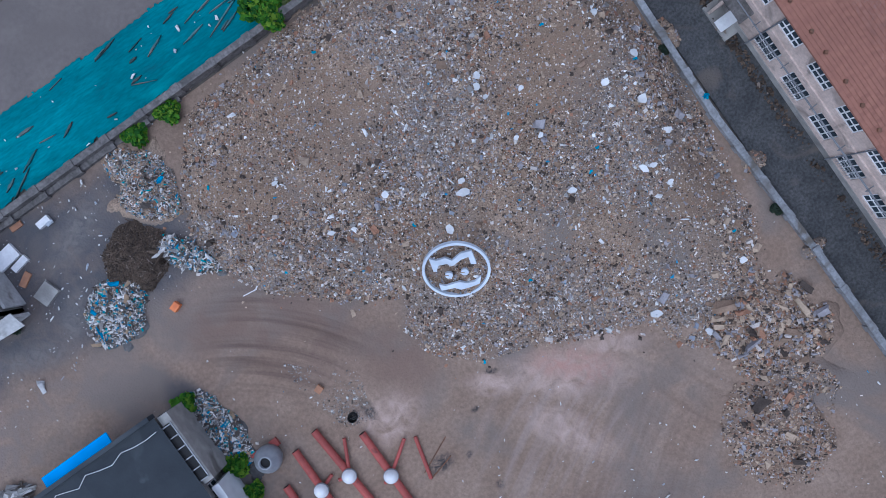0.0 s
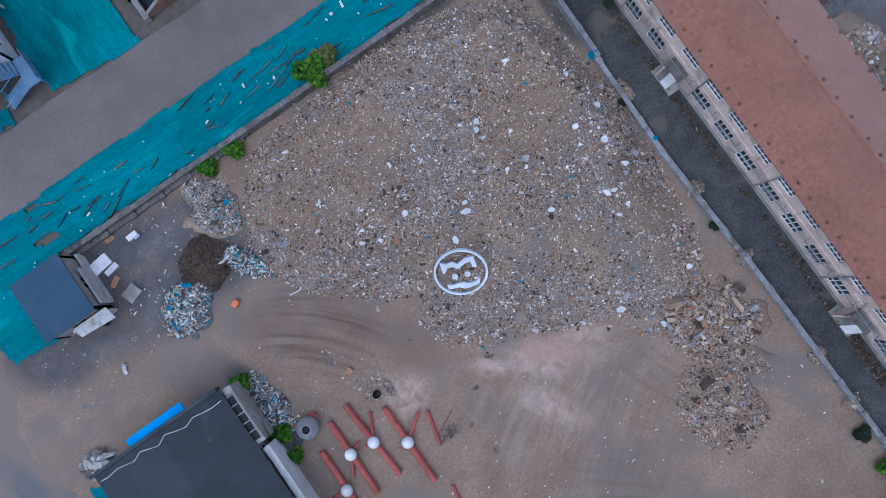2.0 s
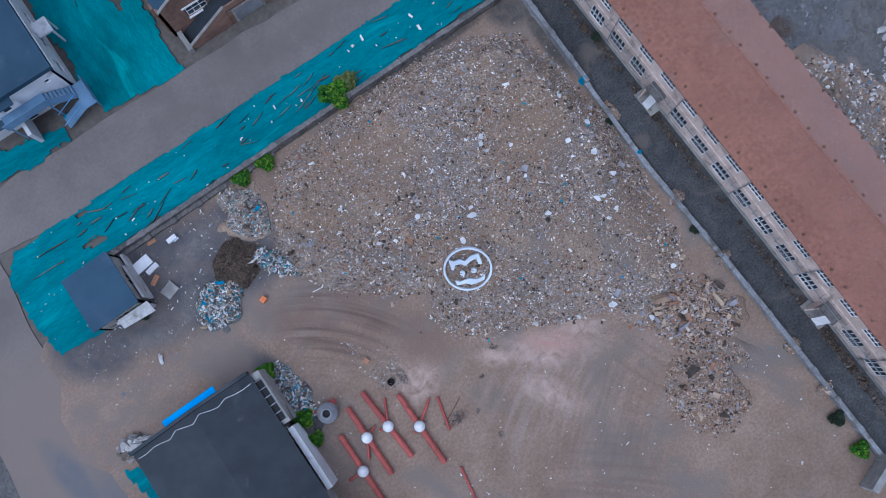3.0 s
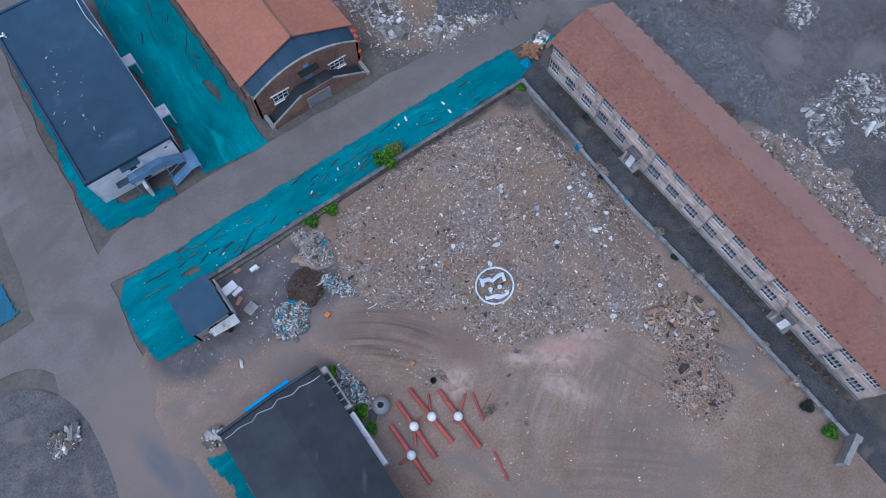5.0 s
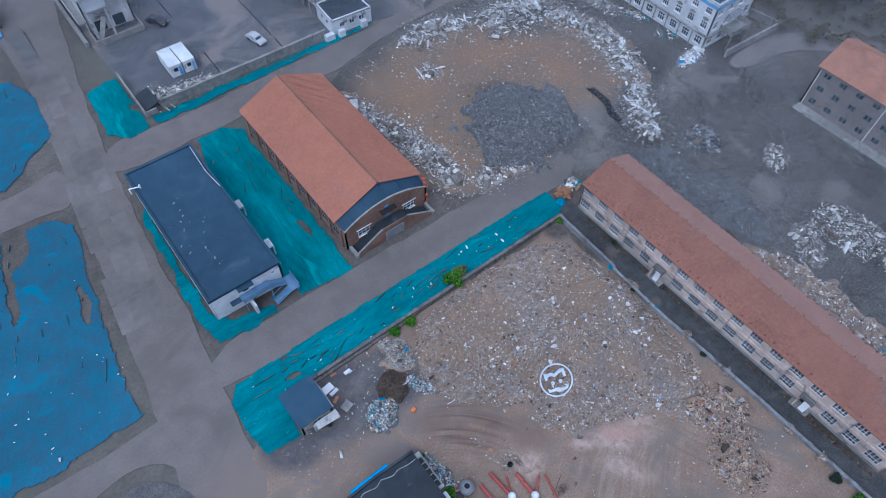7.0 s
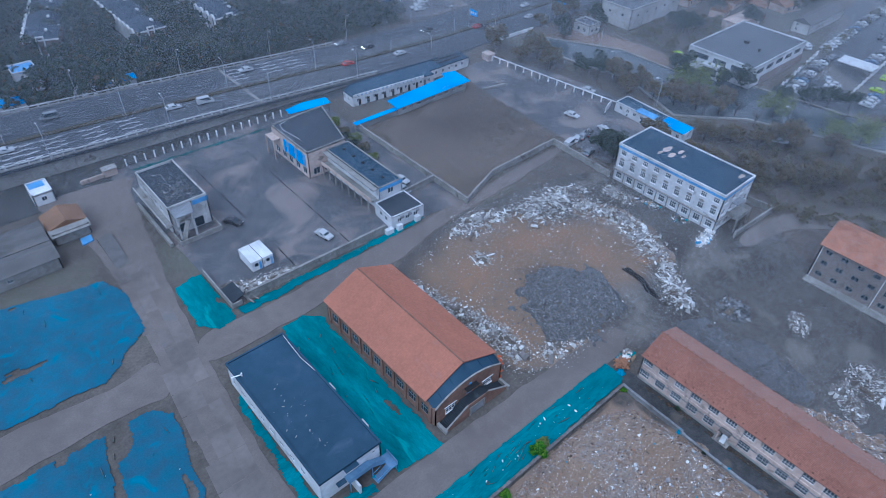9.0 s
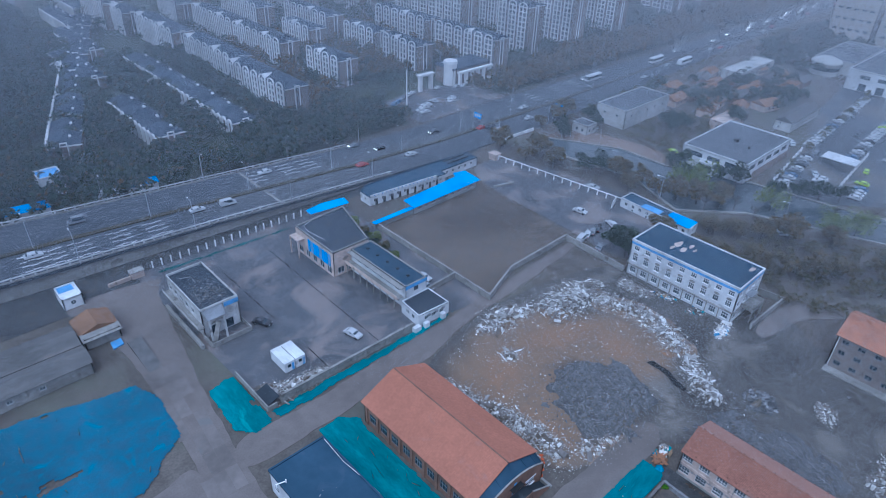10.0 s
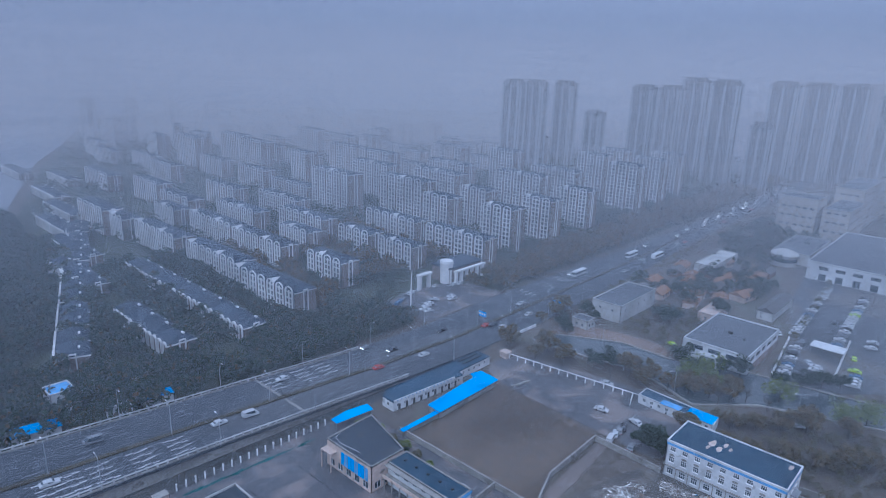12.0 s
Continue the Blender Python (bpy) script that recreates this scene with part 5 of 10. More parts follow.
debris_field([(-22, 88), (-17, 85), (-9, 84.2)], 1.7, 0.5, 1200, 230, 6, M["blackearth"], "white rubble along the courtyard wall", 8)
debris_field([(16, 33), (27, 32)], 2.2, 0.4, 1200, 160, 0, M["brownearth"], "loose pale rubble beside the lane", 9)
debris_field([(72.5, 52), (73.5, 47)], 1.2, 0.3, 200, 50, 0, M["blackearth"], "blue and white scraps beside the office", 10, M["litter"])
debris_field([(72.5, 42), (74, 39)], 1.0, 0.3, 120, 40, 0, M["blackearth"], "orange and white scraps beside the office", 11, M["litter"])
debris_field([(56, 70), (66, 64)], 2.0, 0.3, 500, 60, 4, M["blackearth"], "loose rubble beside the field corner", 12)
bed("loose_stones", [(16, 28.5), (40, 28.5), (45, 40), (40, 52), (20, 54), (14, 44)], 3500, 0.18, M["greyrubble"], rng, lambda x, y: 0 * x + 0.02, "grey stones strewn round the gravel mound", "stones", None, lambda x, y: np.exp(-((x - 29.5) ** 2 + (y - 39) ** 2) / 110), crumb=True)
bed("alley_rubble", [(23.7, -37), (24.6, -37), (24.6, 16), (23.9, 16)], 1500, 0.14, M["roots"], rng, lambda x, y: 0 * x + 0.03, "dark rubble along the foot of the building", "rubble", None, patchy(61, 0.05, 0.5))
BROWN = [(7, 31), (30, 31), (48, 33), (56, 56), (52, 70), (30, 75), (14, 71), (7, 60)]
bed("loose_stones", BROWN, 4500, 0.15, M["whiterubble"], rng, lambda x, y: 0 * x + 0.02, "pale stones scattered over brown earth", "stones", None, patchy(51, 0.1), crumb=True)
bed("loose_stones", [(37, 20), (48, 31), (74, 29), (90, 25), (78, 8), (78, -55), (37, -55)], 5000, 0.16, M["greyrubble"], rng, lambda x, y: 0 * x + 0.02, "grey stones scattered over dark earth", "stones", None, patchy(52, 0.1), crumb=True)
bed("loose_stones", [(-14.6, -1.0), (-10.6, -4.6), (-11.6, -8.0), (-13.6, -7.4), (-14.8, -3.6)], 900, 0.06, M["whiterubble"], rng, lambda x, y: 0 * x + 0.05, "small pale stones trodden into the dirt", "stones", None, patchy(57, 0.05, 0.8), crumb=True)
bed("loose_litter", [(-36, -60), (20, -60), (20, 5), (-10, -2), (-36, 12)], 900, 0.065, M["chips"], rng, lambda x, y: 0 * x + 0.05, "white chips scattered over the yard", "litter", None, patchy(53, 0.02, 0.3), True, 0.5, 0.3, 1.6)
bed("loose_litter", [(-36, 6), (-14, 8), (-14, 18), (-36, 18)], 420, 0.045, M["chips"], rng, lambda x, y: 0 * x + 0.05, "white scraps scattered round the hut", "litter", None, patchy(54, 0.02, 0.8), True, 0.6, 0.3, 2.2)
bed("loose_litter", [(-38, 13), (22, 20), (22, 24.3), (-37, 24.3)], 110, 0.11, M["chips"], rng, lambda x, y: 0 * x + 0.2, "white scraps lying on the dust net", "litter", None, None, True, 0.5, 0.3, 1.6)
bed("loose_litter", [(-95, 28), (-45, 28), (-44, 66), (-95, 66)], 90, 0.15, M["chips"], rng, lambda x, y: 0 * x + 0.22, "white scraps lying on the blue net", "litter", None, None, True, 0.4, 0.3, 1.4)

# ---- building tools ----
def pierced(holes, length, height, y0, y1):
    """An upright slab in one piece with openings cut through it. holes: (u0, u1, v0, v1)."""
    us = sorted({0, length, *(q for h in holes for q in h[:2] if 0 < q < length)})
    vs = sorted({0, height, *(q for h in holes for q in h[2:] if 0 < q < height)})
    solid = {(i, j) for i in range(len(us) - 1) for j in range(len(vs) - 1) if not any(h[0] < (us[i] + us[i + 1]) / 2 < h[1] and h[2] < (vs[j] + vs[j + 1]) / 2 < h[3] for h in holes)}
    ids, g = {}, Geo()

    def at(i, j, back):
        key = (i, j, back)
        if key not in ids:
            ids[key] = len(g.v)
            g.v.append((us[i], y1 if back else y0, vs[j]))
        return ids[key]

    for i, j in sorted(solid):
        g.f.append((at(i, j, 0), at(i + 1, j, 0), at(i + 1, j + 1, 0), at(i, j + 1, 0)))
        g.f.append((at(i, j + 1, 1), at(i + 1, j + 1, 1), at(i + 1, j, 1), at(i, j, 1)))
        for di, dj, a, b in ((-1, 0, (0, 1), (0, 0)), (1, 0, (1, 0), (1, 1)), (0, -1, (0, 0), (1, 0)), (0, 1, (1, 1), (0, 1))):
            if (i + di, j + dj) not in solid:
                p, q = (i + a[0], j + a[1]), (i + b[0], j + b[1])
                g.f.append((at(*p, 0), at(*p, 1), at(*q, 1), at(*q, 0)))
    return g


def wall(holes, length, height, thick, poseM, material, parent, name="wall", label=""):
    """A wall with real openings. It runs along +x from the pose's origin and is thick towards +y."""
    return part(name, pierced(holes, length, height, 0.0, thick), material, parent, label, at=poseM)


def window_meshes(w, h, material, bars=2, cross=0.62):
    t = 0.09
    xs = [0.0] + [w * k / (bars + 1) for k in range(1, bars + 1)] + [w]
    zs = [0.0, h * cross, h] if cross else [0.0, h]
    lights = [(a + (t if a == 0 else t / 2), b - (t if b == w else t / 2), c + (t if c == 0 else t / 2), d - (t if d == h else t / 2)) for a, b in zip(xs, xs[1:]) for c, d in zip(zs, zs[1:])]
    return pierced(lights, w, h, -0.03, 0.05).mesh("frame", material), Geo().box(t, w - t, 0.005, 0.02, t, h - t).mesh("pane", M["glass"]), Geo().box(-0.1, w + 0.1, -0.2, 0.0, -0.12, -0.02).mesh("sill", M["whitetrim"])


WINDOW_KINDS = {}


def put_window(parent, base, u, v, w, h, material, bars=2, cross=0.62, sill=True):
    """A window with frame, pane and sill in an opening of a wall whose pose is base."""
    key = (round(w, 2), round(h, 2), material.name, bars, cross)
    if key not in WINDOW_KINDS:
        WINDOW_KINDS[key] = window_meshes(w, h, material, bars, cross)
    fr, pa, si = WINDOW_KINDS[key]
    win = part("window", fr, None, parent, at=base @ Matrix.Translation((u, 0.1, v)))
    part("pane", pa, None, win)
    if sill:
        part("sill", si, None, win, at=Matrix.Translation((0, -0.1, 0)))
    return win


def facade(parent, base, length, height, rows, material, thick=0.24, frame=None, sill=True):
    """A wall with rows of windows. rows: (v, h, w, [u centres], bars, cross)."""
    holes = [(u - w / 2, u + w / 2, v, v + h) for v, h, w, us, *_ in rows for u in us]
    ob = wall(holes, length, height, thick, base, material, parent)
    for v, h, w, us, bars, cross in rows:
        for u in us:
            put_window(parent, base, u - w / 2, v, w, h, frame or M["whitetrim"], bars, cross, sill)
    return ob


def wall_pose(side, x0, x1, y0, y1):
    """Pose and length of a building's wall on that side, outer face outwards."""
    return {"s": (pose(x0, y0, 0), x1 - x0), "e": (pose(x1, y0, 0, 0, 0, 90), y1 - y0), "n": (pose(x1, y1, 0, 0, 0, 180), x1 - x0), "w": (pose(x0, y1, 0, 0, 0, -90), y1 - y0)}[side]


def flat_roof(parent, x0, x1, y0, y1, z, material, rim=0.35, rim_mat=None, over=0.0):
    """A flat roof slab with a raised rim."""
    part("roof", Geo().box(x0 + 0.01, x1 - 0.01, y0 + 0.01, y1 - 0.01, z - 0.25, z), material, parent)
    x0, x1, y0, y1 = x0 - over, x1 + over, y0 - over, y1 + over
    g, w = Geo(), 0.24 + over
    g.box(x0, x1, y0, y0 + w, z - 0.3, z + rim).box(x0, x1, y1 - w, y1, z - 0.3, z + rim).box(x0, x0 + w, y0 + w, y1 - w, z - 0.3, z + rim).box(x1 - w, x1, y0 + w, y1 - w, z - 0.3, z + rim)
    part("parapet", g, rim_mat or M["concrete"], parent)


def tile_slope(name, parent, a, b, c, d, nu, nv, material, rng, lift=0.05, single_tiles=None):
    """Roof tiles over a slope: a-b along the eave, d-c along the ridge; each tile is a slightly tilted slab."""
    a, b, c, d = (np.array(p, float) for p in (a, b, c, d))
    nrm = np.cross(b - a, d - a)
    nrm = nrm / np.linalg.norm(nrm)
    nrm = nrm if nrm[2] > 0 else -nrm
    u, v = np.meshgrid(np.arange(nu), np.arange(nv))
    u, v = u.ravel(), v.ravel()
    if single_tiles:
        # a stretch of the slope is laid tile by tile
        u0, u1, v0, v1 = single_tiles
        ax, up = Vector((b - a) / np.linalg.norm(b - a)), Vector((d - a) / np.linalg.norm(d - a))
        w, l = float(np.linalg.norm(b - a)) / nu * 0.44, float(np.linalg.norm(d - a)) / nv
        tile = Geo().add([(-w, 0, -0.01), (w, 0, -0.01), (w, 0, lift), (-w, 0, lift), (-w, 1.12 * l, 0.012), (w, 1.12 * l, 0.012)], [(0, 1, 2, 3), (3, 2, 5, 4), (0, 3, 4), (1, 5, 2)]).mesh("roof_tile", material)
        turn = Matrix((ax, up, Vector(nrm))).transposed().to_4x4()
        for i in range(u0, u1):
            for j in range(v0, v1):
                p = a + (b - a) * (i + 0.5) / nu + (d - a) * j / nv + nrm * float(rng.uniform(0, 0.02))
                part("roof_tile", tile, None, parent, at=Matrix.Translation(Vector(p)) @ turn)
        rest = (u < u0) | (u >= u1) | (v < v0) | (v >= v1)
        u, v = u[rest], v[rest]

    def at(s, t):
        s, t = s[:, None], t[:, None]
        return (a * (1 - s) + b * s) * (1 - t) + (d * (1 - s) + c * s) * t

    e = 0.06
    g0, g1, h0, h1 = (u + e) / nu, (u + 1 - e) / nu, v / nv, (v + 1.12) / nv
    h1 = np.minimum(h1, 1)
    n = len(u)
    lo, hi = lift + rng.uniform(0, 0.02, n), 0.01 + rng.uniform(0, 0.01, n)
    p = np.stack([at(g0, h0) + nrm * lo[:, None], at(g1, h0) + nrm * lo[:, None], at(g1, h1) + nrm * hi[:, None], at(g0, h1) + nrm * hi[:, None],
                  at(g0, h0) - nrm * 0.01, at(g1, h0) - nrm * 0.01], 1)
    f = np.array([(0, 1, 2, 3), (4, 5, 1, 0)])
    me = arrays_mesh(name, p.reshape(-1, 3), (f[None] + 6 * np.arange(n)[:, None, None]).reshape(-1, 4), material)
    return tagged(part(name, me, None, parent), kind="stuff")


# ---- the long two-storey building with the tiled roof ----
def long_building():
    b = thing("long_building", "long two-storey cream building with a red tiled roof", "building")
    x0, x1, y0, y1, he, zr = 25.0, 35.0, -37.2, 18.6, 5.95, 8.3
    base, length = wall_pose("w", x0, x1, y0, y1)
    bays = [1.2 + 3.3 * k for k in range(17)]
    doors = {5, 13}
    low = [u for k, u in enumerate(bays) if k not in doors]
    facade(b, base, length, he, [(0.95, 1.75, 2.0, low, 3, 0.4), (4.1, 1.5, 2.0, bays, 3, 0.35), (0.02, 2.2, 1.4, [bays[k] for k in sorted(doors)], 1, 0.75)], M["palewall"], sill=False)
    for side in "ens":
        ps, ln = wall_pose(side, x0, x1, y0, y1)
        if side == "e":
            facade(b, ps, ln, he, [(1.0, 1.5, 1.6, bays, 2, 0.62), (3.9, 1.35, 1.6, bays, 2, 0)], M["palewall"])
        else:
            wall([], ln, he, 0.24, ps, M["palewall"], b)
    for y, s in ((y0, 1), (y1, -1)):
        part("gable", Geo().add([(x0, y, he), (x1, y, he), ((x0 + x1) / 2, y, zr - 0.15), (x0, y + s * 0.24, he), (x1, y + s * 0.24, he), ((x0 + x1) / 2, y + s * 0.24, zr - 0.15)],
                                [(0, 1, 2), (5, 4, 3), (0, 3, 4, 1), (1, 4, 5, 2), (2, 5, 3, 0)]), M["palewall"], b)
    xm, xe0, xe1, ya, yb, ze = 30.1, 24.6, 35.6, y0 - 0.3, y1 + 0.3, 6.0
    part("roof_deck", Geo().add([(xe0, ya, ze), (xe0, yb, ze), (xm, yb, zr), (xm, ya, zr), (xe1, yb, ze), (xe1, ya, ze)] + [(xe0, ya, ze - .12), (xe0, yb, ze - .12), (xm, yb, zr - .15), (xm, ya, zr - .15), (xe1, yb, ze - .12), (xe1, ya, ze - .12)],
                                [(0, 3, 2, 1), (2, 3, 5, 4), (6, 7, 8, 9), (8, 10, 11, 9), (0, 1, 7, 6), (4, 5, 11, 10), (1, 2, 8, 7), (2, 4, 10, 8), (0, 6, 9, 3), (3, 9, 11, 5)]), M["tile"], b)
    r = np.random.default_rng(4)
    tile_slope("tiles", b, (xe0, ya, ze), (xe0, yb, ze), (xm, yb, zr), (xm, ya, zr), 200, 24, M["tile"], r, 0.07, (107, 136, 0, 10))
    # East slope: a paler, pinker tile colour than the west slope.
    tile_slope("tiles", b, (xe1, ya, ze), (xe1, yb, ze), (xm, yb, zr), (xm, ya, zr), 200, 24, M["tilepink"], r, 0.02)
    ridge = Geo()
    for k in range(113):
        ridge.tube((xm, ya + 0.5 * k, zr + 0.05), (xm, ya + 0.5 * k + 0.52, zr + 0.05), 0.13, 0.115, 6)
    tagged(part("ridge_tiles", ridge, M["tile"], b, "half-round ridge tiles"), kind="stuff")
    clip = Geo().box(-0.11, 0.11, -0.11, 0.11, -0.04, 0.1).mesh("snow_guard", M["rust"])
    for k in range(30):
        for x in (xe0 + 0.5, xe1 - 0.25, xm + 0.45):
            part("roof_clip", clip, None, b, at=pose(x, ya + 0.9 + 1.88 * k + 0.2 * math.sin(9 * k), ze + (zr - ze) * (1 - abs(x - xm) / 5.7) + 0.06, 0, 0, 45))
    # ledges, floor band, drain pipes and door canopies on the front
    part("floor_band", Geo().box(x0 - 0.1, x0, y0, y1, 3.2, 3.45), M["palewall"], b)
    part("plinth", Geo().box(x0 - 0.06, x0, y0, y1, 0, 0.55), M["concrete"], b)
    pipe = Geo().tube((0, 0, 0), (0, 0, 5.5), 0.06, seg=8).mesh("drain_pipe", M["greymetal"])
    for k in range(6):
        part("drain_pipe", pipe, None, b, at=pose(x0 - 0.1, y1 - 0.25 - 9.9 * k, 0.05))
    for k in (5, 13):
        y = y1 - bays[k]
        part("canopy", Geo().box(x0 - 1.15, x0, y - 1.0, y + 1.0, 2.65, 2.8), M["oldwall"], b, "dark concrete door canopy")
        part("porch_wall", Geo().box(x0 - 1.1, x0, y + 0.75, y + 0.95, 0.18, 2.65), M["palewall"], b, "cream porch side wall")
        part("door_leaf", Geo().add([(x0 - 1.5, y - 0.75, 0.9), (x0 - 1.5, y + 0.1, 0.9), (x0 - 1.16, y + 0.1, 2.75), (x0 - 1.16, y - 0.75, 2.75), (x0 - 1.44, y - 0.75, 0.9), (x0 - 1.44, y + 0.1, 0.9), (x0 - 1.1, y + 0.1, 2.75), (x0 - 1.1, y - 0.75, 2.75)], BOX_F), M["whitetrim"], b, "white door leaf leaning on the porch")
        part("step", Geo().box(x0 - 1.2, x0, y - 1.4, y + 1.4, 0, 0.18), M["concrete"], b)
    part("cable_pipe", Geo().tube((x0 - 0.55, y0 + 1, 2.9), (x0 - 0.5, y0 + 26, 3.0), 0.05, seg=6).tube((x0 - 0.5, y0 + 26, 3.0), (x0 - 0.55, y1 - 0.5, 2.95), 0.05, seg=6).tube((x0 - 0.4, y0 + 1, 2.7), (x0 - 0.4, y1 - 3, 2.75), 0.035, seg=6), M["greymetal"], b, "grey cable pipes slung along the front")
    bracket = Geo().box(-0.65, 0, -0.03, 0.03, 0, 0.05).box(-0.65, -0.6, -0.03, 0.03, 0, 0.35).mesh("pipe_bracket", M["greymetal"])
    for k in range(16):
        part("pipe_bracket", bracket, None, b, at=pose(x0, y1 - 2.85 - 3.3 * k, 2.82))
    grille = Geo()
    for k in range(8):
        grille.box(-0.04, 0, 0.2 * k, 0.2 * k + 0.03, 0, 1.5)
    grille = grille.box(-0.05, 0, 0, 1.5, 0.7, 0.74).mesh("grille", M["greymetal"])
    for k in (1, 3, 4, 6, 7, 9, 11, 14, 16):
        part("window_grille", grille, None, b, at=pose(x0 - 0.12, y1 - bays[k] - 0.75, 1.05))
    return b


long_building()


# ---- the hall with the orange roof ----
def hall():
    h = thing("hall", "brick hall with an orange gabled roof and curved front", "hall")
    x0, x1, y0, y1, he, zr = -11.0, 4.8, 34.6, 67.2, 4.5, 9.1
    xm = (x0 + x1) / 2
    for side in "we":
        ps, ln = wall_pose(side, x0, x1, y0, y1)
        facade(h, ps, ln, he, [(1.2, 2.2, 2.0, [2.6 + 3.4 * k for k in range(9)], 2, 0.6)], M["brick"], 0.3, M["greymetal"], False)
        pier = Geo().box(-0.3, 0.3, -0.25, 0.0, 0, he).mesh("pier", M["brick"])
        for k in range(10):
            part("pier", pier, None, h, at=ps @ Matrix.Translation((0.9 + 3.4 * k, 0, 0)))
    ps, ln = wall_pose("n", x0, x1, y0, y1)
    wall([], ln, he, 0.3, ps, M["brick"], h)
    # curved front: wall strips up to an arc, with openings for two windows and a door
    def top(x):
        return 4.35 + 2.5 * (1 - ((x - xm) / (x1 - xm)) ** 2)
    g, n = Geo(), 48
    openings = [(-8.6, -6.4, 1.6, 3.1), (0.2, 2.4, 1.6, 3.1), (-3.7, -2.3, 2.6, 4.6)]
    for i in range(n):
        a, b = x0 + (x1 - x0) * i / n, x0 + (x1 - x0) * (i + 1) / n
        m = (a + b) / 2
        spans = [(o[2], o[3]) for o in openings if o[0] < m < o[1]]
        z = 0.0
        for lo, hi in spans + [(None, None)]:
            za = lo if lo is not None else top(a)
            zb = lo if lo is not None else top(b)
            g.add([(a, y0, z), (b, y0, z), (b, y0 + 0.3, z), (a, y0 + 0.3, z), (a, y0, za), (b, y0, zb), (b, y0 + 0.3, zb), (a, y0 + 0.3, za)], BOX_F)
            z = hi if hi is not None else z
    part("front_wall", g, M["brick"], h, "red-brown brick front with a curved top")
    cop = Geo()
    ring = [(x0 + (x1 - x0) * i / n, y, top(x0 + (x1 - x0) * i / n) + z) for i in range(n + 1) for y, z in ((y0 - 0.05, -0.01), (y0 + 0.25, -0.01), (y0 + 0.25, 0.09), (y0 - 0.05, 0.09))]
    cop.add(ring, [(4 * i + k, 4 * i + (k + 1) % 4, 4 * i + 4 + (k + 1) % 4, 4 * i + 4 + k) for i in range(n) for k in range(4)] + [(3, 2, 1, 0), (4 * n, 4 * n + 1, 4 * n + 2, 4 * n + 3)])
    part("coping", cop, M["concrete"], h, "pale curved coping")
    # dark sloping skirt between the arc and the gable
    sk = Geo()
    pts_lo = [(x0 + (x1 - x0) * i / n, y0 + 0.25, top(x0 + (x1 - x0) * i / n) - 0.1) for i in range(n + 1)]
    def gab(x):
        return 5.5 + (zr - 5.5) * (1 - abs(x - xm) / (x1 - xm + 0.4))
    pts_hi = [(p[0], 37.3, gab(p[0]) - 0.18) for p in pts_lo]
    sk.add(pts_lo + pts_hi, [(i, i + 1, n + 2 + i, n + 1 + i) for i in range(n)])
    part("skirt_roof", sk, M["slateroof"], h, "dark blue-black sheet skirt above the front")
    for x in (-9.0, -6.2, 0.4, 3.0):
        part("gable_strut", Geo().beam((x, 36.9, gab(x) - 0.3), (x, 35.2, top(x) + 0.1), 0.1, 0.1), M["slateroof"], h)
    part("gable_wall", Geo().add([(x0, 37.4, 4), (x1, 37.4, 4), (x1, 37.4, 5.4), (xm, 37.4, zr - 0.2), (x0, 37.4, 5.4)], [(0, 1, 2, 3, 4)]), M["dark"], h)
    part("gable_wall", Geo().add([(x0, y1, 4), (x0, y1, 5.3), (xm, y1, zr - 0.2), (x1, y1, 5.3), (x1, y1, 4)], [(0, 1, 2, 3, 4)]), M["brick"], h)
    # ribbed roof sheets
    xa, xb, ya, yb, ze = x0 - 0.5, x1 + 0.5, 36.6, y1 + 0.5, 5.35
    part("roof", Geo().add([(xa, ya, ze), (xa, yb, ze), (xm, yb, zr), (xm, ya, zr), (xb, yb, ze), (xb, ya, ze)] + [(xa, ya, ze - .15), (xa, yb, ze - .15), (xm, yb, zr - .2), (xm, ya, zr - .2), (xb, yb, ze - .15), (xb, ya, ze - .15)],
                           [(0, 3, 2, 1), (2, 3, 5, 4), (6, 7, 8, 9), (8, 10, 11, 9), (0, 1, 7, 6), (4, 5, 11, 10), (1, 2, 8, 7), (2, 4, 10, 8), (0, 6, 9, 3), (3, 9, 11, 5)]), M["orange"], h, "orange ribbed roof")
    r = np.random.default_rng(5)
    tiles = mat("orange_roof_tile", (0.43, 0.178, 0.112), (0.385, 0.16, 0.103), 2.0, 0.7, 0.1, 6.0, island=0.06, big=0.08, stain=(0.38, 0.185, 0.14), stain_scale=0.2, stain_at=0.64)
    for side in (xa, xb):
        tile_slope("roof_tiles", h, (side, ya, ze), (side, yb, ze), (xm, yb, zr), (xm, ya, zr), 84, 26, tiles, r, 0.05)
    cap = Geo()
    for k in range(62):
        cap.tube((xm, ya + 0.5 * k, zr + 0.05), (xm, ya + 0.5 * k + 0.5, zr + 0.05), 0.15, 0.13, 6)
    tagged(part("ridge_cap", cap, M["brick"], h, "brown ridge cap"), kind="stuff")
    # windows, door, landing with two flights
    for o in openings[:2]:
        w = put_window(h, pose(0, y0, 0), o[0], o[2], o[1] - o[0], o[3] - o[2], M["whitetrim"], 2, 0.5)
        part("lintel", Geo().box(o[0] - 0.3, o[1] + 0.3, y0 - 0.12, y0, o[3] + 0.02, o[3] + 0.18), M["whitetrim"], h)
    part("door", Geo().box(-3.65, -2.35, y0 + 0.1, y0 + 0.18, 2.62, 4.58), M["steelblue"], h, "blue-grey double door")
    part("door_canopy", Geo().box(-4.4, -1.6, y0 - 0.9, y0, 4.75, 4.9), M["dark"], h, "dark sheet door canopy")
    part("landing", Geo().box(-5.4, -0.6, y0 - 2.2, y0, 0, 2.5), M["brick"], h, "brick landing above the lower door")
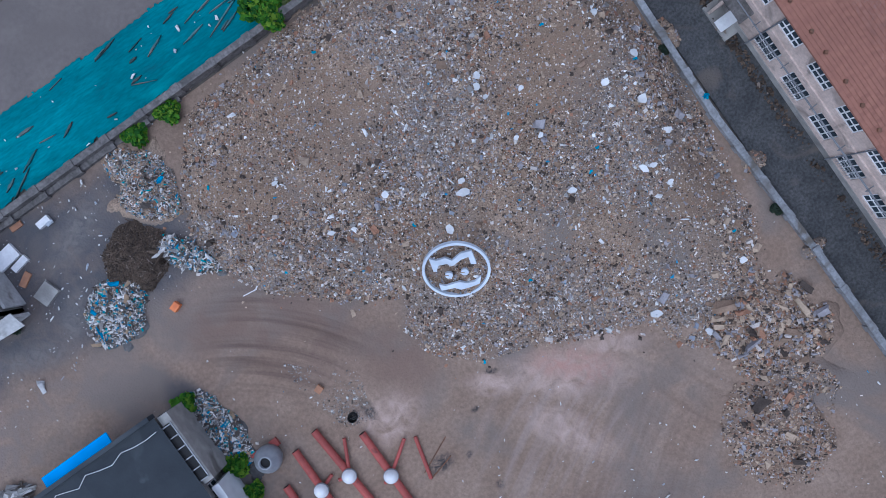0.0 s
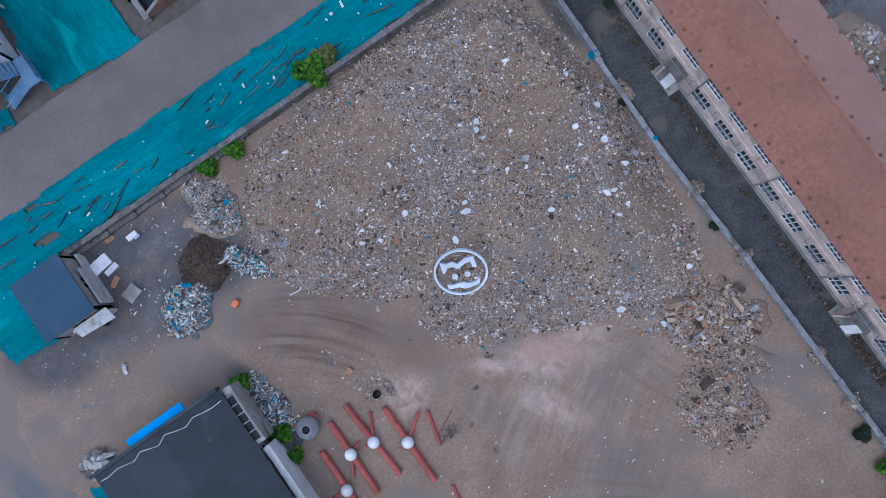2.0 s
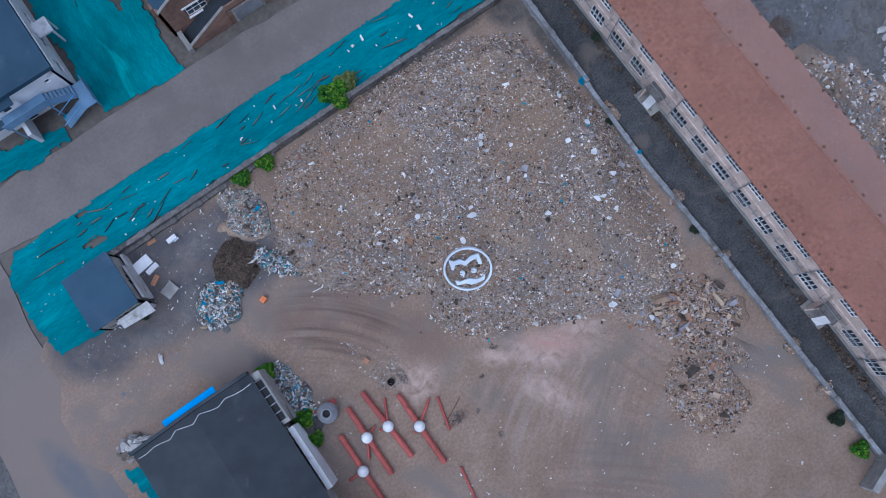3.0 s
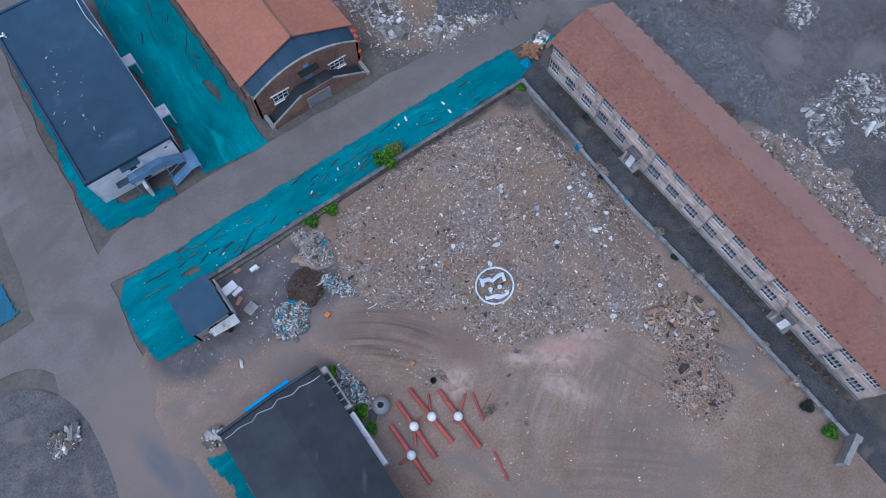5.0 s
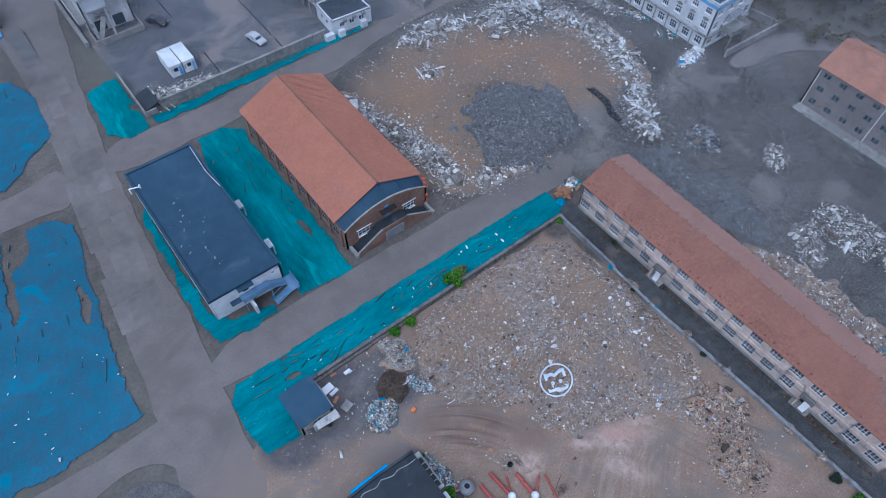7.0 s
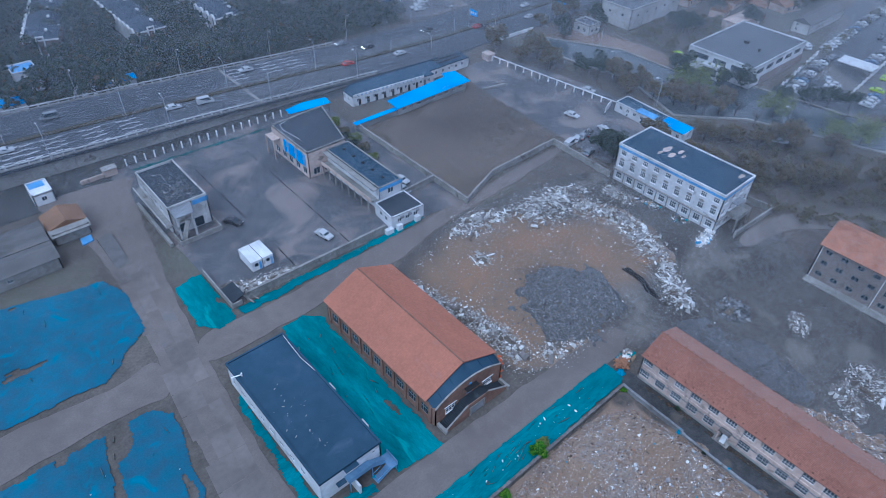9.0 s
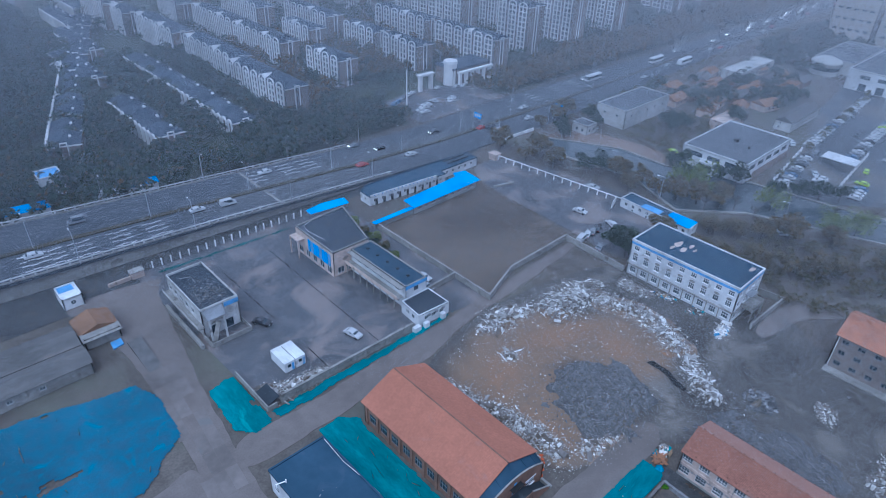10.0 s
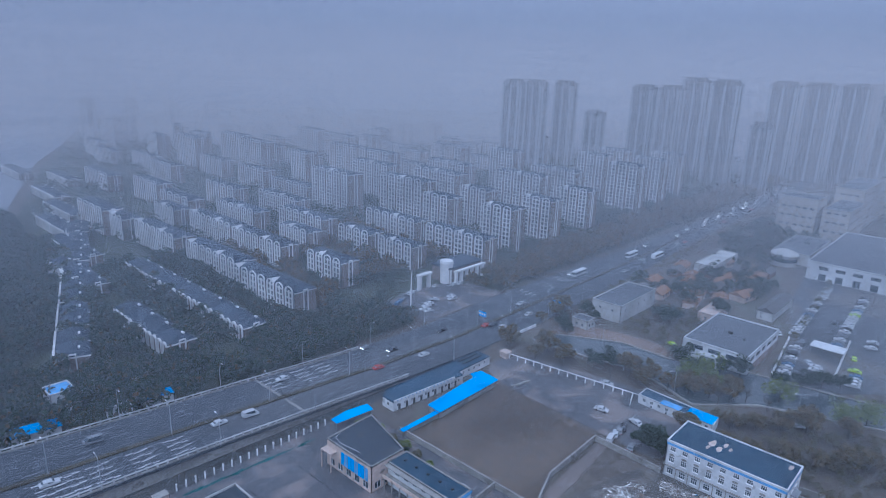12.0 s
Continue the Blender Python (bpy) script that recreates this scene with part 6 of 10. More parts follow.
    part("landing_top", Geo().box(-5.5, -0.5, y0 - 2.3, y0, 2.5, 2.6), M["blackroof"], h)
    part("garage_opening", Geo().box(-4.6, -1.7, y0 - 2.24, y0 - 2.205, 0.0, 2.0), M["greymetal"], h, "grey metal lower door")
    part("garage_frame", Geo().box(-4.9, -4.6, y0 - 2.34, y0 - 2.2, 0, 2.2).box(-1.7, -1.4, y0 - 2.34, y0 - 2.2, 0, 2.2).box(-4.6, -1.7, y0 - 2.34, y0 - 2.2, 2.0, 2.2), M["concrete"], h)
    for s in (-1, 1):
        xs = -5.4 if s < 0 else -0.6
        for k in range(14):
            part("stair_step", Geo().box(min(xs + s * 0.34 * k, xs + s * 0.34 * (k + 1)), max(xs + s * 0.34 * k, xs + s * 0.34 * (k + 1)), y0 - 2.1, y0 - 0.05, 0, 2.5 - 0.176 * (k + 1)), M["blackroof"], h)
        xe = xs + s * 4.8
        gw = Geo().add([(xs, y0 - 2.3, 0), (xe, y0 - 2.3, 0), (xe, y0 - 2.3, 0.7), (xs, y0 - 2.3, 3.3), (xs, y0 - 2.1, 0), (xe, y0 - 2.1, 0), (xe, y0 - 2.1, 0.7), (xs, y0 - 2.1, 3.3)], [(0, 1, 2, 3), (7, 6, 5, 4), (3, 2, 6, 7), (1, 5, 6, 2), (0, 3, 7, 4)])
        part("stair_wall", gw, M["brick"], h)
        part("stair_coping", Geo().beam((xs, y0 - 2.2, 3.36), (xe, y0 - 2.2, 0.76), 0.3, 0.1), M["concrete"], h)
        part("end_pier", Geo().box(min(xe, xe + s * 0.5), max(xe, xe + s * 0.5), y0 - 2.6, y0 - 0.2, 0, 0.8), M["concrete"], h, "pale pier at the foot of the stair")
    part("landing_rail", Geo().box(-5.4, -0.6, y0 - 2.3, y0 - 2.15, 2.6, 3.35), M["brick"], h)
    part("wall_sign", Geo().box(-3.4, -2.7, y0 - 0.08, y0 - 0.02, 5.1, 5.6), M["bluepaint"], h, "small blue wall sign")
    for k in range(9):
        part("broken_brick", stones("broken_brick", np.array([[x1 + 0.1, y0 + 0.1 + 0.42 * (k % 3), 0.6 + 0.62 * k]]), np.array([[0.22, 0.3, 0.3]]), mat("raw_orange_brick", (0.55, 0.13, 0.05), (0.45, 0.1, 0.045), 3, 0.9, 0.3) if k == 0 else bpy.data.materials["raw_orange_brick"], r), None, h, "raw orange broken brick edge")
    return h


hall()


# ---- the shed with the dark blue flat roof ----
def blue_shed():
    s = thing("blue_shed", "white shed with a dark blue felt roof and blue stair", "shed")
    x0, x1, y0, y1, he = -33.2, -21.9, 35.3, 65.2, 5.2
    for side in "swen":
        ps, ln = wall_pose(side, x0, x1, y0, y1)
        us = [2.0 + 3.2 * k for k in range(int((ln - 2) / 3.2))]
        if side == "s":
            facade(s, ps, ln, he, [(3.0, 2.0, 1.1, [5.4], 0, 0), (0.0, 2.2, 1.2, [6.0], 0, 0), (3.6, 0.5, 0.6, [10.0], 0, 0)], M["white"], sill=False)
        else:
            facade(s, ps, ln, he, [(1.4, 1.4, 1.5, us, 1, 0.6)], M["white"], sill=False)
    flat_roof(s, x0, x1, y0, y1, 5.35, M["slateroof"], 0.22, M["slateroof"], 0.12)
    part("roof_edge", Geo().box(x1 - 0.05, x1 + 0.22, y0, y1, 4.9, 5.02), M["whitetrim"], s)
    st = part("stair", Geo().box(x0 + 4.2, x1 - 2.6, y0 - 1.5, y0 - 0.02, 2.84, 2.96), M["steelblue"], s, "blue steel stair with landings")
    part("stair_panel", Geo().box(x0 + 4.2, x1 - 2.6, y0 - 1.56, y0 - 1.5, 2.84, 3.9), M["steelblue"], s, "blue sheet balustrade")
    part("stair_panel", Geo().add([(x1 - 2.6, y0 - 1.56, 2.7), (x1 - 0.3, y0 - 1.56, 1.5), (x1 - 0.3, y0 - 1.56, 2.6), (x1 - 2.6, y0 - 1.56, 3.9)], [(0, 1, 2, 3)]), M["steelblue"], s)
    for k in range(7):
        part("tread", Geo().box(x1 - 2.6 + 0.33 * k, x1 - 2.27 + 0.33 * k, y0 - 1.5, y0 - 0.1, 2.72 - 0.18 * k, 2.78 - 0.18 * k), M["steelblue"], s)
    part("landing", Geo().box(x1 - 0.3, x1 + 1.1, y0 - 3.0, y0 - 0.1, 1.4, 1.52), M["steelblue"], s)
    part("stair_panel", Geo().box(x1 + 1.04, x1 + 1.1, y0 - 3.0, y0 - 0.1, 1.5, 2.5), M["steelblue"], s)
    for k in range(8):
        part("tread", Geo().box(x1 - 0.3 - 0.33 * (k + 1), x1 - 0.3 - 0.33 * k, y0 - 3.0, y0 - 1.7, 1.3 - 0.17 * k, 1.36 - 0.17 * k), M["steelblue"], s)
    part("stair_rail", Geo().beam((x1 - 0.3, y0 - 3.0, 2.4), (x1 - 3.0, y0 - 3.0, 1.0), 0.05, 0.05).beam((x1 - 0.3, y0 - 1.65, 2.4), (x1 - 3.0, y0 - 1.65, 1.0), 0.05, 0.05), M["bluepaint"], s)
    for x, y in ((x0 + 4.4, y0 - 1.4), (x1 - 2.7, y0 - 1.4), (x1 + 0.9, y0 - 2.8), (x1 + 0.9, y0 - 0.3)):
        part("stair_post", Geo().box(x - 0.07, x + 0.07, y - 0.07, y + 0.07, 0, 2.84 if x < x1 - 2 else 1.4), M["steelblue"], s)
    for x, z, w in ((x0 + 5.4, 5.0, 2.4), (x0 + 3.4, 2.7, 1.6)):
        part("door_canopy", Geo().box(x - w / 2, x + w / 2, y0 - 0.9, y0 - 0.02, z - 0.1, z), M["slateroof"], s, "dark door canopy")
    part("air_unit", Geo().box(x0 + 5.9, x0 + 6.7, y0 - 0.36, y0 - 0.02, 3.6, 4.2), M["whitetrim"], s, "white air conditioner")
    part("foot_wall", Geo().box(x0 + 5.2, x0 + 5.6, y0 - 2.6, y0 - 0.02, 0, 2.2), M["white"], s)
    part("vent_pipe", Geo().tube((x0 - 0.7, 61.5, 5.75), (x0 + 0.9, 61.0, 5.75), 0.11, seg=8).tube((x0 + 0.9, 61.0, 5.4), (x0 + 0.9, 61.0, 6.2), 0.13, seg=8).tube((x0 - 0.7, 61.5, 4.6), (x0 - 0.7, 61.5, 5.75), 0.11, seg=8), M["whitetrim"], s, "white vent pipe over the roof edge")
    part("roof_cable", Geo().tube((x1 - 0.3, 64.5, 5.62), (x1 - 0.6, 58, 5.6), 0.05, seg=6).tube((x1 - 0.6, 58, 5.6), (x1 - 0.2, 53.8, 5.6), 0.05, seg=6), M["whitetrim"], s, "white cable along the roof")
    for y in (41.5, 51.3):
        part("side_porch", Geo().box(x1, x1 + 1.5, y - 0.9, y + 0.9, 2.3, 2.5).box(x1 + 1.3, x1 + 1.5, y - 0.9, y - 0.7, 0, 2.3).box(x1 + 1.3, x1 + 1.5, y + 0.7, y + 0.9, 0, 2.3), M["white"], s, "white side porch")
    r = np.random.default_rng(17)
    for k in range(26):
        x, y = r.normal(-29.5, 1.7), r.normal(48, 4.2)
        part("roof_scrap", stones("roof_scrap", np.array([[x, y, 5.39]]), np.array([[0.05 + 0.28 * r.random() ** 2, 0.04 + 0.08 * r.random(), 0.012]]), M["greymetal"], r, True), None, s)
    return s


blue_shed()


# ---- hut, black-roofed workshop and walls of the yard ----
def hut():
    h = thing("hut", "small hut with a dark blue roof and broken white wall", "hut")
    x0, x1, y0, y1 = -32.0, -27.4, 12.6, 18.0
    for side in "swen":
        ps, ln = wall_pose(side, x0, x1, y0, y1)
        facade(h, ps, ln, 3.0, [(0.9, 1.3, 1.3, [ln / 2], 1, 0)] if side in "se" else [], M["concrete"])
    part("roof", Geo().add([(x0 - 0.25, y0 - 0.2, 3.0), (x1 + 0.1, y0 - 0.2, 3.3), (x1 + 0.1, y1 + 0.2, 3.3), (x0 - 0.25, y1 + 0.2, 3.0), (x0 - 0.25, y0 - 0.2, 3.12), (x1 + 0.1, y0 - 0.2, 3.42), (x1 + 0.1, y1 + 0.2, 3.42), (x0 - 0.25, y1 + 0.2, 3.12)], BOX_F), M["slateroof"], h, "dark blue felt roof")
    part("broken_wall", Geo().box(x1 + 0.2, x1 + 0.42, y0 + 0.3, y0 + 3.9, 0, 2.2).box(x1 + 0.2, x1 + 0.42, y0 + 3.9, y1, 0, 1.2).box(x0 + 1.5, x1 + 0.2, y0 - 0.5, y0 - 0.25, 0, 2.0), M["dirtywhite"], h, "broken white wall beside the hut")
    part("porch_roof", Geo().add([(x0 + 1.8, y0 - 1.1, 1.75), (x1 + 0.4, y0 - 1.3, 1.6), (x1 + 0.4, y0 - 0.2, 2.15), (x0 + 1.8, y0 - 0.2, 2.1), (x0 + 1.8, y0 - 1.1, 1.85), (x1 + 0.4, y0 - 1.3, 1.7), (x1 + 0.4, y0 - 0.2, 2.25), (x0 + 1.8, y0 - 0.2, 2.2)], BOX_F), M["dirtywhite"], h, "sagging stained porch roof")
    return h


hut()


def workshop():
    w = thing("workshop", "workshop with a black felt roof and a bright blue parapet", "workshop")
    x0, x1, y0, y1 = -34.4, -22.8, -40.0, 1.0
    for side in "swen":
        ps, ln = wall_pose(side, x0, x1, y0, y1)
        facade(w, ps, ln, 3.6, [(1.1, 1.4, 1.6, [2.5 + 4 * k for k in range(int((ln - 2) / 4))], 2, 0.6)], M["concrete"], sill=False)
    xm = -28.2
    za, zm = 3.62, 4.5
    part("roof", Geo().add([(x0 - 0.3, y0, za), (x1 + 0.3, y0, za), (xm, y0, zm), (x0 - 0.3, y1, za), (x1 + 0.3, y1, za), (xm, y1, zm)], [(0, 2, 5, 3), (2, 1, 4, 5), (0, 1, 2), (5, 4, 3), (0, 3, 4, 1)]), M["blackroof"], w, "black felt gable roof")
    ribs = Geo()
    for k in range(40):
        ribs.beam((x0 - 0.3, y1 - 1.02 * k - 0.4, za + 0.005), (xm, y1 - 1.02 * k - 0.4, zm + 0.005), 0.05, 0.02)
        ribs.beam((x1 + 0.3, y1 - 1.02 * k - 0.4, za + 0.005), (xm, y1 - 1.02 * k - 0.4, zm + 0.005), 0.05, 0.02)
    tagged(part("felt_lap", ribs, M["blackroof"], w), kind="stuff")
    part("front_parapet", Geo().add([(x0 - 0.3, y1, 3.4), (x1 + 0.3, y1, 3.4), (x1 + 0.3, y1, 4.3), (xm, y1, 5.0), (x0 - 0.3, y1, 4.3), (x0 - 0.3, y1 + 0.3, 3.4), (x1 + 0.3, y1 + 0.3, 3.4), (x1 + 0.3, y1 + 0.3, 4.3), (xm, y1 + 0.3, 5.0), (x0 - 0.3, y1 + 0.3, 4.3)],
                                    [(0, 1, 2, 3, 4), (9, 8, 7, 6, 5), (4, 3, 8, 9), (3, 2, 7, 8), (2, 1, 6, 7), (0, 4, 9, 5)]), M["blackroof"], w)
    part("blue_parapet", Geo().add([(-31.4, y1 + 0.32, 2.9), (-25.9, y1 + 0.32, 3.2), (-25.9, y1 + 1.1, 3.1), (-31.4, y1 + 1.1, 2.8), (-31.4, y1 + 0.32, 3.0), (-25.9, y1 + 0.32, 3.3), (-25.9, y1 + 1.1, 3.2), (-31.4, y1 + 1.1, 2.9)], BOX_F), M["bluesheet"], w, "bright blue sheet canopy over the front")
    cable, span = Geo(), [(x0 + (x1 - x0) * i / 14, y1 - 0.55 - 0.28 * math.sin(2.1 * i) * math.sin(0.22 * i) - 0.02 * i) for i in range(15)]
    for (xa, yy), (xb, yc) in zip(span, span[1:]):
        cable.tube((xa, yy, 3.72 + 0.88 * (1 - abs(xa - xm) / 5.9)), (xb, yc, 3.72 + 0.88 * (1 - abs(xb - xm) / 5.9)), 0.028, seg=5)
    part("roof_cable", cable, M["whitetrim"], w, "white cable along the roof edge")
    part("side_ledge", Geo().box(x1 + 0.3, x1 + 0.85, -11.5, -5.0, 0, 2.9), M["white"], w, "lower white lean-to wall")
    part("side_block", Geo().box(x1 + 0.3, x1 + 1.05, -4.5, 0.9, 0, 3.3), M["concrete"], w, "grey lean-to beside the roof")
    part("side_roof", Geo().box(x1 + 0.2, x1 + 0.85, -4.2, 0.2, 3.3, 3.4), M["dark"], w)
    frame = Geo()
    for k in range(6):
        frame.box(x1 + 0.15, x1 + 0.95, -4.2 + 0.85 * k, -4.12 + 0.85 * k, 3.42, 3.5)
    part("side_frame", frame.box(x1 + 0.12, x1 + 0.2, -4.2, 0.2, 3.42, 3.5).box(x1 + 0.9, x1 + 0.98, -4.2, 0.2, 3.42, 3.5), M["greymetal"], w, "rusty skylight frame")
    return w


workshop()


def yard_wall(name, a, b, h, thick, material, label, step=3.2, coping=True, seed=0):
    """A free-standing wall built of panels with piers."""
    w = thing(name, label, "wall", kind="structure")
    a, b = Vector((*a, 0)), Vector((*b, 0))
    d = (b - a)
    n = max(1, round(d.length / step))
    turn = math.degrees(math.atan2(d.y, d.x))
    ln = d.length / n
    r = np.random.default_rng(seed)
    panel = Geo().box(0.0, ln, -thick / 2, thick / 2, -0.1, h)
    if coping:
        panel.box(0, ln, -thick / 2 - 0.06, thick / 2 + 0.06, h, h + 0.1)
    panel = panel.mesh("wall_panel", material)
    pier = Geo().box(-thick * 0.8, thick * 0.8, -thick * 0.8, thick * 0.8, -0.1, h + 0.16).mesh("pier", material)
    for k in range(n):
        p = a + d * (k / n)
        part("wall_panel", panel, None, w, at=pose(p.x, p.y, 0, *(float(v) for v in r.normal(0, 0.5, 2)), turn))
        part("pier", pier, None, w, at=pose(p.x, p.y, 0, 0, 0, turn))
    return w


yard_wall("wall_lane", (-27.4, 18.62), (20.9, 18.72), 0.95, 0.36, M["oldwall"], "weathered grey concrete wall along the net", 3.0, True, 1)
yard_wall("wall_lane_foot", (-27.2, 18.2), (-9.6, 18.3), 0.4, 0.4, M["oldwall"], "stepped foot of the weathered wall", 3.0, False, 12)
for k, (a, b, h) in enumerate((((20.7, 18.5), (20.4, 6.0), 1.0), ((20.36, 5.8), (20.1, -4.0), 0.55), ((20.1, -4.1), (20.55, -16.0), 0.5), ((20.55, -16.1), (20.85, -39.5), 0.6))):
    yard_wall("wall_alley", a, b, h, 0.34, M["kerbwall"], "cracked pale concrete wall beside the alley", 3.4, True, 20 + k)
# soil that has slid over the low wall into the alley
for k, (y, l) in enumerate(((2.4, 2.2), (-8.6, 1.6), (-16.0, 1.3), (-26.5, 1.8), (-31.5, 1.4))):
    heap("soil_spill", 20.75, y, 0.95, l * 0.5, 0.62, M["mound"], [("rubble", 160, 0.1, M["rubble"], "crumbs of brick and stone", 1.2)], "brown soil slid over the low wall", "soil heap", 0, 210 + k, 0.35)
yard_wall("wall_alley_end", (20.75, -39.5), (17.6, -40.5), 1.9, 0.5, M["concrete"], "heavy concrete wall end", 3.4, True, 3)
yard_wall("wall_court", (-20.5, 82.6), (14.8, 82.4), 2.0, 0.4, M["concrete"], "stained concrete courtyard wall", 3.4, True, 4)
yard_wall("wall_field_west", (37.6, 127.5), (37.3, 78.6), 1.7, 0.35, M["concrete"], "pale concrete wall round the field", 4.0, True, 5)
yard_wall("wall_field_south", (37.3, 78.6), (51.0, 83.6), 1.7, 0.35, M["concrete"], "pale concrete wall round the field", 4.0, True, 6)
yard_wall("wall_field_mid", (51.0, 83.6), (76.0, 84.2), 1.7, 0.35, M["concrete"], "pale concrete wall round the field", 4.0, True, 7)
yard_wall("wall_office", (75.9, 83.9), (74.8, 63.4), 1.7, 0.3, M["concrete"], "pale concrete wall beside the office", 4.0, True, 8)
yard_wall("wall_office_yard", (77.5, 28.6), (94.2, 27.8), 1.7, 0.3, M["concrete"], "pale concrete wall behind the office", 4.0, True, 9)
yard_wall("wall_office_back", (94.2, 27.8), (92.5, 40), 1.7, 0.3, M["concrete"], "pale concrete wall behind the office", 4.0, True, 10)
yard_wall("wall_inner", (26.0, 91.0), (37.3, 91.5), 1.7, 0.35, M["concrete"], "grey wall between passage and yard", 4.0, True, 11)


# ---- red steel posts with round floats, concrete pot, sign ----
def buoy(length, back, branches):
    """A red steel tube lying on the ground through a white ball, with side arms."""
    b = thing("marker_post", "red steel tube with a white ball lying on dirt", "marker post", "red steel posts")
    part("tube", Geo().tube((0, back, 0.3), (0, back - length, 0.3), 0.27, seg=14), M["redsteel"], b, "red steel tube")
    part("tube_end", Geo().tube((0, back + 0.005, 0.3), (0, back - 0.05, 0.3), 0.23, seg=14), M["dark"], b)
    ball = [(0.52 * math.sin(math.pi * i / 12), 0.62 - 0.52 * math.cos(math.pi * i / 12)) for i in range(13)]
    part("ball", Geo().lathe(ball, 20), M["whitetrim"], b, "white steel ball", True)
    part("band", Geo().lathe([(0.5, 0.5), (0.545, 0.52), (0.545, 0.7), (0.5, 0.72)], 20), M["greymetal"], b, "grey band")
    for ang, ln in branches:
        e = (ln * math.cos(radians(ang)), ln * math.sin(radians(ang)), 0.22)
        part("arm", Geo().tube((0, 0, 0.35), e, 0.13, seg=10), M["redsteel"], b)
    return b


for x, y, ln, back, br, a in ((-17.5, -9.9, 7.4, 3.3, [(20, 1.2), (-120, 2.0)], 0), (-15.3, -10.2, 7.6, 4.0, [(60, 2.6), (170, 0.9)], 4), (-12.9, -11.9, 7.7, 3.6, [(35, 2.7), (200, 0.8)], 0), (-19.5, -12.2, 7.5, 3.9, [(180, 1.6), (95, 0.9)], 0)):
    buoy(ln, back, br).matrix_basis = pose(x, y, 0, 0, 0, a)
for a, b in (((-10.0, -10.7, 0.16), (-10.8, -13.8, 0.16)), ((-11.9, -17.2, 0.16), (-12.5, -20.5, 0.16))):
    single("steel_tube", Geo().tube(a, b, 0.14, seg=10), M["redsteel"], "red steel tube lying on dirt", "steel tube", "loose tubes")
mixer = thing("mixer_drum", "grey steel drum with an open round mouth standing on dirt", "mixer drum", at=pose(-19.2, -5.9, 0))
part("drum", Geo().lathe([(0.6, 0.0), (0.95, 0.3), (1.0, 0.8), (0.85, 1.2), (0.5, 1.5), (0.46, 1.62), (0.38, 1.62), (0.36, 1.4)], 24), M["greymetal"], mixer, "rounded grey drum", True)
part("mouth", Geo().lathe([(0.0, 1.35), (0.4, 1.36)], 20), M["dark"], mixer)
part("foot", Geo().box(-1.1, -0.5, 0.3, 0.9, 0, 0.3), M["redsteel"], mixer, "red foot")
part("foot", Geo().box(0.5, 1.1, 0.3, 0.9, 0, 0.3), M["redsteel"], mixer, "red foot")
single("oil_drum", Geo().lathe([(0.0, 0.05), (0.3, 0.05), (0.3, 0.0), (0.34, 0.0), (0.34, 0.5), (0.3, 0.5), (0.3, 0.08)], 18), M["dark"], "open black drum standing on dirt", "drum", at=pose(-12.8, -7.0, 0.02))


def round_sign():
    s = thing("round_sign", "round white ring sign with pale bars on rubble", "sign", at=Matrix.Translation((-0.68, -2.5, 2.28)) @ Euler((0, 0, radians(-35.3))).to_matrix().to_4x4() @ pose(0, 0, 0, 35, 0, 0) @ pose(0, 0, 0, 0, 0, -2))
    n, r0, r1 = 64, 2.12, 2.3
    p = [(r * math.cos(2 * math.pi * i / n), r * math.sin(2 * math.pi * i / n), z) for r, z in ((r0, 0), (r1, 0), (r1, 0.28), (r0, 0.28)) for i in range(n)]
    M["signwhite"] = mat("pale_blue_white_sheet", (0.66, 0.72, 0.8), (0.6, 0.66, 0.75), 2.0, 0.5, 0.05)
    part("ring", Geo().add(p, [(k * n + i, k * n + (i + 1) % n, (k + 1) % 4 * n + (i + 1) % n, (k + 1) % 4 * n + i) for k in range(4) for i in range(n)]), M["signwhite"], s, "white ring")
    crown = [(-1.87, 0.92), (-1.35, 0.77), (-0.8, 1.03), (-0.33, 0.83), (0.21, 1.45), (0.92, 1.7), (1.32, 0.63), (0.94, 0.59), (0.74, 1.18), (0.27, 0.93), (-0.27, 0.37), (-0.68, 0.55), (-1.22, 0.37), (-1.31, -0.14), (-1.52, -0.15)]
    wave = [(-1.12, -1.27), (-0.92, -1.78), (-0.04, -1.51), (0.43, -1.64), (1.07, -1.38), (1.66, -1.04), (1.7, -0.44), (1.3, -0.88), (0.78, -1.06), (0.3, -0.97), (-0.17, -1.14), (-0.64, -1.37)]
    for shape in (crown, wave):
        n_ = len(shape)
        part("bar", Geo().add([(x, y, 0.05) for x, y in shape] + [(x, y, 0.25) for x, y in shape], [tuple(range(n_, 2 * n_)), tuple(range(n_ - 1, -1, -1))] + [(i, (i + 1) % n_, n_ + (i + 1) % n_, n_ + i) for i in range(n_)]), M["signwhite"], s, "pale blue-white bar")
    for x, y in ((-0.47, -0.44), (0.58, -0.12)):
        part("disc", Geo().tube((x, y, 0.05), (x, y, 0.25), 0.26, seg=20), M["signwhite"], s, "pale disc")
        part("disc_slot", Geo().box(x - 0.27, x - 0.02, y - 0.03, y + 0.03, 0.25, 0.262), M["mound"], s)
    for k in range(6):
        a = 2 * math.pi * (k + 0.5) / 6
        part("stand", Geo().tube((2.15 * math.cos(a), 2.15 * math.sin(a), 0), (2.15 * math.cos(a), 2.15 * math.sin(a), -1.0), 0.04, seg=6), M["greymetal"], s)
    return s


round_sign()

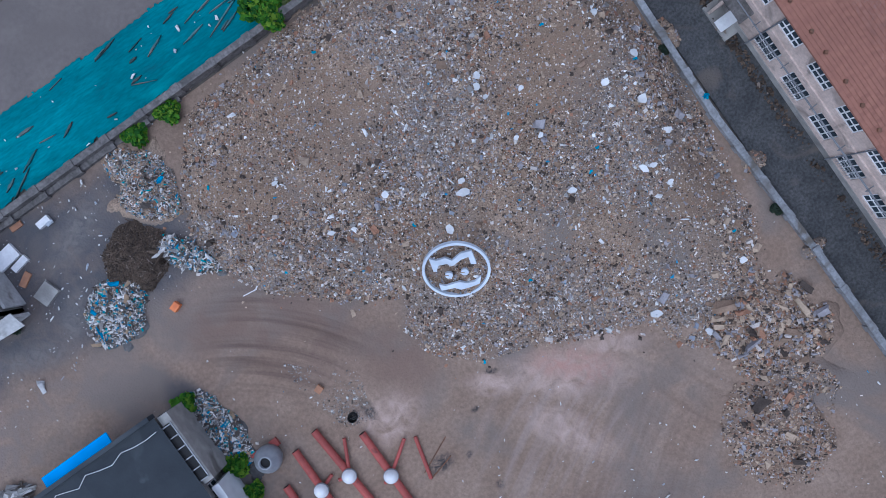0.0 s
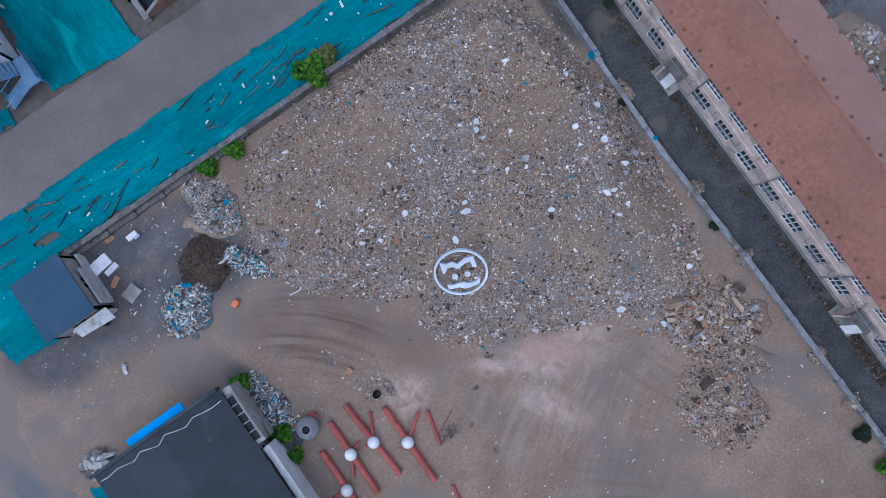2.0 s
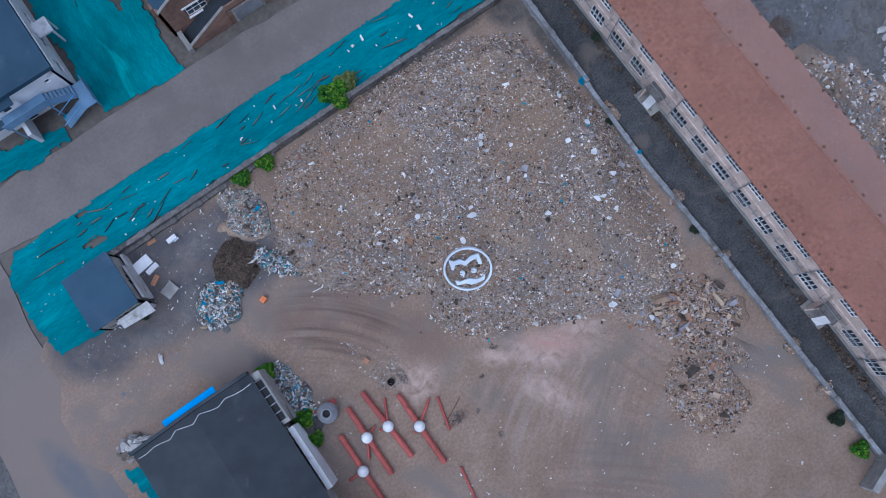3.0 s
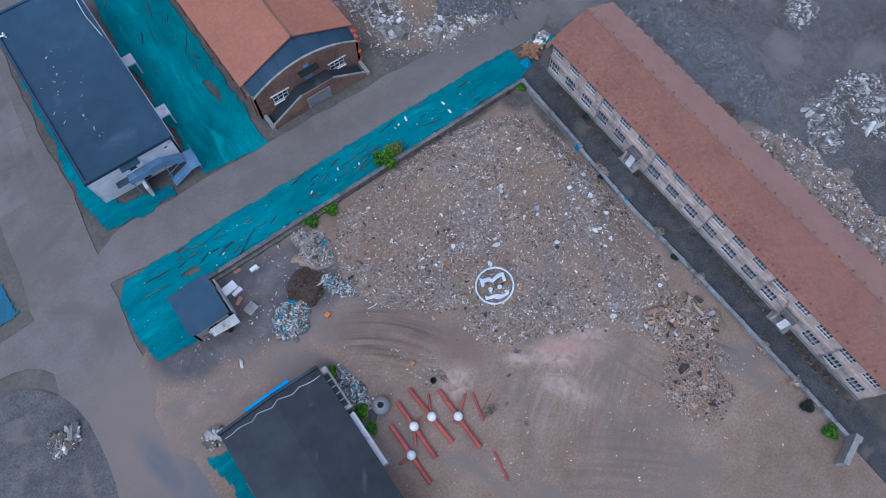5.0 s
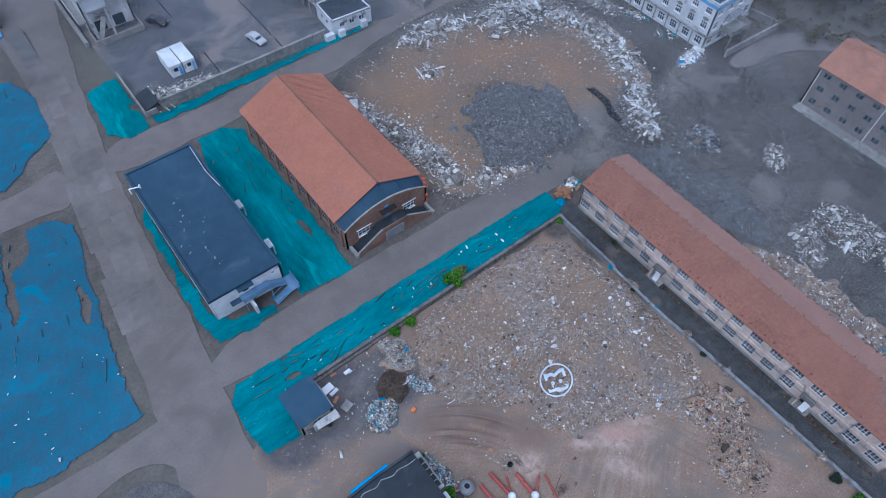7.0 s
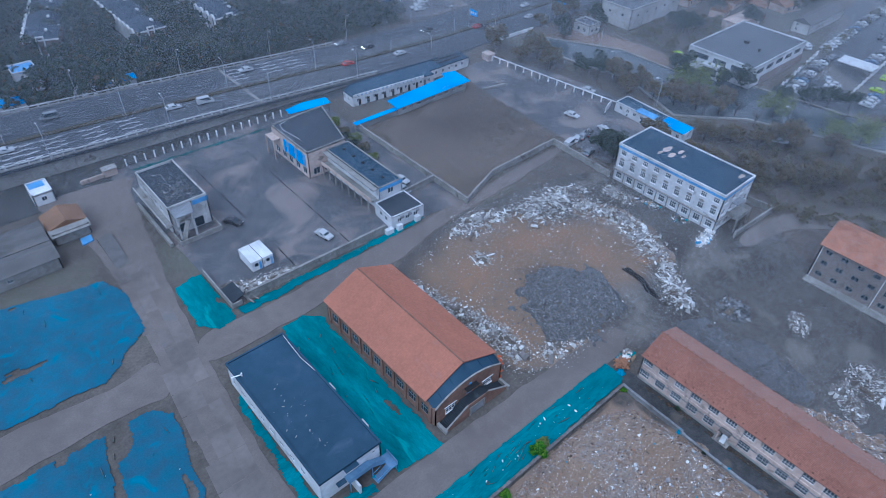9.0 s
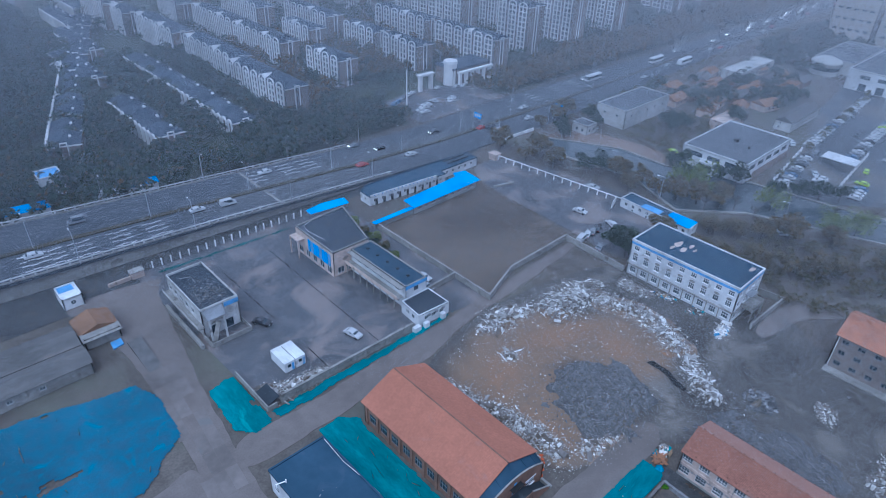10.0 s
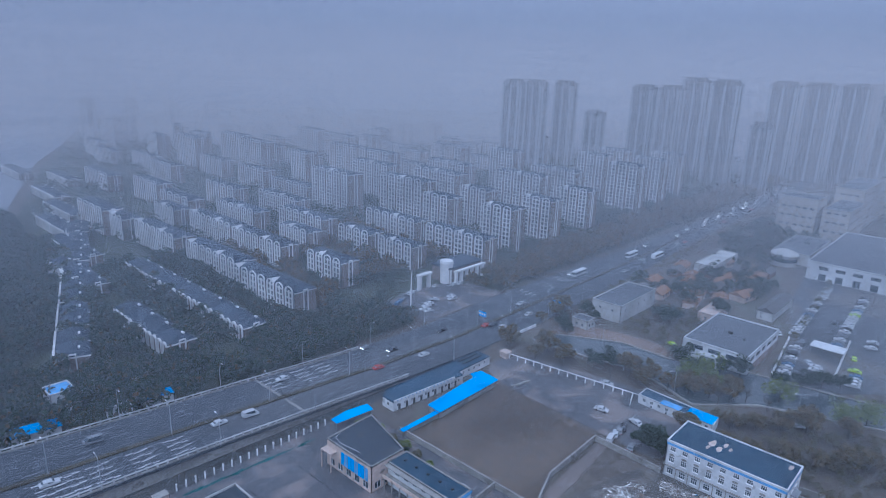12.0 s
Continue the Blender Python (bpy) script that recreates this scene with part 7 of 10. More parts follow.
# ---- the courtyard and its buildings ----
def ruined_block():
    b = thing("ruined_block", "half-ruined two-storey block with a wet roof", "ruined building")
    x0, x1, y0, y1, h = -23.4, -14.2, 111.6, 130.0, 7.4
    for side in "swen":
        ps, ln = wall_pose(side, x0, x1, y0, y1)
        us = [1.7 + 3.0 * k for k in range(int((ln - 0.6) / 3.0))]
        holes = [(1.0, 1.5, 1.6, us, 1, 0), (4.5, 1.5, 1.6, us, 1, 0)]
        facade(b, ps, ln, h, holes if side != "s" else [(0.0, 2.6, 2.4, [2.4, 6.2], 0, 0)], M["dirtywhite"], sill=False)
    flat_roof(b, x0, x1, y0, y1, h + 0.05, M["wetroof"], 0.55, M["dirtywhite"])
    part("blue_band", Geo().box(x1 - 3.6, x1 + 0.02, y0 - 0.05, y0 - 0.01, 6.2, 7.4).box(x1 + 0.01, x1 + 0.05, y0, y0 + 5, 6.2, 7.4), M["bluepaint"], b, "sky-blue band below the roof")
    part("walkway", Geo().box(x0 - 1.6, x0, y0 - 1.0, y1, 3.4, 3.6), M["concrete"], b, "concrete walkway along the side")
    part("walkway_rail", Geo().box(x0 - 1.6, x0 - 1.52, y0 - 1, y1, 4.3, 4.38).box(x0 - 1.6, x0 - 1.52, y0 - 1, y1, 3.9, 3.95), M["dirtywhite"], b)
    part("lower_ledge", Geo().box(x0 - 2.4, x0 - 1.7, y0 - 3.5, y1 - 2, 0, 1.1), M["concrete"], b)
    # open frame and balustrade ring at the broken end
    for x in (x0 + 0.5, x0 + 4.0):
        part("column", Geo().box(x - 0.2, x + 0.2, y0 - 3.4, y0 - 3.0, 0, 6.6), M["dirtywhite"], b, "bare white column")
    part("frame_beam", Geo().beam((x0 + 0.5, y0 - 3.2, 6.6), (x0 + 4.0, y0 - 3.2, 6.6), 0.3, 0.3).beam((x0 + 0.5, y0 - 3.2, 6.6), (x0 + 0.5, y0, 7.0), 0.3, 0.3).beam((x0 + 4, y0 - 3.2, 6.6), (x0 + 4, y0, 7.0), 0.3, 0.3), M["concrete"], b)
    part("frame_roof", Geo().add([(x0 + 0.2, y0 - 3.4, 6.8), (x0 + 4.4, y0 - 3.4, 6.8), (x0 + 5.2, y0, 7.4), (x0 + 0.2, y0, 7.4), (x0 + 0.2, y0 - 3.4, 6.9), (x0 + 4.4, y0 - 3.4, 6.9), (x0 + 5.2, y0, 7.5), (x0 + 0.2, y0, 7.5)], BOX_F), M["greymetal"], b, "sagging sheet roof")
    part("stair_flight", Geo().beam((x0 + 1.0, y0 - 3.0, 0.3), (x0 + 3.6, y0 - 0.6, 3.5), 1.1, 0.25), M["concrete"], b)
    part("stair_flight", Geo().beam((x0 + 3.6, y0 - 0.6, 3.5), (x0 + 1.0, y0 - 2.6, 6.4), 0.9, 0.25), M["concrete"], b)
    g = Geo().box(x0 - 0.4, x1 + 0.3, y0 - 4.6, y0 - 4.35, 0, 1.3).box(x0 - 0.4, x0 - 0.15, y0 - 4.35, y0, 0, 1.3).box(x1 + 0.05, x1 + 0.3, y0 - 4.35, y0, 0, 1.3)
    part("ring_wall", g, M["concrete"], b, "low broken wall round the ruined end")
    r = np.random.default_rng(8)
    p = np.stack([r.uniform(x0 + 1, x1 - 1, 420), np.clip(r.normal(117, 3.0, 420), y0 + 0.8, y1 - 1), np.full(420, h + 0.1)], -1)
    tagged(part("roof_rubble", stones("roof_rubble", p, np.stack([r.uniform(.05, .28, 420), r.uniform(.05, .2, 420), r.uniform(.03, .1, 420)], -1), M["greyrubble"], r, True), None, b), kind="stuff")
    part("roof_hose", Geo().tube((x0 + 2, 127, h + .12), (x0 + 4.5, 126, h + .12), 0.06, seg=6).tube((x0 + 4.5, 126, h + .12), (x0 + 4.2, 123, h + .12), 0.06, seg=6), M["dirtywhite"], b)
    return b


ruined_block()


def poly_building(name, label, category, poly, h, wall_mat, roof_mat, rows, rim=0.4, rim_mat=None, skip=(), simple=False):
    """A flat-roofed building over any counter-clockwise outline. rows: (v, height, width, pitch, bars, cross)."""
    b = thing(name, label, category)
    n = len(poly)
    for i, ((ax, ay), (bx, by)) in enumerate(zip(poly, poly[1:] + poly[:1])):
        ln = math.hypot(bx - ax, by - ay)
        base = pose(ax, ay, 0, 0, 0, math.degrees(math.atan2(by - ay, bx - ax)))
        rs = []
        if i not in skip:
            for v, hh, w, pitch, bars, cross in rows:
                k = int((ln - 0.8) // pitch)
                if k > 0:
                    rs.append((v, hh, w, [ln / 2 + pitch * (j - (k - 1) / 2) for j in range(k)], bars, cross))
        if simple:
            wall([(u - w / 2, u + w / 2, v, v + hh) for v, hh, w, us, *_ in rs for u in us], ln, h, 0.24, base, wall_mat, b)
            for v, hh, w, us, *_ in rs:
                pane = WINDOW_KINDS.setdefault(("far", w, hh), Geo().box(-w / 2, w / 2, 0.1, 0.14, 0, hh).mesh("window", M["glass"]))
                for u in us:
                    part("window", pane, None, b, at=base @ Matrix.Translation((u, 0, v)))
        else:
            facade(b, base, ln, h, rs, wall_mat, sill=False)
        part("parapet", Geo().box(0, ln, 0, 0.3, h, h + rim), rim_mat or wall_mat, b, at=base)
    part("roof", Geo().prism(poly, h - 0.2, h + 0.02), roof_mat, b)
    return b


showroom = poly_building("showroom", "two-storey building with blue panels and a wet dark roof", "building", [(13.0, 112.2), (24.4, 112.2), (29.6, 131.0), (13.0, 130.2)], 7.6, M["palewall"], M["wetroof"], [(0.6, 2.0, 2.0, 3.4, 1, 0)], 0.35, M["concrete"])
for k in range(8):
    part("blue_panel", Geo().box(12.86, 12.95, 113.4 + 1.35 * k, 114.55 + 1.35 * k, 2.9, 6.6), M["bluesheet"] if k % 3 else M["bluepaint"], showroom, "bright blue facade panel")
part("porch", Geo().box(10.9, 12.98, 126, 130.2, 5.4, 5.7).box(10.9, 11.2, 126, 126.3, 0, 5.4).box(10.9, 11.2, 129.9, 130.2, 0, 5.4), M["palewall"], showroom)
part("roof_hose", Geo().tube((14.2, 126, 7.7), (15.0, 129, 7.7), 0.06, seg=6).tube((15, 129, 7.7), (17.5, 129.8, 7.7), 0.06, seg=6).tube((14.2, 126, 7.7), (15.2, 119, 7.7), 0.06, seg=6), M["whitetrim"], showroom)

terrace = poly_building("terrace_block", "long two-storey block with a walkway and blue-white band", "building", [(18.6, 89.6), (25.4, 89.6), (25.4, 112.1), (18.6, 112.1)], 6.6, M["white"], M["slateroof"], [(4.2, 1.5, 1.6, 3.1, 1, 0), (0.8, 1.6, 1.6, 3.1, 1, 0)], 0.3, M["concrete"])
part("blue_band", Geo().box(18.5, 25.5, 89.5, 89.56, 5.7, 6.7).box(25.45, 25.5, 89.6, 94, 5.7, 6.7), M["bluepaint"], terrace, "sky-blue band")
part("walkway", Geo().box(16.6, 18.58, 90.5, 112.0, 3.2, 3.4), M["concrete"], terrace, "concrete access walkway")
part("walkway_wall", Geo().box(16.5, 16.64, 90.5, 112.0, 3.2, 4.2), M["palewall"], terrace, "stained walkway balustrade")
part("eave", Geo().box(17.2, 18.58, 90, 112.0, 6.3, 6.45), M["concrete"], terrace)
for k in range(8):
    part("walkway_column", Geo().box(16.5, 16.75, 91.5 + 2.8 * k, 91.75 + 2.8 * k, 0, 3.2), M["concrete"], terrace)
part("outer_stair", Geo().beam((17.3, 114.2, 0.2), (17.3, 111.0, 3.3), 1.0, 0.2), M["dark"], terrace, "dark steel stair")
vent = Geo().box(-0.3, 0.3, -0.3, 0.3, 0, 0.35).mesh("roof_vent", M["dark"])
for k in range(5):
    part("roof_vent", vent, None, terrace, at=pose(22.2, 93 + 4.1 * k, 6.62))
annex = poly_building("annex", "single-storey white annex with a dark roof", "building", [(16.4, 82.2), (25.7, 81.6), (25.7, 89.3), (17.0, 89.3)], 3.3, M["white"], M["wetroof"], [(1.3, 1.1, 1.2, 2.3, 1, 0)], 0.2)
for x in (17.2, 22.6):
    part("side_box", Geo().box(x, x + 1.4, 80.6, 81.5, 0, 1.5), M["white"], annex, "white box beside the wall")
part("bin_shelter", Geo().box(14.2, 16.2, 80.9, 82.0, 0, 1.3), M["white"], annex)
for k in range(3):
    part("air_unit", Geo().box(18.8 + 2.3 * k, 19.6 + 2.3 * k, 81.35, 81.75, 2.5, 3.0), M["greymetal"], annex)

# site cabins
def cabin(x):
    c = thing("site_cabin", "white ribbed steel cabin with a small window", "cabin", "site cabins", pose(x, 89.2, 0.1))
    part("body", Geo().box(-1.2, 1.2, 0, 6.0, 0, 2.6), M["white"], c)
    ribs = Geo()
    for k in range(4):
        ribs.box(-1.25 + 0.8 * k, -1.15 + 0.8 * k, -0.03, 6.03, 2.6, 2.68)
    part("roof_rib", ribs, M["whitetrim"], c)
    part("window", Geo().box(-0.5, 0.3, -0.04, -0.005, 1.2, 2.0), M["glass"], c)
    part("door", Geo().box(0.5, 1.05, -0.04, -0.005, 0.1, 2.1), M["bluepaint"], c)
    return c


cabin(-14.6), cabin(-11.9)
for a, b in (((-21.4, 86.2, 0.2), (-20.2, 80.6, 0.5)), ((-20.4, 86.4, 0.2), (-19.0, 80.9, 0.5))):
    single("concrete_post", Geo().beam(a, b, 0.25, 0.25), M["concrete"], "long pale concrete post lying on rubble", "post", "fallen posts")
ruin = thing("ruined_shed", "collapsed shed with dark sheets and a broken wall", "ruined shed", at=pose(-23.0, 84.0, 0))
part("sheet", Geo().add([(-0.8, -1.5, 1.0), (2.0, -1.2, 1.6), (1.8, 3.6, 1.8), (-1.2, 3.2, 1.3), (-0.8, -1.5, 1.08), (2.0, -1.2, 1.68), (1.8, 3.6, 1.88), (-1.2, 3.2, 1.38)], BOX_F), M["blackroof"], ruin, "sagging black sheet")
part("stub_wall", Geo().box(-1.3, -1.05, -2, 11.5, 0, 1.5).box(-1.05, 1.0, -2, -1.75, 0, 1.2), M["concrete"], ruin, "broken grey stub wall")
# railing of white posts along the frontage road
railing = thing("post_railing", "row of white concrete posts with caps along the frontage road", "railing")
pm = Geo().box(-0.16, 0.16, -0.16, 0.16, 0, 1.75).lathe([(0.28, 1.75), (0.28, 1.95), (0.1, 2.15), (0, 2.16)], 8).mesh("post", M["whitetrim"])
rail_mesh = Geo().box(0, 2.5, -0.04, 0.04, 0.9, 1.0).box(0, 2.5, -0.04, 0.04, 0.35, 0.42).mesh("rail", M["greymetal"])
for k in range(19):
    y = 147.2 - 0.09 * k
    part("post", pm, None, railing, at=pose(-21.0 + 2.5 * k, y, 0))
    if k < 18:
        part("rail", rail_mesh, None, railing, at=pose(-21.0 + 2.5 * k, y, 0, 0, 0, -2))
gate_house = thing("gate_cabin", "low pale gate cabin beside the crossing road", "cabin", at=pose(-25.6, 146.0, 0))
part("body", Geo().box(-1.6, 1.6, -1.0, 1.0, 0, 1.9), M["palewall"], gate_house)
part("roof", Geo().box(-1.8, 1.8, -1.2, 1.2, 1.9, 2.05), M["concrete"], gate_house)
single("gate_wall", Geo().box(-33.0, -27.4, 145.4, 145.8, 0, 1.1), M["palewall"], "low pale gate wall", "wall", kind="structure")

# blue canopy, barracks, blue-roofed row
canopy = thing("blue_canopy", "bright blue sheet canopy beside the showroom", "canopy")
part("sheet", Geo().add([(24.0, 140.2, 3.0), (37.2, 138.8, 3.0), (37.6, 142.2, 3.3), (30, 143.2, 3.5), (24.2, 143, 3.1), (24.0, 140.2, 3.1), (37.2, 138.8, 3.1), (37.6, 142.2, 3.4), (30, 143.2, 3.6), (24.2, 143, 3.2)],
                        [(4, 3, 2, 1, 0), (5, 6, 7, 8, 9), (0, 1, 6, 5), (1, 2, 7, 6), (2, 3, 8, 7), (3, 4, 9, 8), (4, 0, 5, 9)]), M["bluesheet"], canopy)
for x, y in ((24.4, 140.6), (36.8, 139.2), (37, 142), (24.6, 142.6)):
    part("post", Geo().box(x - 0.06, x + 0.06, y - 0.06, y + 0.06, 0, 3.0), M["greymetal"], canopy)
barracks = poly_building("barracks", "long single-storey white row with a dark flat roof", "barracks", [(44.0, 137.2), (74.0, 134.3), (74.5, 137.0), (92.0, 137.0), (92.0, 143.0), (48.0, 144.8), (44.3, 142.5)], 3.1, M["white"], M["slateroof"], [(1.2, 1.1, 1.0, 2.9, 1, 0)], 0.25, M["slateroof"])
for k in range(9):
    x = 46.4 + 3.0 * k
    y = 137.2 - 0.0967 * (x - 44)
    part("door", Geo().box(x - 0.45, x + 0.45, y - 0.12, y - 0.05, 0, 2.1), M["dark"], barracks, "dark door")
part("signboard", Geo().add([(44.2, 137.0, 3.1), (70, 134.5, 3.1), (70, 134.5, 3.9), (44.2, 137.0, 3.9), (44.2, 137.2, 3.1), (70, 134.7, 3.1), (70, 134.7, 3.9), (44.2, 137.2, 3.9)], [(0, 1, 2, 3), (7, 6, 5, 4), (3, 2, 6, 7)]), M["whitetrim"], barracks, "long white signboard with pale blue bars")
for k in range(16):
    x = 45.4 + 1.5 * k
    y = 137.0 - 0.0969 * (x - 44.2)
    part("sign_bar", Geo().box(x, x + 0.8, y - 0.05, y - 0.02, 3.3, 3.7), M["bluepaint"], barracks)
single("roof_beam", Geo().box(80, 90, 139.2, 140, 3.36, 3.7).box(80, 90, 141.4, 142.2, 3.36, 3.7), M["blackroof"], "dark beams on the barracks roof", "beam", "roof beams")
blue_row = poly_building("blue_roofed_row", "single-storey grey row with a bright blue sheet roof", "barracks", [(51.5, 124.4), (79.6, 124.9), (79.6, 130.4), (51.5, 128.6)], 2.7, M["concrete"], M["bluesheet"], [(1.0, 1.1, 1.6, 2.9, 1, 0)], 0.02, M["bluesheet"])
part("sheet_roof", Geo().add([(50.8, 123.6, 2.75), (80.6, 124.1, 2.75), (80.6, 131.6, 3.4), (76, 133.0, 3.4), (75, 130.6, 3.3), (50.8, 128.9, 3.2), (50.8, 123.6, 2.85), (80.6, 124.1, 2.85), (80.6, 131.6, 3.5), (76, 133.0, 3.5), (75, 130.6, 3.4), (50.8, 128.9, 3.3)],
                              [(5, 4, 3, 2, 1, 0), (6, 7, 8, 9, 10, 11)] + [(i, (i + 1) % 6, 6 + (i + 1) % 6, 6 + i) for i in range(6)]), M["bluesheet"], blue_row, "bright blue sheet roof")
fence_blue = thing("blue_capped_wall", "grey wall with a bright blue sheet cap", "wall", kind="structure")
part("wall", Geo().box(36.5, 51.4, 125.0, 125.3, 0, 2.0), M["concrete"], fence_blue)
part("cap", Geo().box(36.2, 51.5, 124.4, 126.2, 2.0, 2.12), M["bluesheet"], fence_blue, "bright blue sheet cap")

# field: small heaps and a beam
single("concrete_beam", Geo().beam((84, 121, 0.3), (92, 119, 0.3), 0.5, 0.6), M["concrete"], "pale concrete beam lying in the field", "beam")
# white post-and-rail fence beside the canal path
fence = thing("canal_fence", "white concrete post-and-rail fence beside the canal path", "fence")
fence_rail = Geo().box(0, 3.36, -0.15, 0.15, 1.7, 1.95).mesh("rail", M["whitetrim"])
fence_post = Geo().box(-0.18, 0.18, -0.18, 0.18, 0, 1.75).mesh("post", M["whitetrim"])
for k in range(16):
    x, y = 101.5 + 0.45 * k, 135.0 - 3.33 * k
    part("post", fence_post, None, fence, at=pose(x, y, 0))
    if k < 15:
        part("rail", fence_rail, None, fence, at=pose(x, y, 0, 0, 0, -82.3))
gate_block = single("gate_block", Geo().box(99.8, 102.8, 135.2, 138.4, 0, 2.2).box(99.6, 103.0, 135.0, 138.6, 2.2, 2.4), M["palewall"], "pale square gate block beside the main road", "gate block")
# bridge parapet over the canal
single("bridge_parapet", Geo().beam((116, 146.2, 0.6), (134, 145.6, 0.6), 0.35, 1.2), M["whitetrim"], "white parapet of the canal bridge", "parapet")


# ---- office, white row, eastern red-roofed block ----
def office():
    o = thing("office", "white three-storey office with a dark roof and blue trim", "office building")
    x0, x1, y0, y1, h = 75.2, 88.6, 32.9, 62.8, 10.4
    for side in "swen":
        ps, ln = wall_pose(side, x0, x1, y0, y1)
        us = [ln / 2 + 3.3 * (k - (int(ln // 3.3) - 1) / 2) for k in range(int(ln // 3.3))]
        facade(o, ps, ln, h, [(0.9, 1.7, 1.7, us, 2, 0.6), (4.5, 1.6, 1.5, us, 2, 0.6), (7.8, 1.3, 1.5, us, 2, 0.6)], M["white"])
        part("blue_trim", Geo().box(-0.02, ln + 0.02, -0.06, 0, h - 1.0, h - 0.35), M["bluepaint"], o, "sky-blue band under the roof", at=ps)
        part("ground_floor_ledge", Geo().box(-0.05, ln + 0.05, -0.5, 0, 3.3, 3.5), M["concrete"], o, at=ps)
        if side == "w":
            arch = Geo().tube((0, 0, 0), (0, 0.06, 0), 0.75, seg=12).mesh("arch", M["concrete"])
            for u in us:
                part("window_arch", arch, None, o, at=ps @ Matrix.Translation((u, -0.07, 6.65)) @ Matrix.Diagonal((1, 1, 0.45, 1)))
                part("pilaster", Geo().box(u + 1.55, u + 1.75, -0.25, 0, 0, 3.3), M["concrete"], o, at=ps)
    flat_roof(o, x0, x1, y0, y1, h + 0.05, M["slateroof"], 0.3, M["white"], 0.1)
    r = np.random.default_rng(3)
    for k, (x, y, s) in enumerate([(82.5, 53.5, 1.7), (81, 51.2, 1.5), (84, 50.5, 1.2), (79.8, 53.8, 1.0), (86.2, 35.0, 1.3), (82.8, 48.9, 0.9)]):
        ring = [(x + s * (1 + 0.14 * r.normal()) * math.cos(2 * math.pi * i / 14), y + 0.45 * s * (1 + 0.14 * r.normal()) * math.sin(2 * math.pi * i / 14)) for i in range(14)]
        part("bare_patch", Geo().prism(ring, h + 0.04, h + 0.065 + 0.003 * k), M["palewall"], o, "pale bare patch in the felt")
    part("porch", Geo().box(79, 85, y0 - 3.2, y0, 3.4, 3.7).box(79, 79.3, y0 - 3.2, y0 - 2.9, 0, 3.4).box(84.7, 85, y0 - 3.2, y0 - 2.9, 0, 3.4), M["concrete"], o, "concrete porch with a balcony")
    part("porch_rail", Geo().box(79, 85, y0 - 3.2, y0 - 3.1, 3.7, 4.7).box(79, 79.1, y0 - 3.2, y0, 3.7, 4.7).box(84.9, 85, y0 - 3.2, y0, 3.7, 4.7), M["concrete"], o)
    part("porch_canopy", Geo().box(80, 83.6, y0 - 1.6, y0, 6.6, 6.75), M["greymetal"], o)
    return o


office()
white_row = poly_building("white_row", "single-storey white row with a tattered blue roof", "row building", [(104.8, 60.5), (110.3, 61.0), (112.2, 85.6), (106.2, 85.6)], 3.0, M["white"], M["slateroof"], [(1.2, 1.1, 1.1, 2.6, 1, 0), (0.0, 0.9, 0.8, 5.2, 0, 0)], 0.2)
part("blue_sheet", Geo().box(104.6, 110.4, 61.0, 69.5, 3.22, 3.34), M["bluesheet"], white_row, "tattered bright blue roof sheet")
part("blue_sheet", Geo().box(105.3, 108.4, 71.5, 78, 3.22, 3.34), M["bluepaint"], white_row, "faded blue roof sheet")
single("banner_wall", Geo().beam((102.6, 86.5, 1.0), (107.0, 88.0, 1.0), 0.2, 2.0), M["whitetrim"], "white panel wall beside the row", "wall", kind="structure")


M["tileorange"] = mat("orange_clay_tile", (0.42, 0.2, 0.125), (0.36, 0.17, 0.11), 2.5, 0.85, 0.2, 9.0, island=0.1, stain=(0.3, 0.17, 0.12), stain_scale=0.2, stain_at=0.6)


def east_block():
    b = thing("east_block", "grey-brown three-storey block with a red tiled roof", "building")
    x0, x1, y0, y1, h = 78.2, 90.0, -44.0, 11.2, 9.0
    grey = mat("grey_brown_render", (0.26, 0.225, 0.21), (0.21, 0.185, 0.172), 0.8, 0.9, 0.2, 6.0, stain=(0.11, 0.1, 0.095), stain_scale=0.4, stain_at=0.6)
    for side in "swen":
        ps, ln = wall_pose(side, x0, x1, y0, y1)
        us = [1.9 + 3.3 * k for k in range(int((ln - 1) // 3.3))]
        facade(b, ps, ln, h, [(1.1, 1.2, 1.5, us, 1, 0), (4.1, 1.2, 1.5, us, 1, 0), (7.0, 1.1, 1.5, us, 1, 0)], grey, frame=M["greymetal"], sill=False)
    for k in range(4):
        part("drain_pipe", Geo().tube((x0 - 0.1, y1 - 0.4 - 13 * k, 0), (x0 - 0.1, y1 - 0.4 - 13 * k, h), 0.09, seg=6), M["whitetrim"], b, "white drain pipe")
    xm, zr = (x0 + x1) / 2, 12.0
    a, c, ya, yb, ze = x0 - 0.6, x1 + 0.6, y0 - 0.4, y1 + 0.4, 8.9
    part("roof_deck", Geo().add([(a, ya, ze), (a, yb, ze), (xm, yb, zr), (xm, ya, zr), (c, yb, ze), (c, ya, ze)], [(0, 3, 2, 1), (2, 3, 5, 4), (1, 2, 4), (0, 5, 3), (0, 1, 4, 5)]), M["tileorange"], b)
    r = np.random.default_rng(6)
    for side in (a, c):
        tile_slope("tiles", b, (side, ya, ze), (side, yb, ze), (xm, yb, zr), (xm, ya, zr), 90, 14, M["tileorange"], r, 0.07)
    part("footpath", Geo().box(x0 - 2.4, x0 - 0.01, y0, y1, -0.1, 0.16), M["concrete"], b)
    return b


east_block()
patch("road_east_path", [(77, 28), (92, 27.4), (104, 20), (110, 10), (106, 8), (98, 16), (90, 22.5), (76, 24)], 0.03, M["slab"], "pale broken concrete path", "road", amp=0.2)

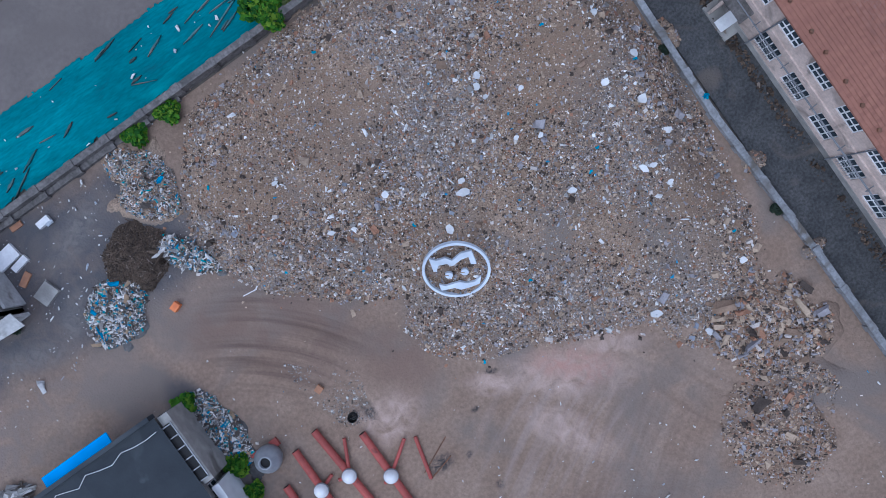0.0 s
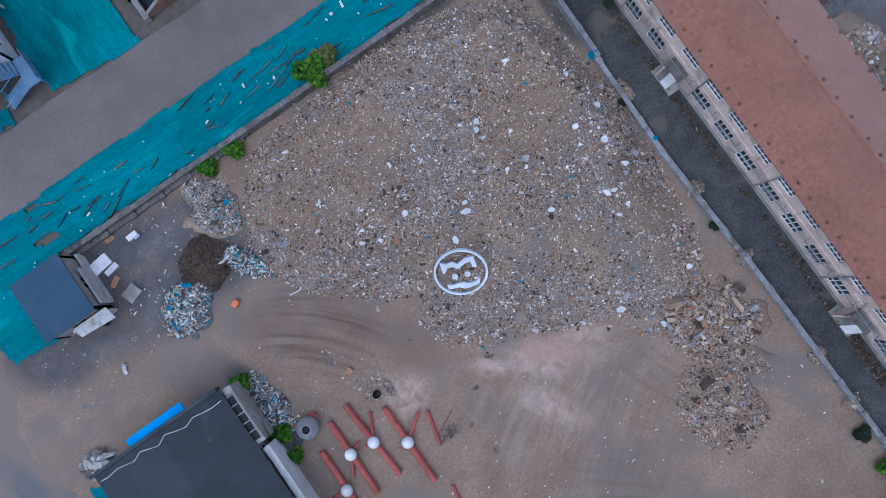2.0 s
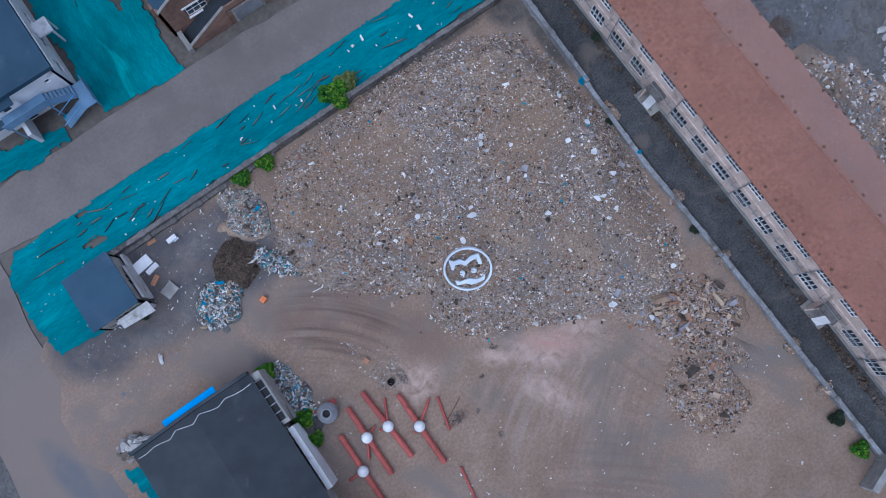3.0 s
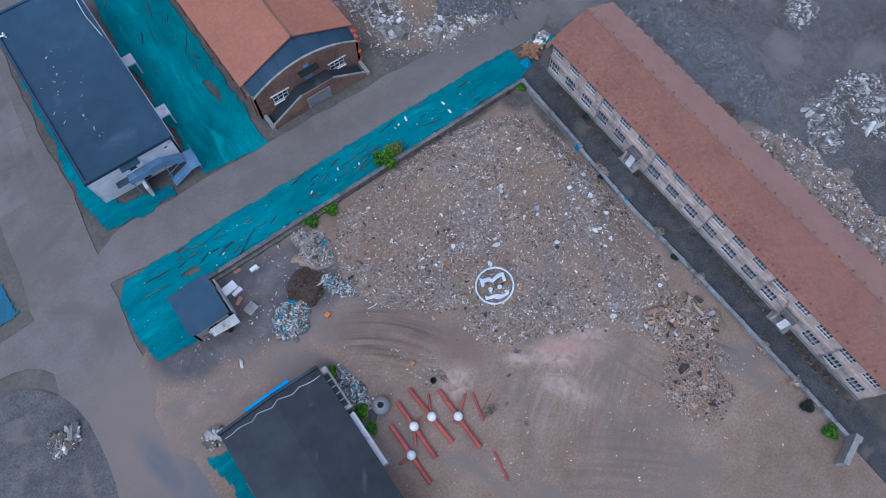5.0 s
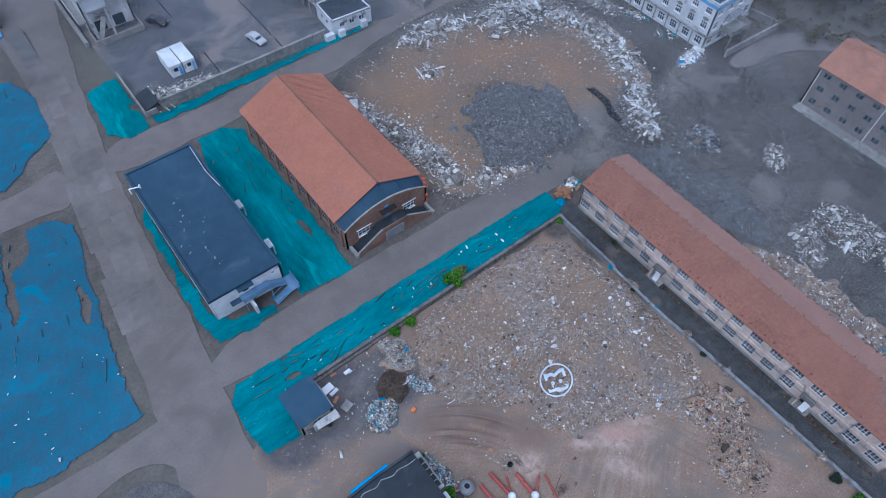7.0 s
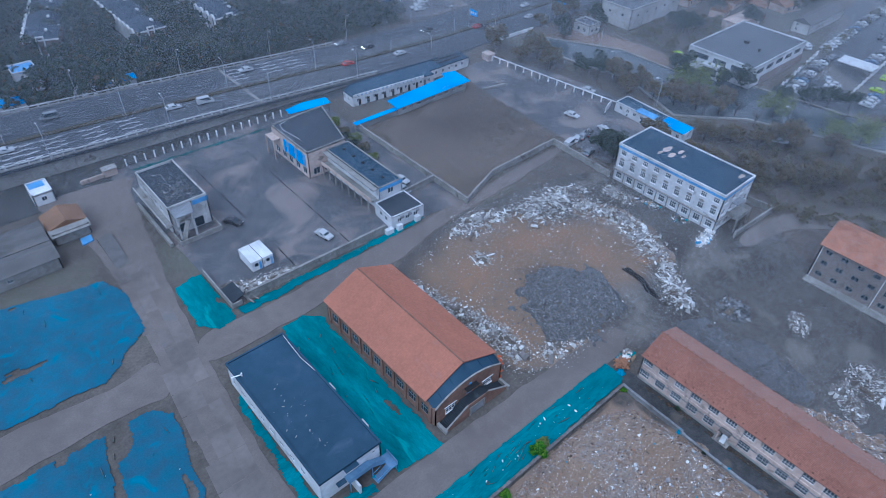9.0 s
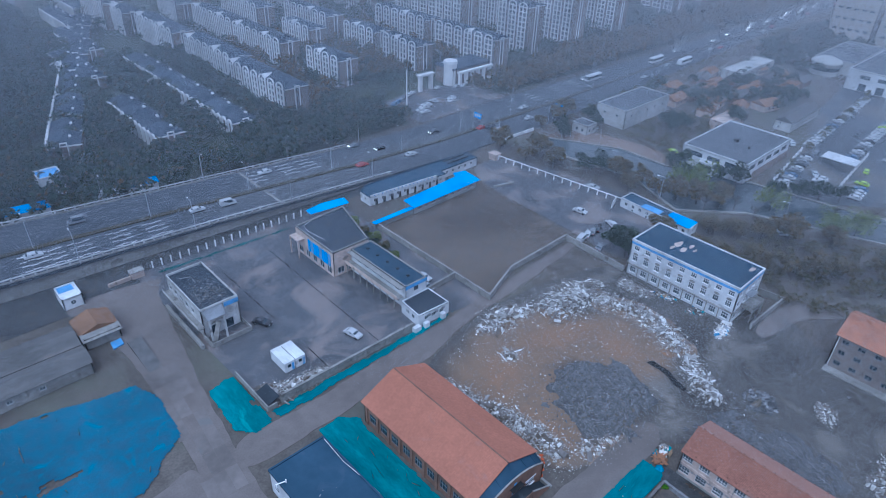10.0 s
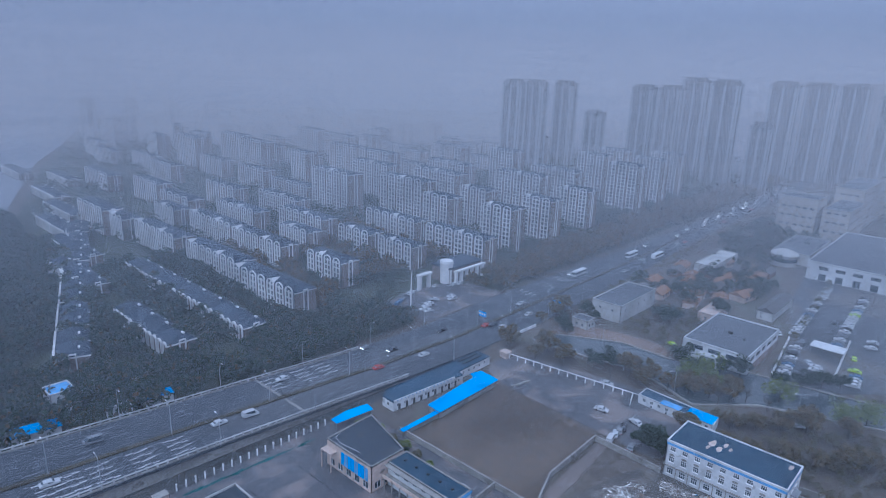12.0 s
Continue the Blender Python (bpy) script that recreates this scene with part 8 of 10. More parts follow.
# ---- west side: brown-roofed hut, long grey sheds, white hut ----
brown_hut = thing("brown_roofed_hut", "hut with an orange-brown ribbed roof", "hut")
M["brownroof"] = mat("orange_brown_sheet", (0.27, 0.155, 0.09), (0.22, 0.128, 0.078), 1.0, 0.7, 0.1)
for side in "swen":
    ps, ln = wall_pose(side, -45.0, -37.4, 124.6, 133.0)
    wall([], ln, 3.0, 0.24, ps, M["concrete"], brown_hut)
part("roof", Geo().add([(-45.5, 126.2, 3.1), (-37.0, 126.2, 3.1), (-37.0, 133.4, 3.1), (-45.5, 133.4, 3.1), (-41.2, 126.2, 4.6), (-41.2, 133.4, 4.6)], [(0, 4, 5, 3), (4, 1, 2, 5), (0, 1, 4), (5, 2, 3), (0, 3, 2, 1)]), M["brownroof"], brown_hut, "orange-brown ribbed roof")
part("lean_to", Geo().add([(-45.5, 124, 2.4), (-37, 124, 2.4), (-37, 126.4, 3.2), (-45.5, 126.4, 3.2), (-45.5, 124, 2.52), (-37, 124, 2.52), (-37, 126.4, 3.32), (-45.5, 126.4, 3.32)], BOX_F), M["concrete"], brown_hut)
M["greysheet"] = mat("grey_fibre_sheet", (0.14, 0.133, 0.13), (0.1, 0.097, 0.094), 0.5, 0.85, 0.3, 4.0, stain=(0.2, 0.17, 0.15), stain_scale=0.2, stain_at=0.6, stretch=(0.3, 1, 1))
for y0, y1 in ((116.2, 122.6), (123.6, 131.5)):
    sh = thing("long_shed", "long low shed with a worn grey sheet roof", "shed", "long sheds")
    for side in "swen":
        ps, ln = wall_pose(side, -95, -46.2, y0, y1)
        us = [3 + 6 * k for k in range(int((ln - 2) // 6))] if side in "s" else []
        facade(sh, ps, ln, 3.2, [(1.3, 0.9, 1.2, us, 1, 0)] if us else [], M["concrete"], sill=False)
    ym = (y0 + y1) / 2
    part("roof", Geo().add([(-95.3, y0 - 0.4, 3.2), (-45.9, y0 - 0.4, 3.2), (-45.9, y1 + 0.4, 3.2), (-95.3, y1 + 0.4, 3.2), (-95.3, ym, 4.5), (-45.9, ym, 4.5)], [(0, 1, 5, 4), (4, 5, 2, 3), (1, 2, 5), (0, 4, 3), (0, 3, 2, 1)]), M["greysheet"], sh, "worn grey sheet roof")
white_hut = poly_building("white_hut", "small white hut with a peeling blue and white roof", "hut", [(-44.2, 142.6), (-39.6, 142.6), (-39.6, 149), (-44.2, 149)], 3.0, M["white"], M["white"], [(1.0, 1.2, 1.2, 2.6, 1, 0)], 0.3)
part("roof_sheet", Geo().box(-44, -40.4, 146, 148.6, 3.03, 3.1), M["bluepaint"], white_hut)
single("ramp", Geo().add([(-37.6, 108, 0.0), (-34.6, 108, 0.0), (-34.4, 121, 0.7), (-37.6, 121, 0.7), (-37.6, 108, -.2), (-34.6, 108, -.2), (-34.4, 121, -.2), (-37.6, 121, -.2)], [(0, 1, 2, 3), (3, 2, 6, 7), (0, 3, 7, 4), (1, 5, 6, 2)]), M["greysheet"], "grey concrete ramp beside the lane", "ramp")
single("tarpaulin", Geo().prism([(-40.6, 121), (-38.2, 121.4), (-38, 123.8), (-40.4, 123.6)], 0, 0.35), M["bluepaint"], "folded pale blue tarpaulin", "tarpaulin")
heap("rubbish_heap", -49.5, 11.5, 1.7, 1.5, 0.7, M["greydirt"], [("plaster", 220, 0.3, M["whiterubble"], "white scraps", 1.8)], "heap of white scraps on the verge", "litter heap", 0, 150)
heap("rubbish_heap", -35.8, 2.2, 1.4, 1.1, 0.6, M["greydirt"], [("plaster", 160, 0.25, M["whiterubble"], "white scraps", 1.8)], "heap of white sacks beside the workshop", "litter heap", 0, 155)
heap("rubbish_heap", 25.4, 22.2, 1.6, 1.4, 0.6, M["blackearth"], [("plank_litter", 60, 0.3, M["timber"], "orange planks", 4.0)], "heap of orange timber planks", "timber heap", 0, 160)
heap("rubbish_heap", 27.6, 22.6, 1.5, 1.3, 0.8, M["blackearth"], [("scrap", 160, 0.3, M["litter"], "grey and blue scraps", 1.6)], "heap of grey and blue scraps", "litter heap", 0, 165)
for x, y, s, zt in ((23.4, 21.2, 1.0, 0.5), (25.8, 23.4, 0.8, 0.3), (20.4, 6.6, 0.5, 1.2), (20.3, -2.8, 0.4, 0.9), (-24.5, 33.6, 0.5, 0.2)):
    g = Geo()
    n = 12
    ring = [(s * (1 + 0.25 * math.sin(5 * i)) * math.cos(2 * math.pi * i / n), s * (0.8 + 0.2 * math.cos(7 * i)) * math.sin(2 * math.pi * i / n)) for i in range(n)]
    g.add([(x_, y_, 0) for x_, y_ in ring] + [(x_ * 0.7, y_ * 0.6, zt * (0.7 + 0.3 * math.sin(3 * i))) for i, (x_, y_) in enumerate(ring)] + [(0, 0, zt)], [(i, (i + 1) % n, n + (i + 1) % n, n + i) for i in range(n)] + [(n + i, n + (i + 1) % n, 2 * n) for i in range(n)])
    single("tarpaulin", g, M["tarp"], "crumpled bright blue tarpaulin", "tarpaulin", "tarpaulins", at=pose(x, y, 0.02))
single("traffic_barrel", Geo().box(-0.3, 0.3, -0.25, 0.25, 0, 0.45), mat("orange_plastic", (0.8, 0.25, 0.08), (0.7, 0.2, 0.07), 3, 0.5, 0.05), "bright orange plastic crate on the track", "crate", at=pose(-18.4, 6.6, 0.02, 0, 0, 20))
# loose boards, blocks and frames round the hut
for x, y, sx, sy, sz, a, mm in ((-26.2, 16.3, 1.9, 1.1, 0.3, 8, "whitetrim"), (-25.6, 15.4, 1.3, 0.5, 0.25, 12, "whitetrim"), (-25.3, 12.6, 1.4, 1.2, 0.3, 18, "concrete"), (-22.5, 16.8, 1.0, 0.5, 0.3, 5, "whitetrim"), (-26.0, 14.3, 1.1, 0.5, 0.15, 30, "timber"),
                               (-24.3, 17.7, 0.9, 0.4, 0.15, 0, "timber"), (-13.6, 4.4, 1.1, 0.07, 0.06, -8, "whitetrim"), (-13.6, -4.0, 0.5, 0.5, 0.3, 20, "timber"), (-9.6, -12.6, 3.0, 0.08, 0.08, 25, "rust"), (-9.8, -13.6, 2.2, 0.08, 0.08, 15, "rust")):
    single("board", Geo().box(-sx / 2, sx / 2, -sy / 2, sy / 2, 0, sz), M[mm], {"whitetrim": "white board lying on the ground", "concrete": "grey concrete block on the ground", "timber": "stack of orange boards on the ground", "rust": "thin rusty bar lying on dirt"}[mm], "board", "loose boards", at=pose(x, y, 0.02, 0, 0, a))
soot = wobble([(47.4, 38.9), (49.0, 38.0), (48.7, 36.2), (48.4, 33.4), (47.0, 28.8), (45.6, 28.6), (46.0, 31), (47.0, 33), (47.4, 35.6)], 0.6, 0.45, 4)
setting("ground_soot", Geo().prism(soot, -0.3, 0.06), M["dark"], "black scorched strip of soil", "ground")
setting("ground_soot_patch", Geo().prism(wobble([(37.4, -2.5), (41.5, -1.5), (42.0, 4), (38.2, 6.5), (37.2, 2)], 0.8, 0.6, 5), -0.3, 0.05), M["soil"], "black scorched patch of soil behind the roof", "ground")
for (x0_, y0_), (x1_, y1_) in (((-8.0, 134.5), (-7.8, 106)), ((6.8, 134.5), (6.1, 84)), ((-7.5, 93), (-7.7, 84.5))):
    g = Geo()
    n_ = int(abs(y1_ - y0_) / 1.5)
    for k in range(n_):
        a_, b_ = k / n_, (k + 1) / n_
        if (k * 7) % 11 == 5:
            continue
        g.beam((x0_ + (x1_ - x0_) * a_ + 0.05 * math.sin(3 * k), y0_ + (y1_ - y0_) * a_, 0.0), (x0_ + (x1_ - x0_) * b_ + 0.05 * math.sin(3 * k + 3), y0_ + (y1_ - y0_) * b_, 0.0), 0.2 + 0.1 * (k % 3 == 0), 0.05)
    tagged(part("drain_channel", g, M["dark"]), "dark open drain slot across the courtyard", "drain", "courtyard drains", "structure")

M["undergrowth"] = mat("dark_undergrowth", (0.045, 0.056, 0.042), (0.075, 0.078, 0.052), 0.25, 0.95, 0.8, 1.5, grain=0.3, grain_scale=0.8, stain=(0.11, 0.09, 0.06), stain_scale=0.05, stain_at=0.6)
patch("ground_estate", [(-200, 214), (-60, 192), (0, 186), (100, 183.5), (104, 208), (128, 213), (156, 207), (156, 184), (420, 181), (640, 184), (900, 300), (900, 900), (240, 960), (110, 690), (40, 500), (14, 424), (-200, 424)], 0.02, M["undergrowth"], "dark undergrowth and lawns between the blocks", amp=0)

# ---- trees ----
LEAF = {
    "dark": mixed_stones("dark_green_leaves", [((0.045, 0.065, 0.042), 30), ((0.06, 0.08, 0.05), 25), ((0.035, 0.055, 0.038), 25)]),
    "willow": mixed_stones("willow_leaves", [((0.2, 0.24, 0.075), 30), ((0.24, 0.27, 0.095), 25), ((0.15, 0.185, 0.065), 25)]),
    "autumn": mixed_stones("autumn_leaves", [((0.17, 0.14, 0.085), 30), ((0.21, 0.155, 0.085), 25), ((0.13, 0.12, 0.075), 25)]),
    "bright": mixed_stones("bright_leaves", [((0.1, 0.27, 0.02), 30), ((0.22, 0.37, 0.03), 20), ((0.04, 0.15, 0.02), 25)]),
    "scrub": mixed_stones("scrub_leaves", [((0.19, 0.16, 0.1), 30), ((0.14, 0.135, 0.085), 30), ((0.23, 0.18, 0.105), 20), ((0.11, 0.125, 0.07), 20)]),
    "verge": mixed_stones("verge_trees", [((0.26, 0.165, 0.08), 25), ((0.17, 0.13, 0.075), 30), ((0.075, 0.085, 0.06), 30)]),
    "wood": mixed_stones("mixed_woodland", [((0.06, 0.085, 0.065), 30), ((0.075, 0.1, 0.07), 25), ((0.12, 0.11, 0.07), 12), ((0.05, 0.075, 0.062), 25), ((0.17, 0.115, 0.06), 7)]),
}
for leaf in LEAF.values():
    # light passes through the blades
    _n, _l = leaf.node_tree.nodes, leaf.node_tree.links
    _b, _t, _m = _n["Principled BSDF"], _n.new("ShaderNodeBsdfTranslucent"), _n.new("ShaderNodeMixShader")
    _l.new(_b.inputs["Base Color"].links[0].from_socket, _t.inputs["Color"])
    _m.inputs["Fac"].default_value = 0.4
    _l.new(_b.outputs[0], _m.inputs[1])
    _l.new(_t.outputs[0], _m.inputs[2])
    _l.new(_m.outputs[0], _n["Material Output"].inputs["Surface"])
M["bark"] = mat("bark", (0.09, 0.075, 0.06), (0.06, 0.05, 0.042), 4.0, 0.95, 0.5)


def leaf_cloud(name, centres, radius, count, size, material, rng, droop=0.0):
    """Small leaf clumps round a few centres, with gaps and an uneven edge."""
    c = np.asarray(centres)[rng.integers(0, len(centres), count)]
    d = rng.normal(0, 1, (count, 3))
    d /= np.linalg.norm(d, axis=1)[:, None]
    rad = radius * rng.uniform(0.45, 1.0, count) ** 0.6
    p = c + d * rad[:, None] * np.array([1, 1, 0.8])
    p[:, 2] -= droop * rng.uniform(0, 1, count) ** 2 * 2.0
    s = size * np.exp(rng.normal(0, 0.35, count))
    return leaf_cards(name, p, s, material, rng)


def tree(kind, h, crown, seed, label):
    """A tapered trunk with limbs and a crown of many clumps; kind bare: branches only."""
    r = np.random.default_rng(seed)
    t = thing("tree", label, "tree", {"dark": "dark trees", "willow": "willows", "autumn": "autumn trees", "bare": "bare trees", "bright": "bushes"}[kind])
    g = Geo().tube((0, 0, 0), (0.05, 0, h * 0.35), 0.16, 0.12, 8).tube((0.05, 0, h * 0.35), (0.15, 0.1, h * 0.8), 0.12, 0.05, 7)
    tips = []
    for k in range(8 if kind != "bare" else 13):
        a, z = 2.4 * k + r.uniform(0, 0.5), h * r.uniform(0.3, 0.65)
        e = Vector((math.cos(a) * crown * r.uniform(0.45, 0.8), math.sin(a) * crown * r.uniform(0.45, 0.8), z + h * r.uniform(0.12, 0.3)))
        g.tube((0.08, 0.03, z), e, 0.07, 0.03, 5)
        tips.append(tuple(e))
        if kind == "bare":
            for _ in range(4):
                q = e + Vector(r.normal(0, 1, 3)) * crown * 0.25 + Vector((0, 0, h * 0.12))
                g.tube(e.lerp(Vector((0.1, 0, z)), r.uniform(0, 0.5)), q, 0.03, 0.012, 4)
    part("trunk", g, M["bark"], t, "tapered trunk and limbs")
    if kind != "bare":
        tips += [(0.1, 0.1, h * 0.75), (0.3, -0.2, h * 0.62), (-0.4, 0.2, h * 0.68)]
        part("crown", leaf_cloud("crown", tips, crown * 0.45, 1000, 0.22 if kind != "willow" else 0.16, LEAF[kind], r, 0.9 if kind == "willow" else 0.0), None, t, "uneven leafy crown")
    return t


proto = {
    "dark": [tree("dark", 6.5, 3.0, 1, "round dark green tree"), tree("dark", 7.5, 3.4, 2, "round dark green tree")],
    "willow": [tree("willow", 7.5, 4.6, 3, "drooping pale green willow beside the canal"), tree("willow", 6.5, 4.0, 4, "drooping pale green willow beside the canal")],
    "autumn": [tree("autumn", 6.0, 2.8, 5, "thin brown-leaved tree beside the path"), tree("autumn", 5.2, 2.4, 6, "thin brown-leaved tree beside the path")],
    "bare": [tree("bare", 5.5, 2.4, 7, "bare grey tree beside the canal")],
}
placed = {
    "dark": [(151, 55), (157, 49.5), (161, 44), (165.5, 39), (81.5, 67.5), (84.5, 70.5), (82.5, 73), (121, 104), (125, 100), (117, 108), (139, 82), (144, 78.5), (148.5, 73.5), (150.5, 68), (136, 132), (139.5, 136), (178, 108), (182, 110), (185, 106), (180, 113), (84, 66), (206, 95), (212, 99), (160, 137), (157, 131), (143, 86.5)],
    "willow": [(139.6, 33), (146, 27.5), (141.5, 52), (131, 79), (133.5, 74.5)],
    "autumn": [(127, 70), (130, 64), (124, 76), (121, 82), (118, 90), (126, 90), (122, 97), (112, 58), (116, 52), (121, 46), (127, 40), (133, 30), (116, 128), (118, 121), (112, 118), (150, 146), (156, 147), (138, 145.5), (110, 142), (108, 128), (136, 66), (100, 48), (97, 54), (95, 60), (104, 40), (108, 33), (118, 22), (124, 14), (112, 26), (98, 66)],
    "bare": [(127, 82), (124, 66), (131.5, 53), (152, 36), (133, 60), (160, 27), (119, 112), (114, 100)],
}
r = np.random.default_rng(21)
for kind, spots in placed.items():
    for k, (x, y) in enumerate(spots):
        src = proto[kind][k % len(proto[kind])]
        m = pose(x, y, 0, 0, 0, float(r.uniform(0, 360))) @ Matrix.Scale(float(r.uniform(0.85, 1.2)) * {"willow": 1.35, "autumn": 1.3}.get(kind, 1.0), 4)
        if k < len(proto[kind]):
            src.matrix_basis = m
        else:
            o = copy_thing(src, Matrix.Identity(4))
            o.matrix_basis = m


def bush(x, y, w, h, kind, label, seed, count=900, size=0.08):
    r2 = np.random.default_rng(seed)
    b = thing("bush", label, "bush", "bushes", pose(x, y, 0))
    part("stems", Geo().tube((0, 0, 0), (0.1 * w, 0, h * 0.6), 0.05, 0.02, 5).tube((0, 0, 0), (-0.2 * w, 0.15 * w, h * 0.6), 0.05, 0.02, 5), M["bark"], b)
    part("leaves", leaf_cloud("leaves", [(0, 0, h * 0.5), (0.35 * w, 0.1 * w, h * 0.4), (-0.3 * w, 0.2 * w, h * 0.45), (0.05 * w, -0.35 * w, h * 0.4)], w * 0.42, count, size, LEAF[kind], r2), None, b)
    return b


for k, (x, y, w, h, kind, lab) in enumerate([(-21.9, 0.7, 1.15, 1.0, "bright", "bright green bush among the scraps"), (-21.4, -5.0, 1.25, 1.0, "bright", "bright green bush beside the lean-to"), (-21.5, -7.2, 1.0, 0.9, "bright", "pale green weeds beside the lean-to"), (-10.8, 17.9, 1.3, 1.2, "bright", "bright green bush against the wall"),
                                            (-13.6, 18.0, 1.3, 1.0, "bright", "green bush against the wall"), (-1.2, 19.6, 2.2, 2.4, "bright", "green bush growing over the wall"), (0.4, 20.1, 1.6, 1.8, "willow", "green bush growing over the wall"), (19.7, -34.2, 1.0, 1.0, "dark", "green bush beside the alley wall"),
                                            (19.6, -37.6, 1.2, 1.2, "bright", "green bush at the wall's end"), (20.3, 18.2, 0.9, 1.0, "bright", "yellow-green bush in the wall corner"), (24.1, 9.4, 0.5, 1.6, "dark", "green creeper at the building's foot"), (20.0, 1.5, 0.5, 0.7, "dark", "weeds at the wall's foot"), (20.1, -12.2, 0.5, 0.6, "dark", "weeds at the wall's foot"),
                                            (-28.6, 12.0, 0.6, 0.7, "dark", "weeds beside the hut"), (31.0, 127.5, 2.0, 2.4, "dark", "green bush beside the showroom"), (31.8, 123.5, 2.0, 2.2, "dark", "green bush beside the showroom"), (30.6, 131.5, 2.2, 2.6, "dark", "green bush beside the showroom"),
                                            (31.5, 119.0, 1.8, 1.8, "dark", "green bush beside the passage"), (30.8, 114.5, 1.6, 1.5, "dark", "green bush beside the passage"), (29.8, 135.0, 2.2, 2.4, "dark", "green bush beside the canopy"),
                                            (33.5, 132.0, 3.0, 2.4, "willow", "pale green scrub beside the passage"), (33.0, 126.0, 2.6, 2.0, "scrub", "brown scrub beside the passage"), (33.4, 121.0, 2.8, 2.2, "willow", "pale green scrub beside the passage"), (32.6, 115.5, 2.4, 1.8, "scrub", "brown scrub beside the passage"), (31.6, 110.0, 2.2, 1.6, "willow", "pale green scrub beside the passage"), (29.8, 105.0, 2.0, 1.4, "scrub", "brown scrub beside the passage"), (31.5, 137.5, 3.2, 3.0, "willow", "green scrub beside the canopy"), (28.0, 99.0, 1.6, 1.2, "scrub", "brown weeds behind the terrace")]):
    bush(x, y, w, h, kind, lab, 60 + k, 800 if w < 1.5 else 1100, 0.1 if w < 1.5 else 0.13)


def woods(name, polys, count, seed, label, h=(5, 9), kind="wood", m=120):
    """Far woodland: joined crowns of many clumps each."""
    r2 = np.random.default_rng(seed)
    areas = np.array([abs(sum(a[0] * b[1] - b[0] * a[1] for a, b in zip(p, p[1:] + p[:1]))) for p in polys])
    pts = np.concatenate([scatter(p, max(4, int(count * a / areas.sum())), r2) for p, a in zip(polys, areas)])
    n = len(pts)
    hh = r2.uniform(*h, n)
    rad = hh * r2.uniform(0.36, 0.56, n)
    d = r2.normal(0, 1, (n, m, 3))
    d /= np.linalg.norm(d, axis=2)[..., None]
    d[..., 2] = np.abs(d[..., 2]) * 1.1 - 0.25
    p = d * (rad[:, None, None] * r2.uniform(0.6, 1.05, (n, m, 1)))
    p[..., :2] += pts[:, None, :]
    p[..., 2] += (hh - rad)[:, None]
    s = (rad[:, None] * r2.uniform(0.1, 0.19, (n, m))).ravel()
    me = leaf_cards(name, p.reshape(-1, 3), s, LEAF[kind], r2, 0.8, False)
    return tagged(new(name, me), label, "woodland", kind="stuff")


woods("woodland", [[(-140, 203), (-50, 190), (8, 186), (8, 212), (-18, 228), (-60, 300), (-140, 330)], [(8, 185), (62, 181), (100, 183), (100, 200), (78, 212), (8, 212)], [(20, 214), (36, 214), (42, 330), (22, 330)], [(49, 213), (62, 213), (66, 330), (49, 330)],
                   [(-14, 236), (10, 220), (14, 300), (30, 400), (10, 400)], [(-60, 300), (-22, 246), (20, 360), (24, 480), (-20, 470)], [(-140, 330), (-60, 300), (10, 400), (12, 416), (-140, 416)]], 2300, 31, "dense grey-green woodland between road and houses")
woods("woodland", [[(152, 184), (200, 181), (420, 180), (620, 182), (620, 205), (420, 214), (300, 208), (180, 205)], [(76, 214), (100, 232), (100, 330), (76, 330)], [(114, 234), (146, 230), (146, 330), (114, 330)], [(158, 236), (182, 212), (182, 330), (158, 330)], [(150, 183), (620, 183), (620, 196), (150, 198)]], 900, 32, "brown and green trees between the far blocks", kind="verge")
woods("woodland", [[(205, 100), (232, 108), (240, 138), (215, 146), (205, 125)], [(234, 86), (290, 92), (296, 130), (240, 120)], [(300, 100), (420, 90), (420, 145), (310, 140)], [(312, 20), (420, 0), (420, 50), (320, 50)]], 330, 33, "trees round the old houses", (4, 8))
woods("woodland", [[(60, 330), (560, 330), (900, 400), (900, 900), (200, 900), (110, 640), (40, 480)], [(440, 200), (900, 190), (1000, 330), (560, 330)]], 2600, 34, "misty trees between distant blocks", (5, 10), m=44)
woods("woodland", [[(58, 206), (100, 206), (146, 232), (200, 214), (470, 214), (470, 400), (60, 400)]], 2600, 37, "trees filling the courts between the blocks", (3.5, 7), m=56)
woods("shrub_bank", [[(92, 30), (98, 28), (112, 8), (150, -30), (140, -34), (100, 2)], [(112, 60), (118, 66), (128, 44), (150, 6), (142, 2), (120, 36)], [(90, 34), (94, 34), (104, 58), (96, 66), (90, 62)], [(94, 30), (120, 4), (140, 10), (118, 40), (108, 58), (98, 62)]], 520, 35, "scrubby brown-green bank beside the canal", (1.2, 3.2), "scrub", 70)
woods("hedge_strip", [[(150, 140.5), (420, 150), (420, 154), (150, 145)], [(110, 140), (118, 140), (118, 144), (110, 144)], [(152, 92), (200, 93), (202, 120), (156, 120)], [(165, 60), (300, 70), (300, 72), (165, 63)]], 260, 36, "brown roadside hedge", (1.6, 3.4), "scrub", 80)

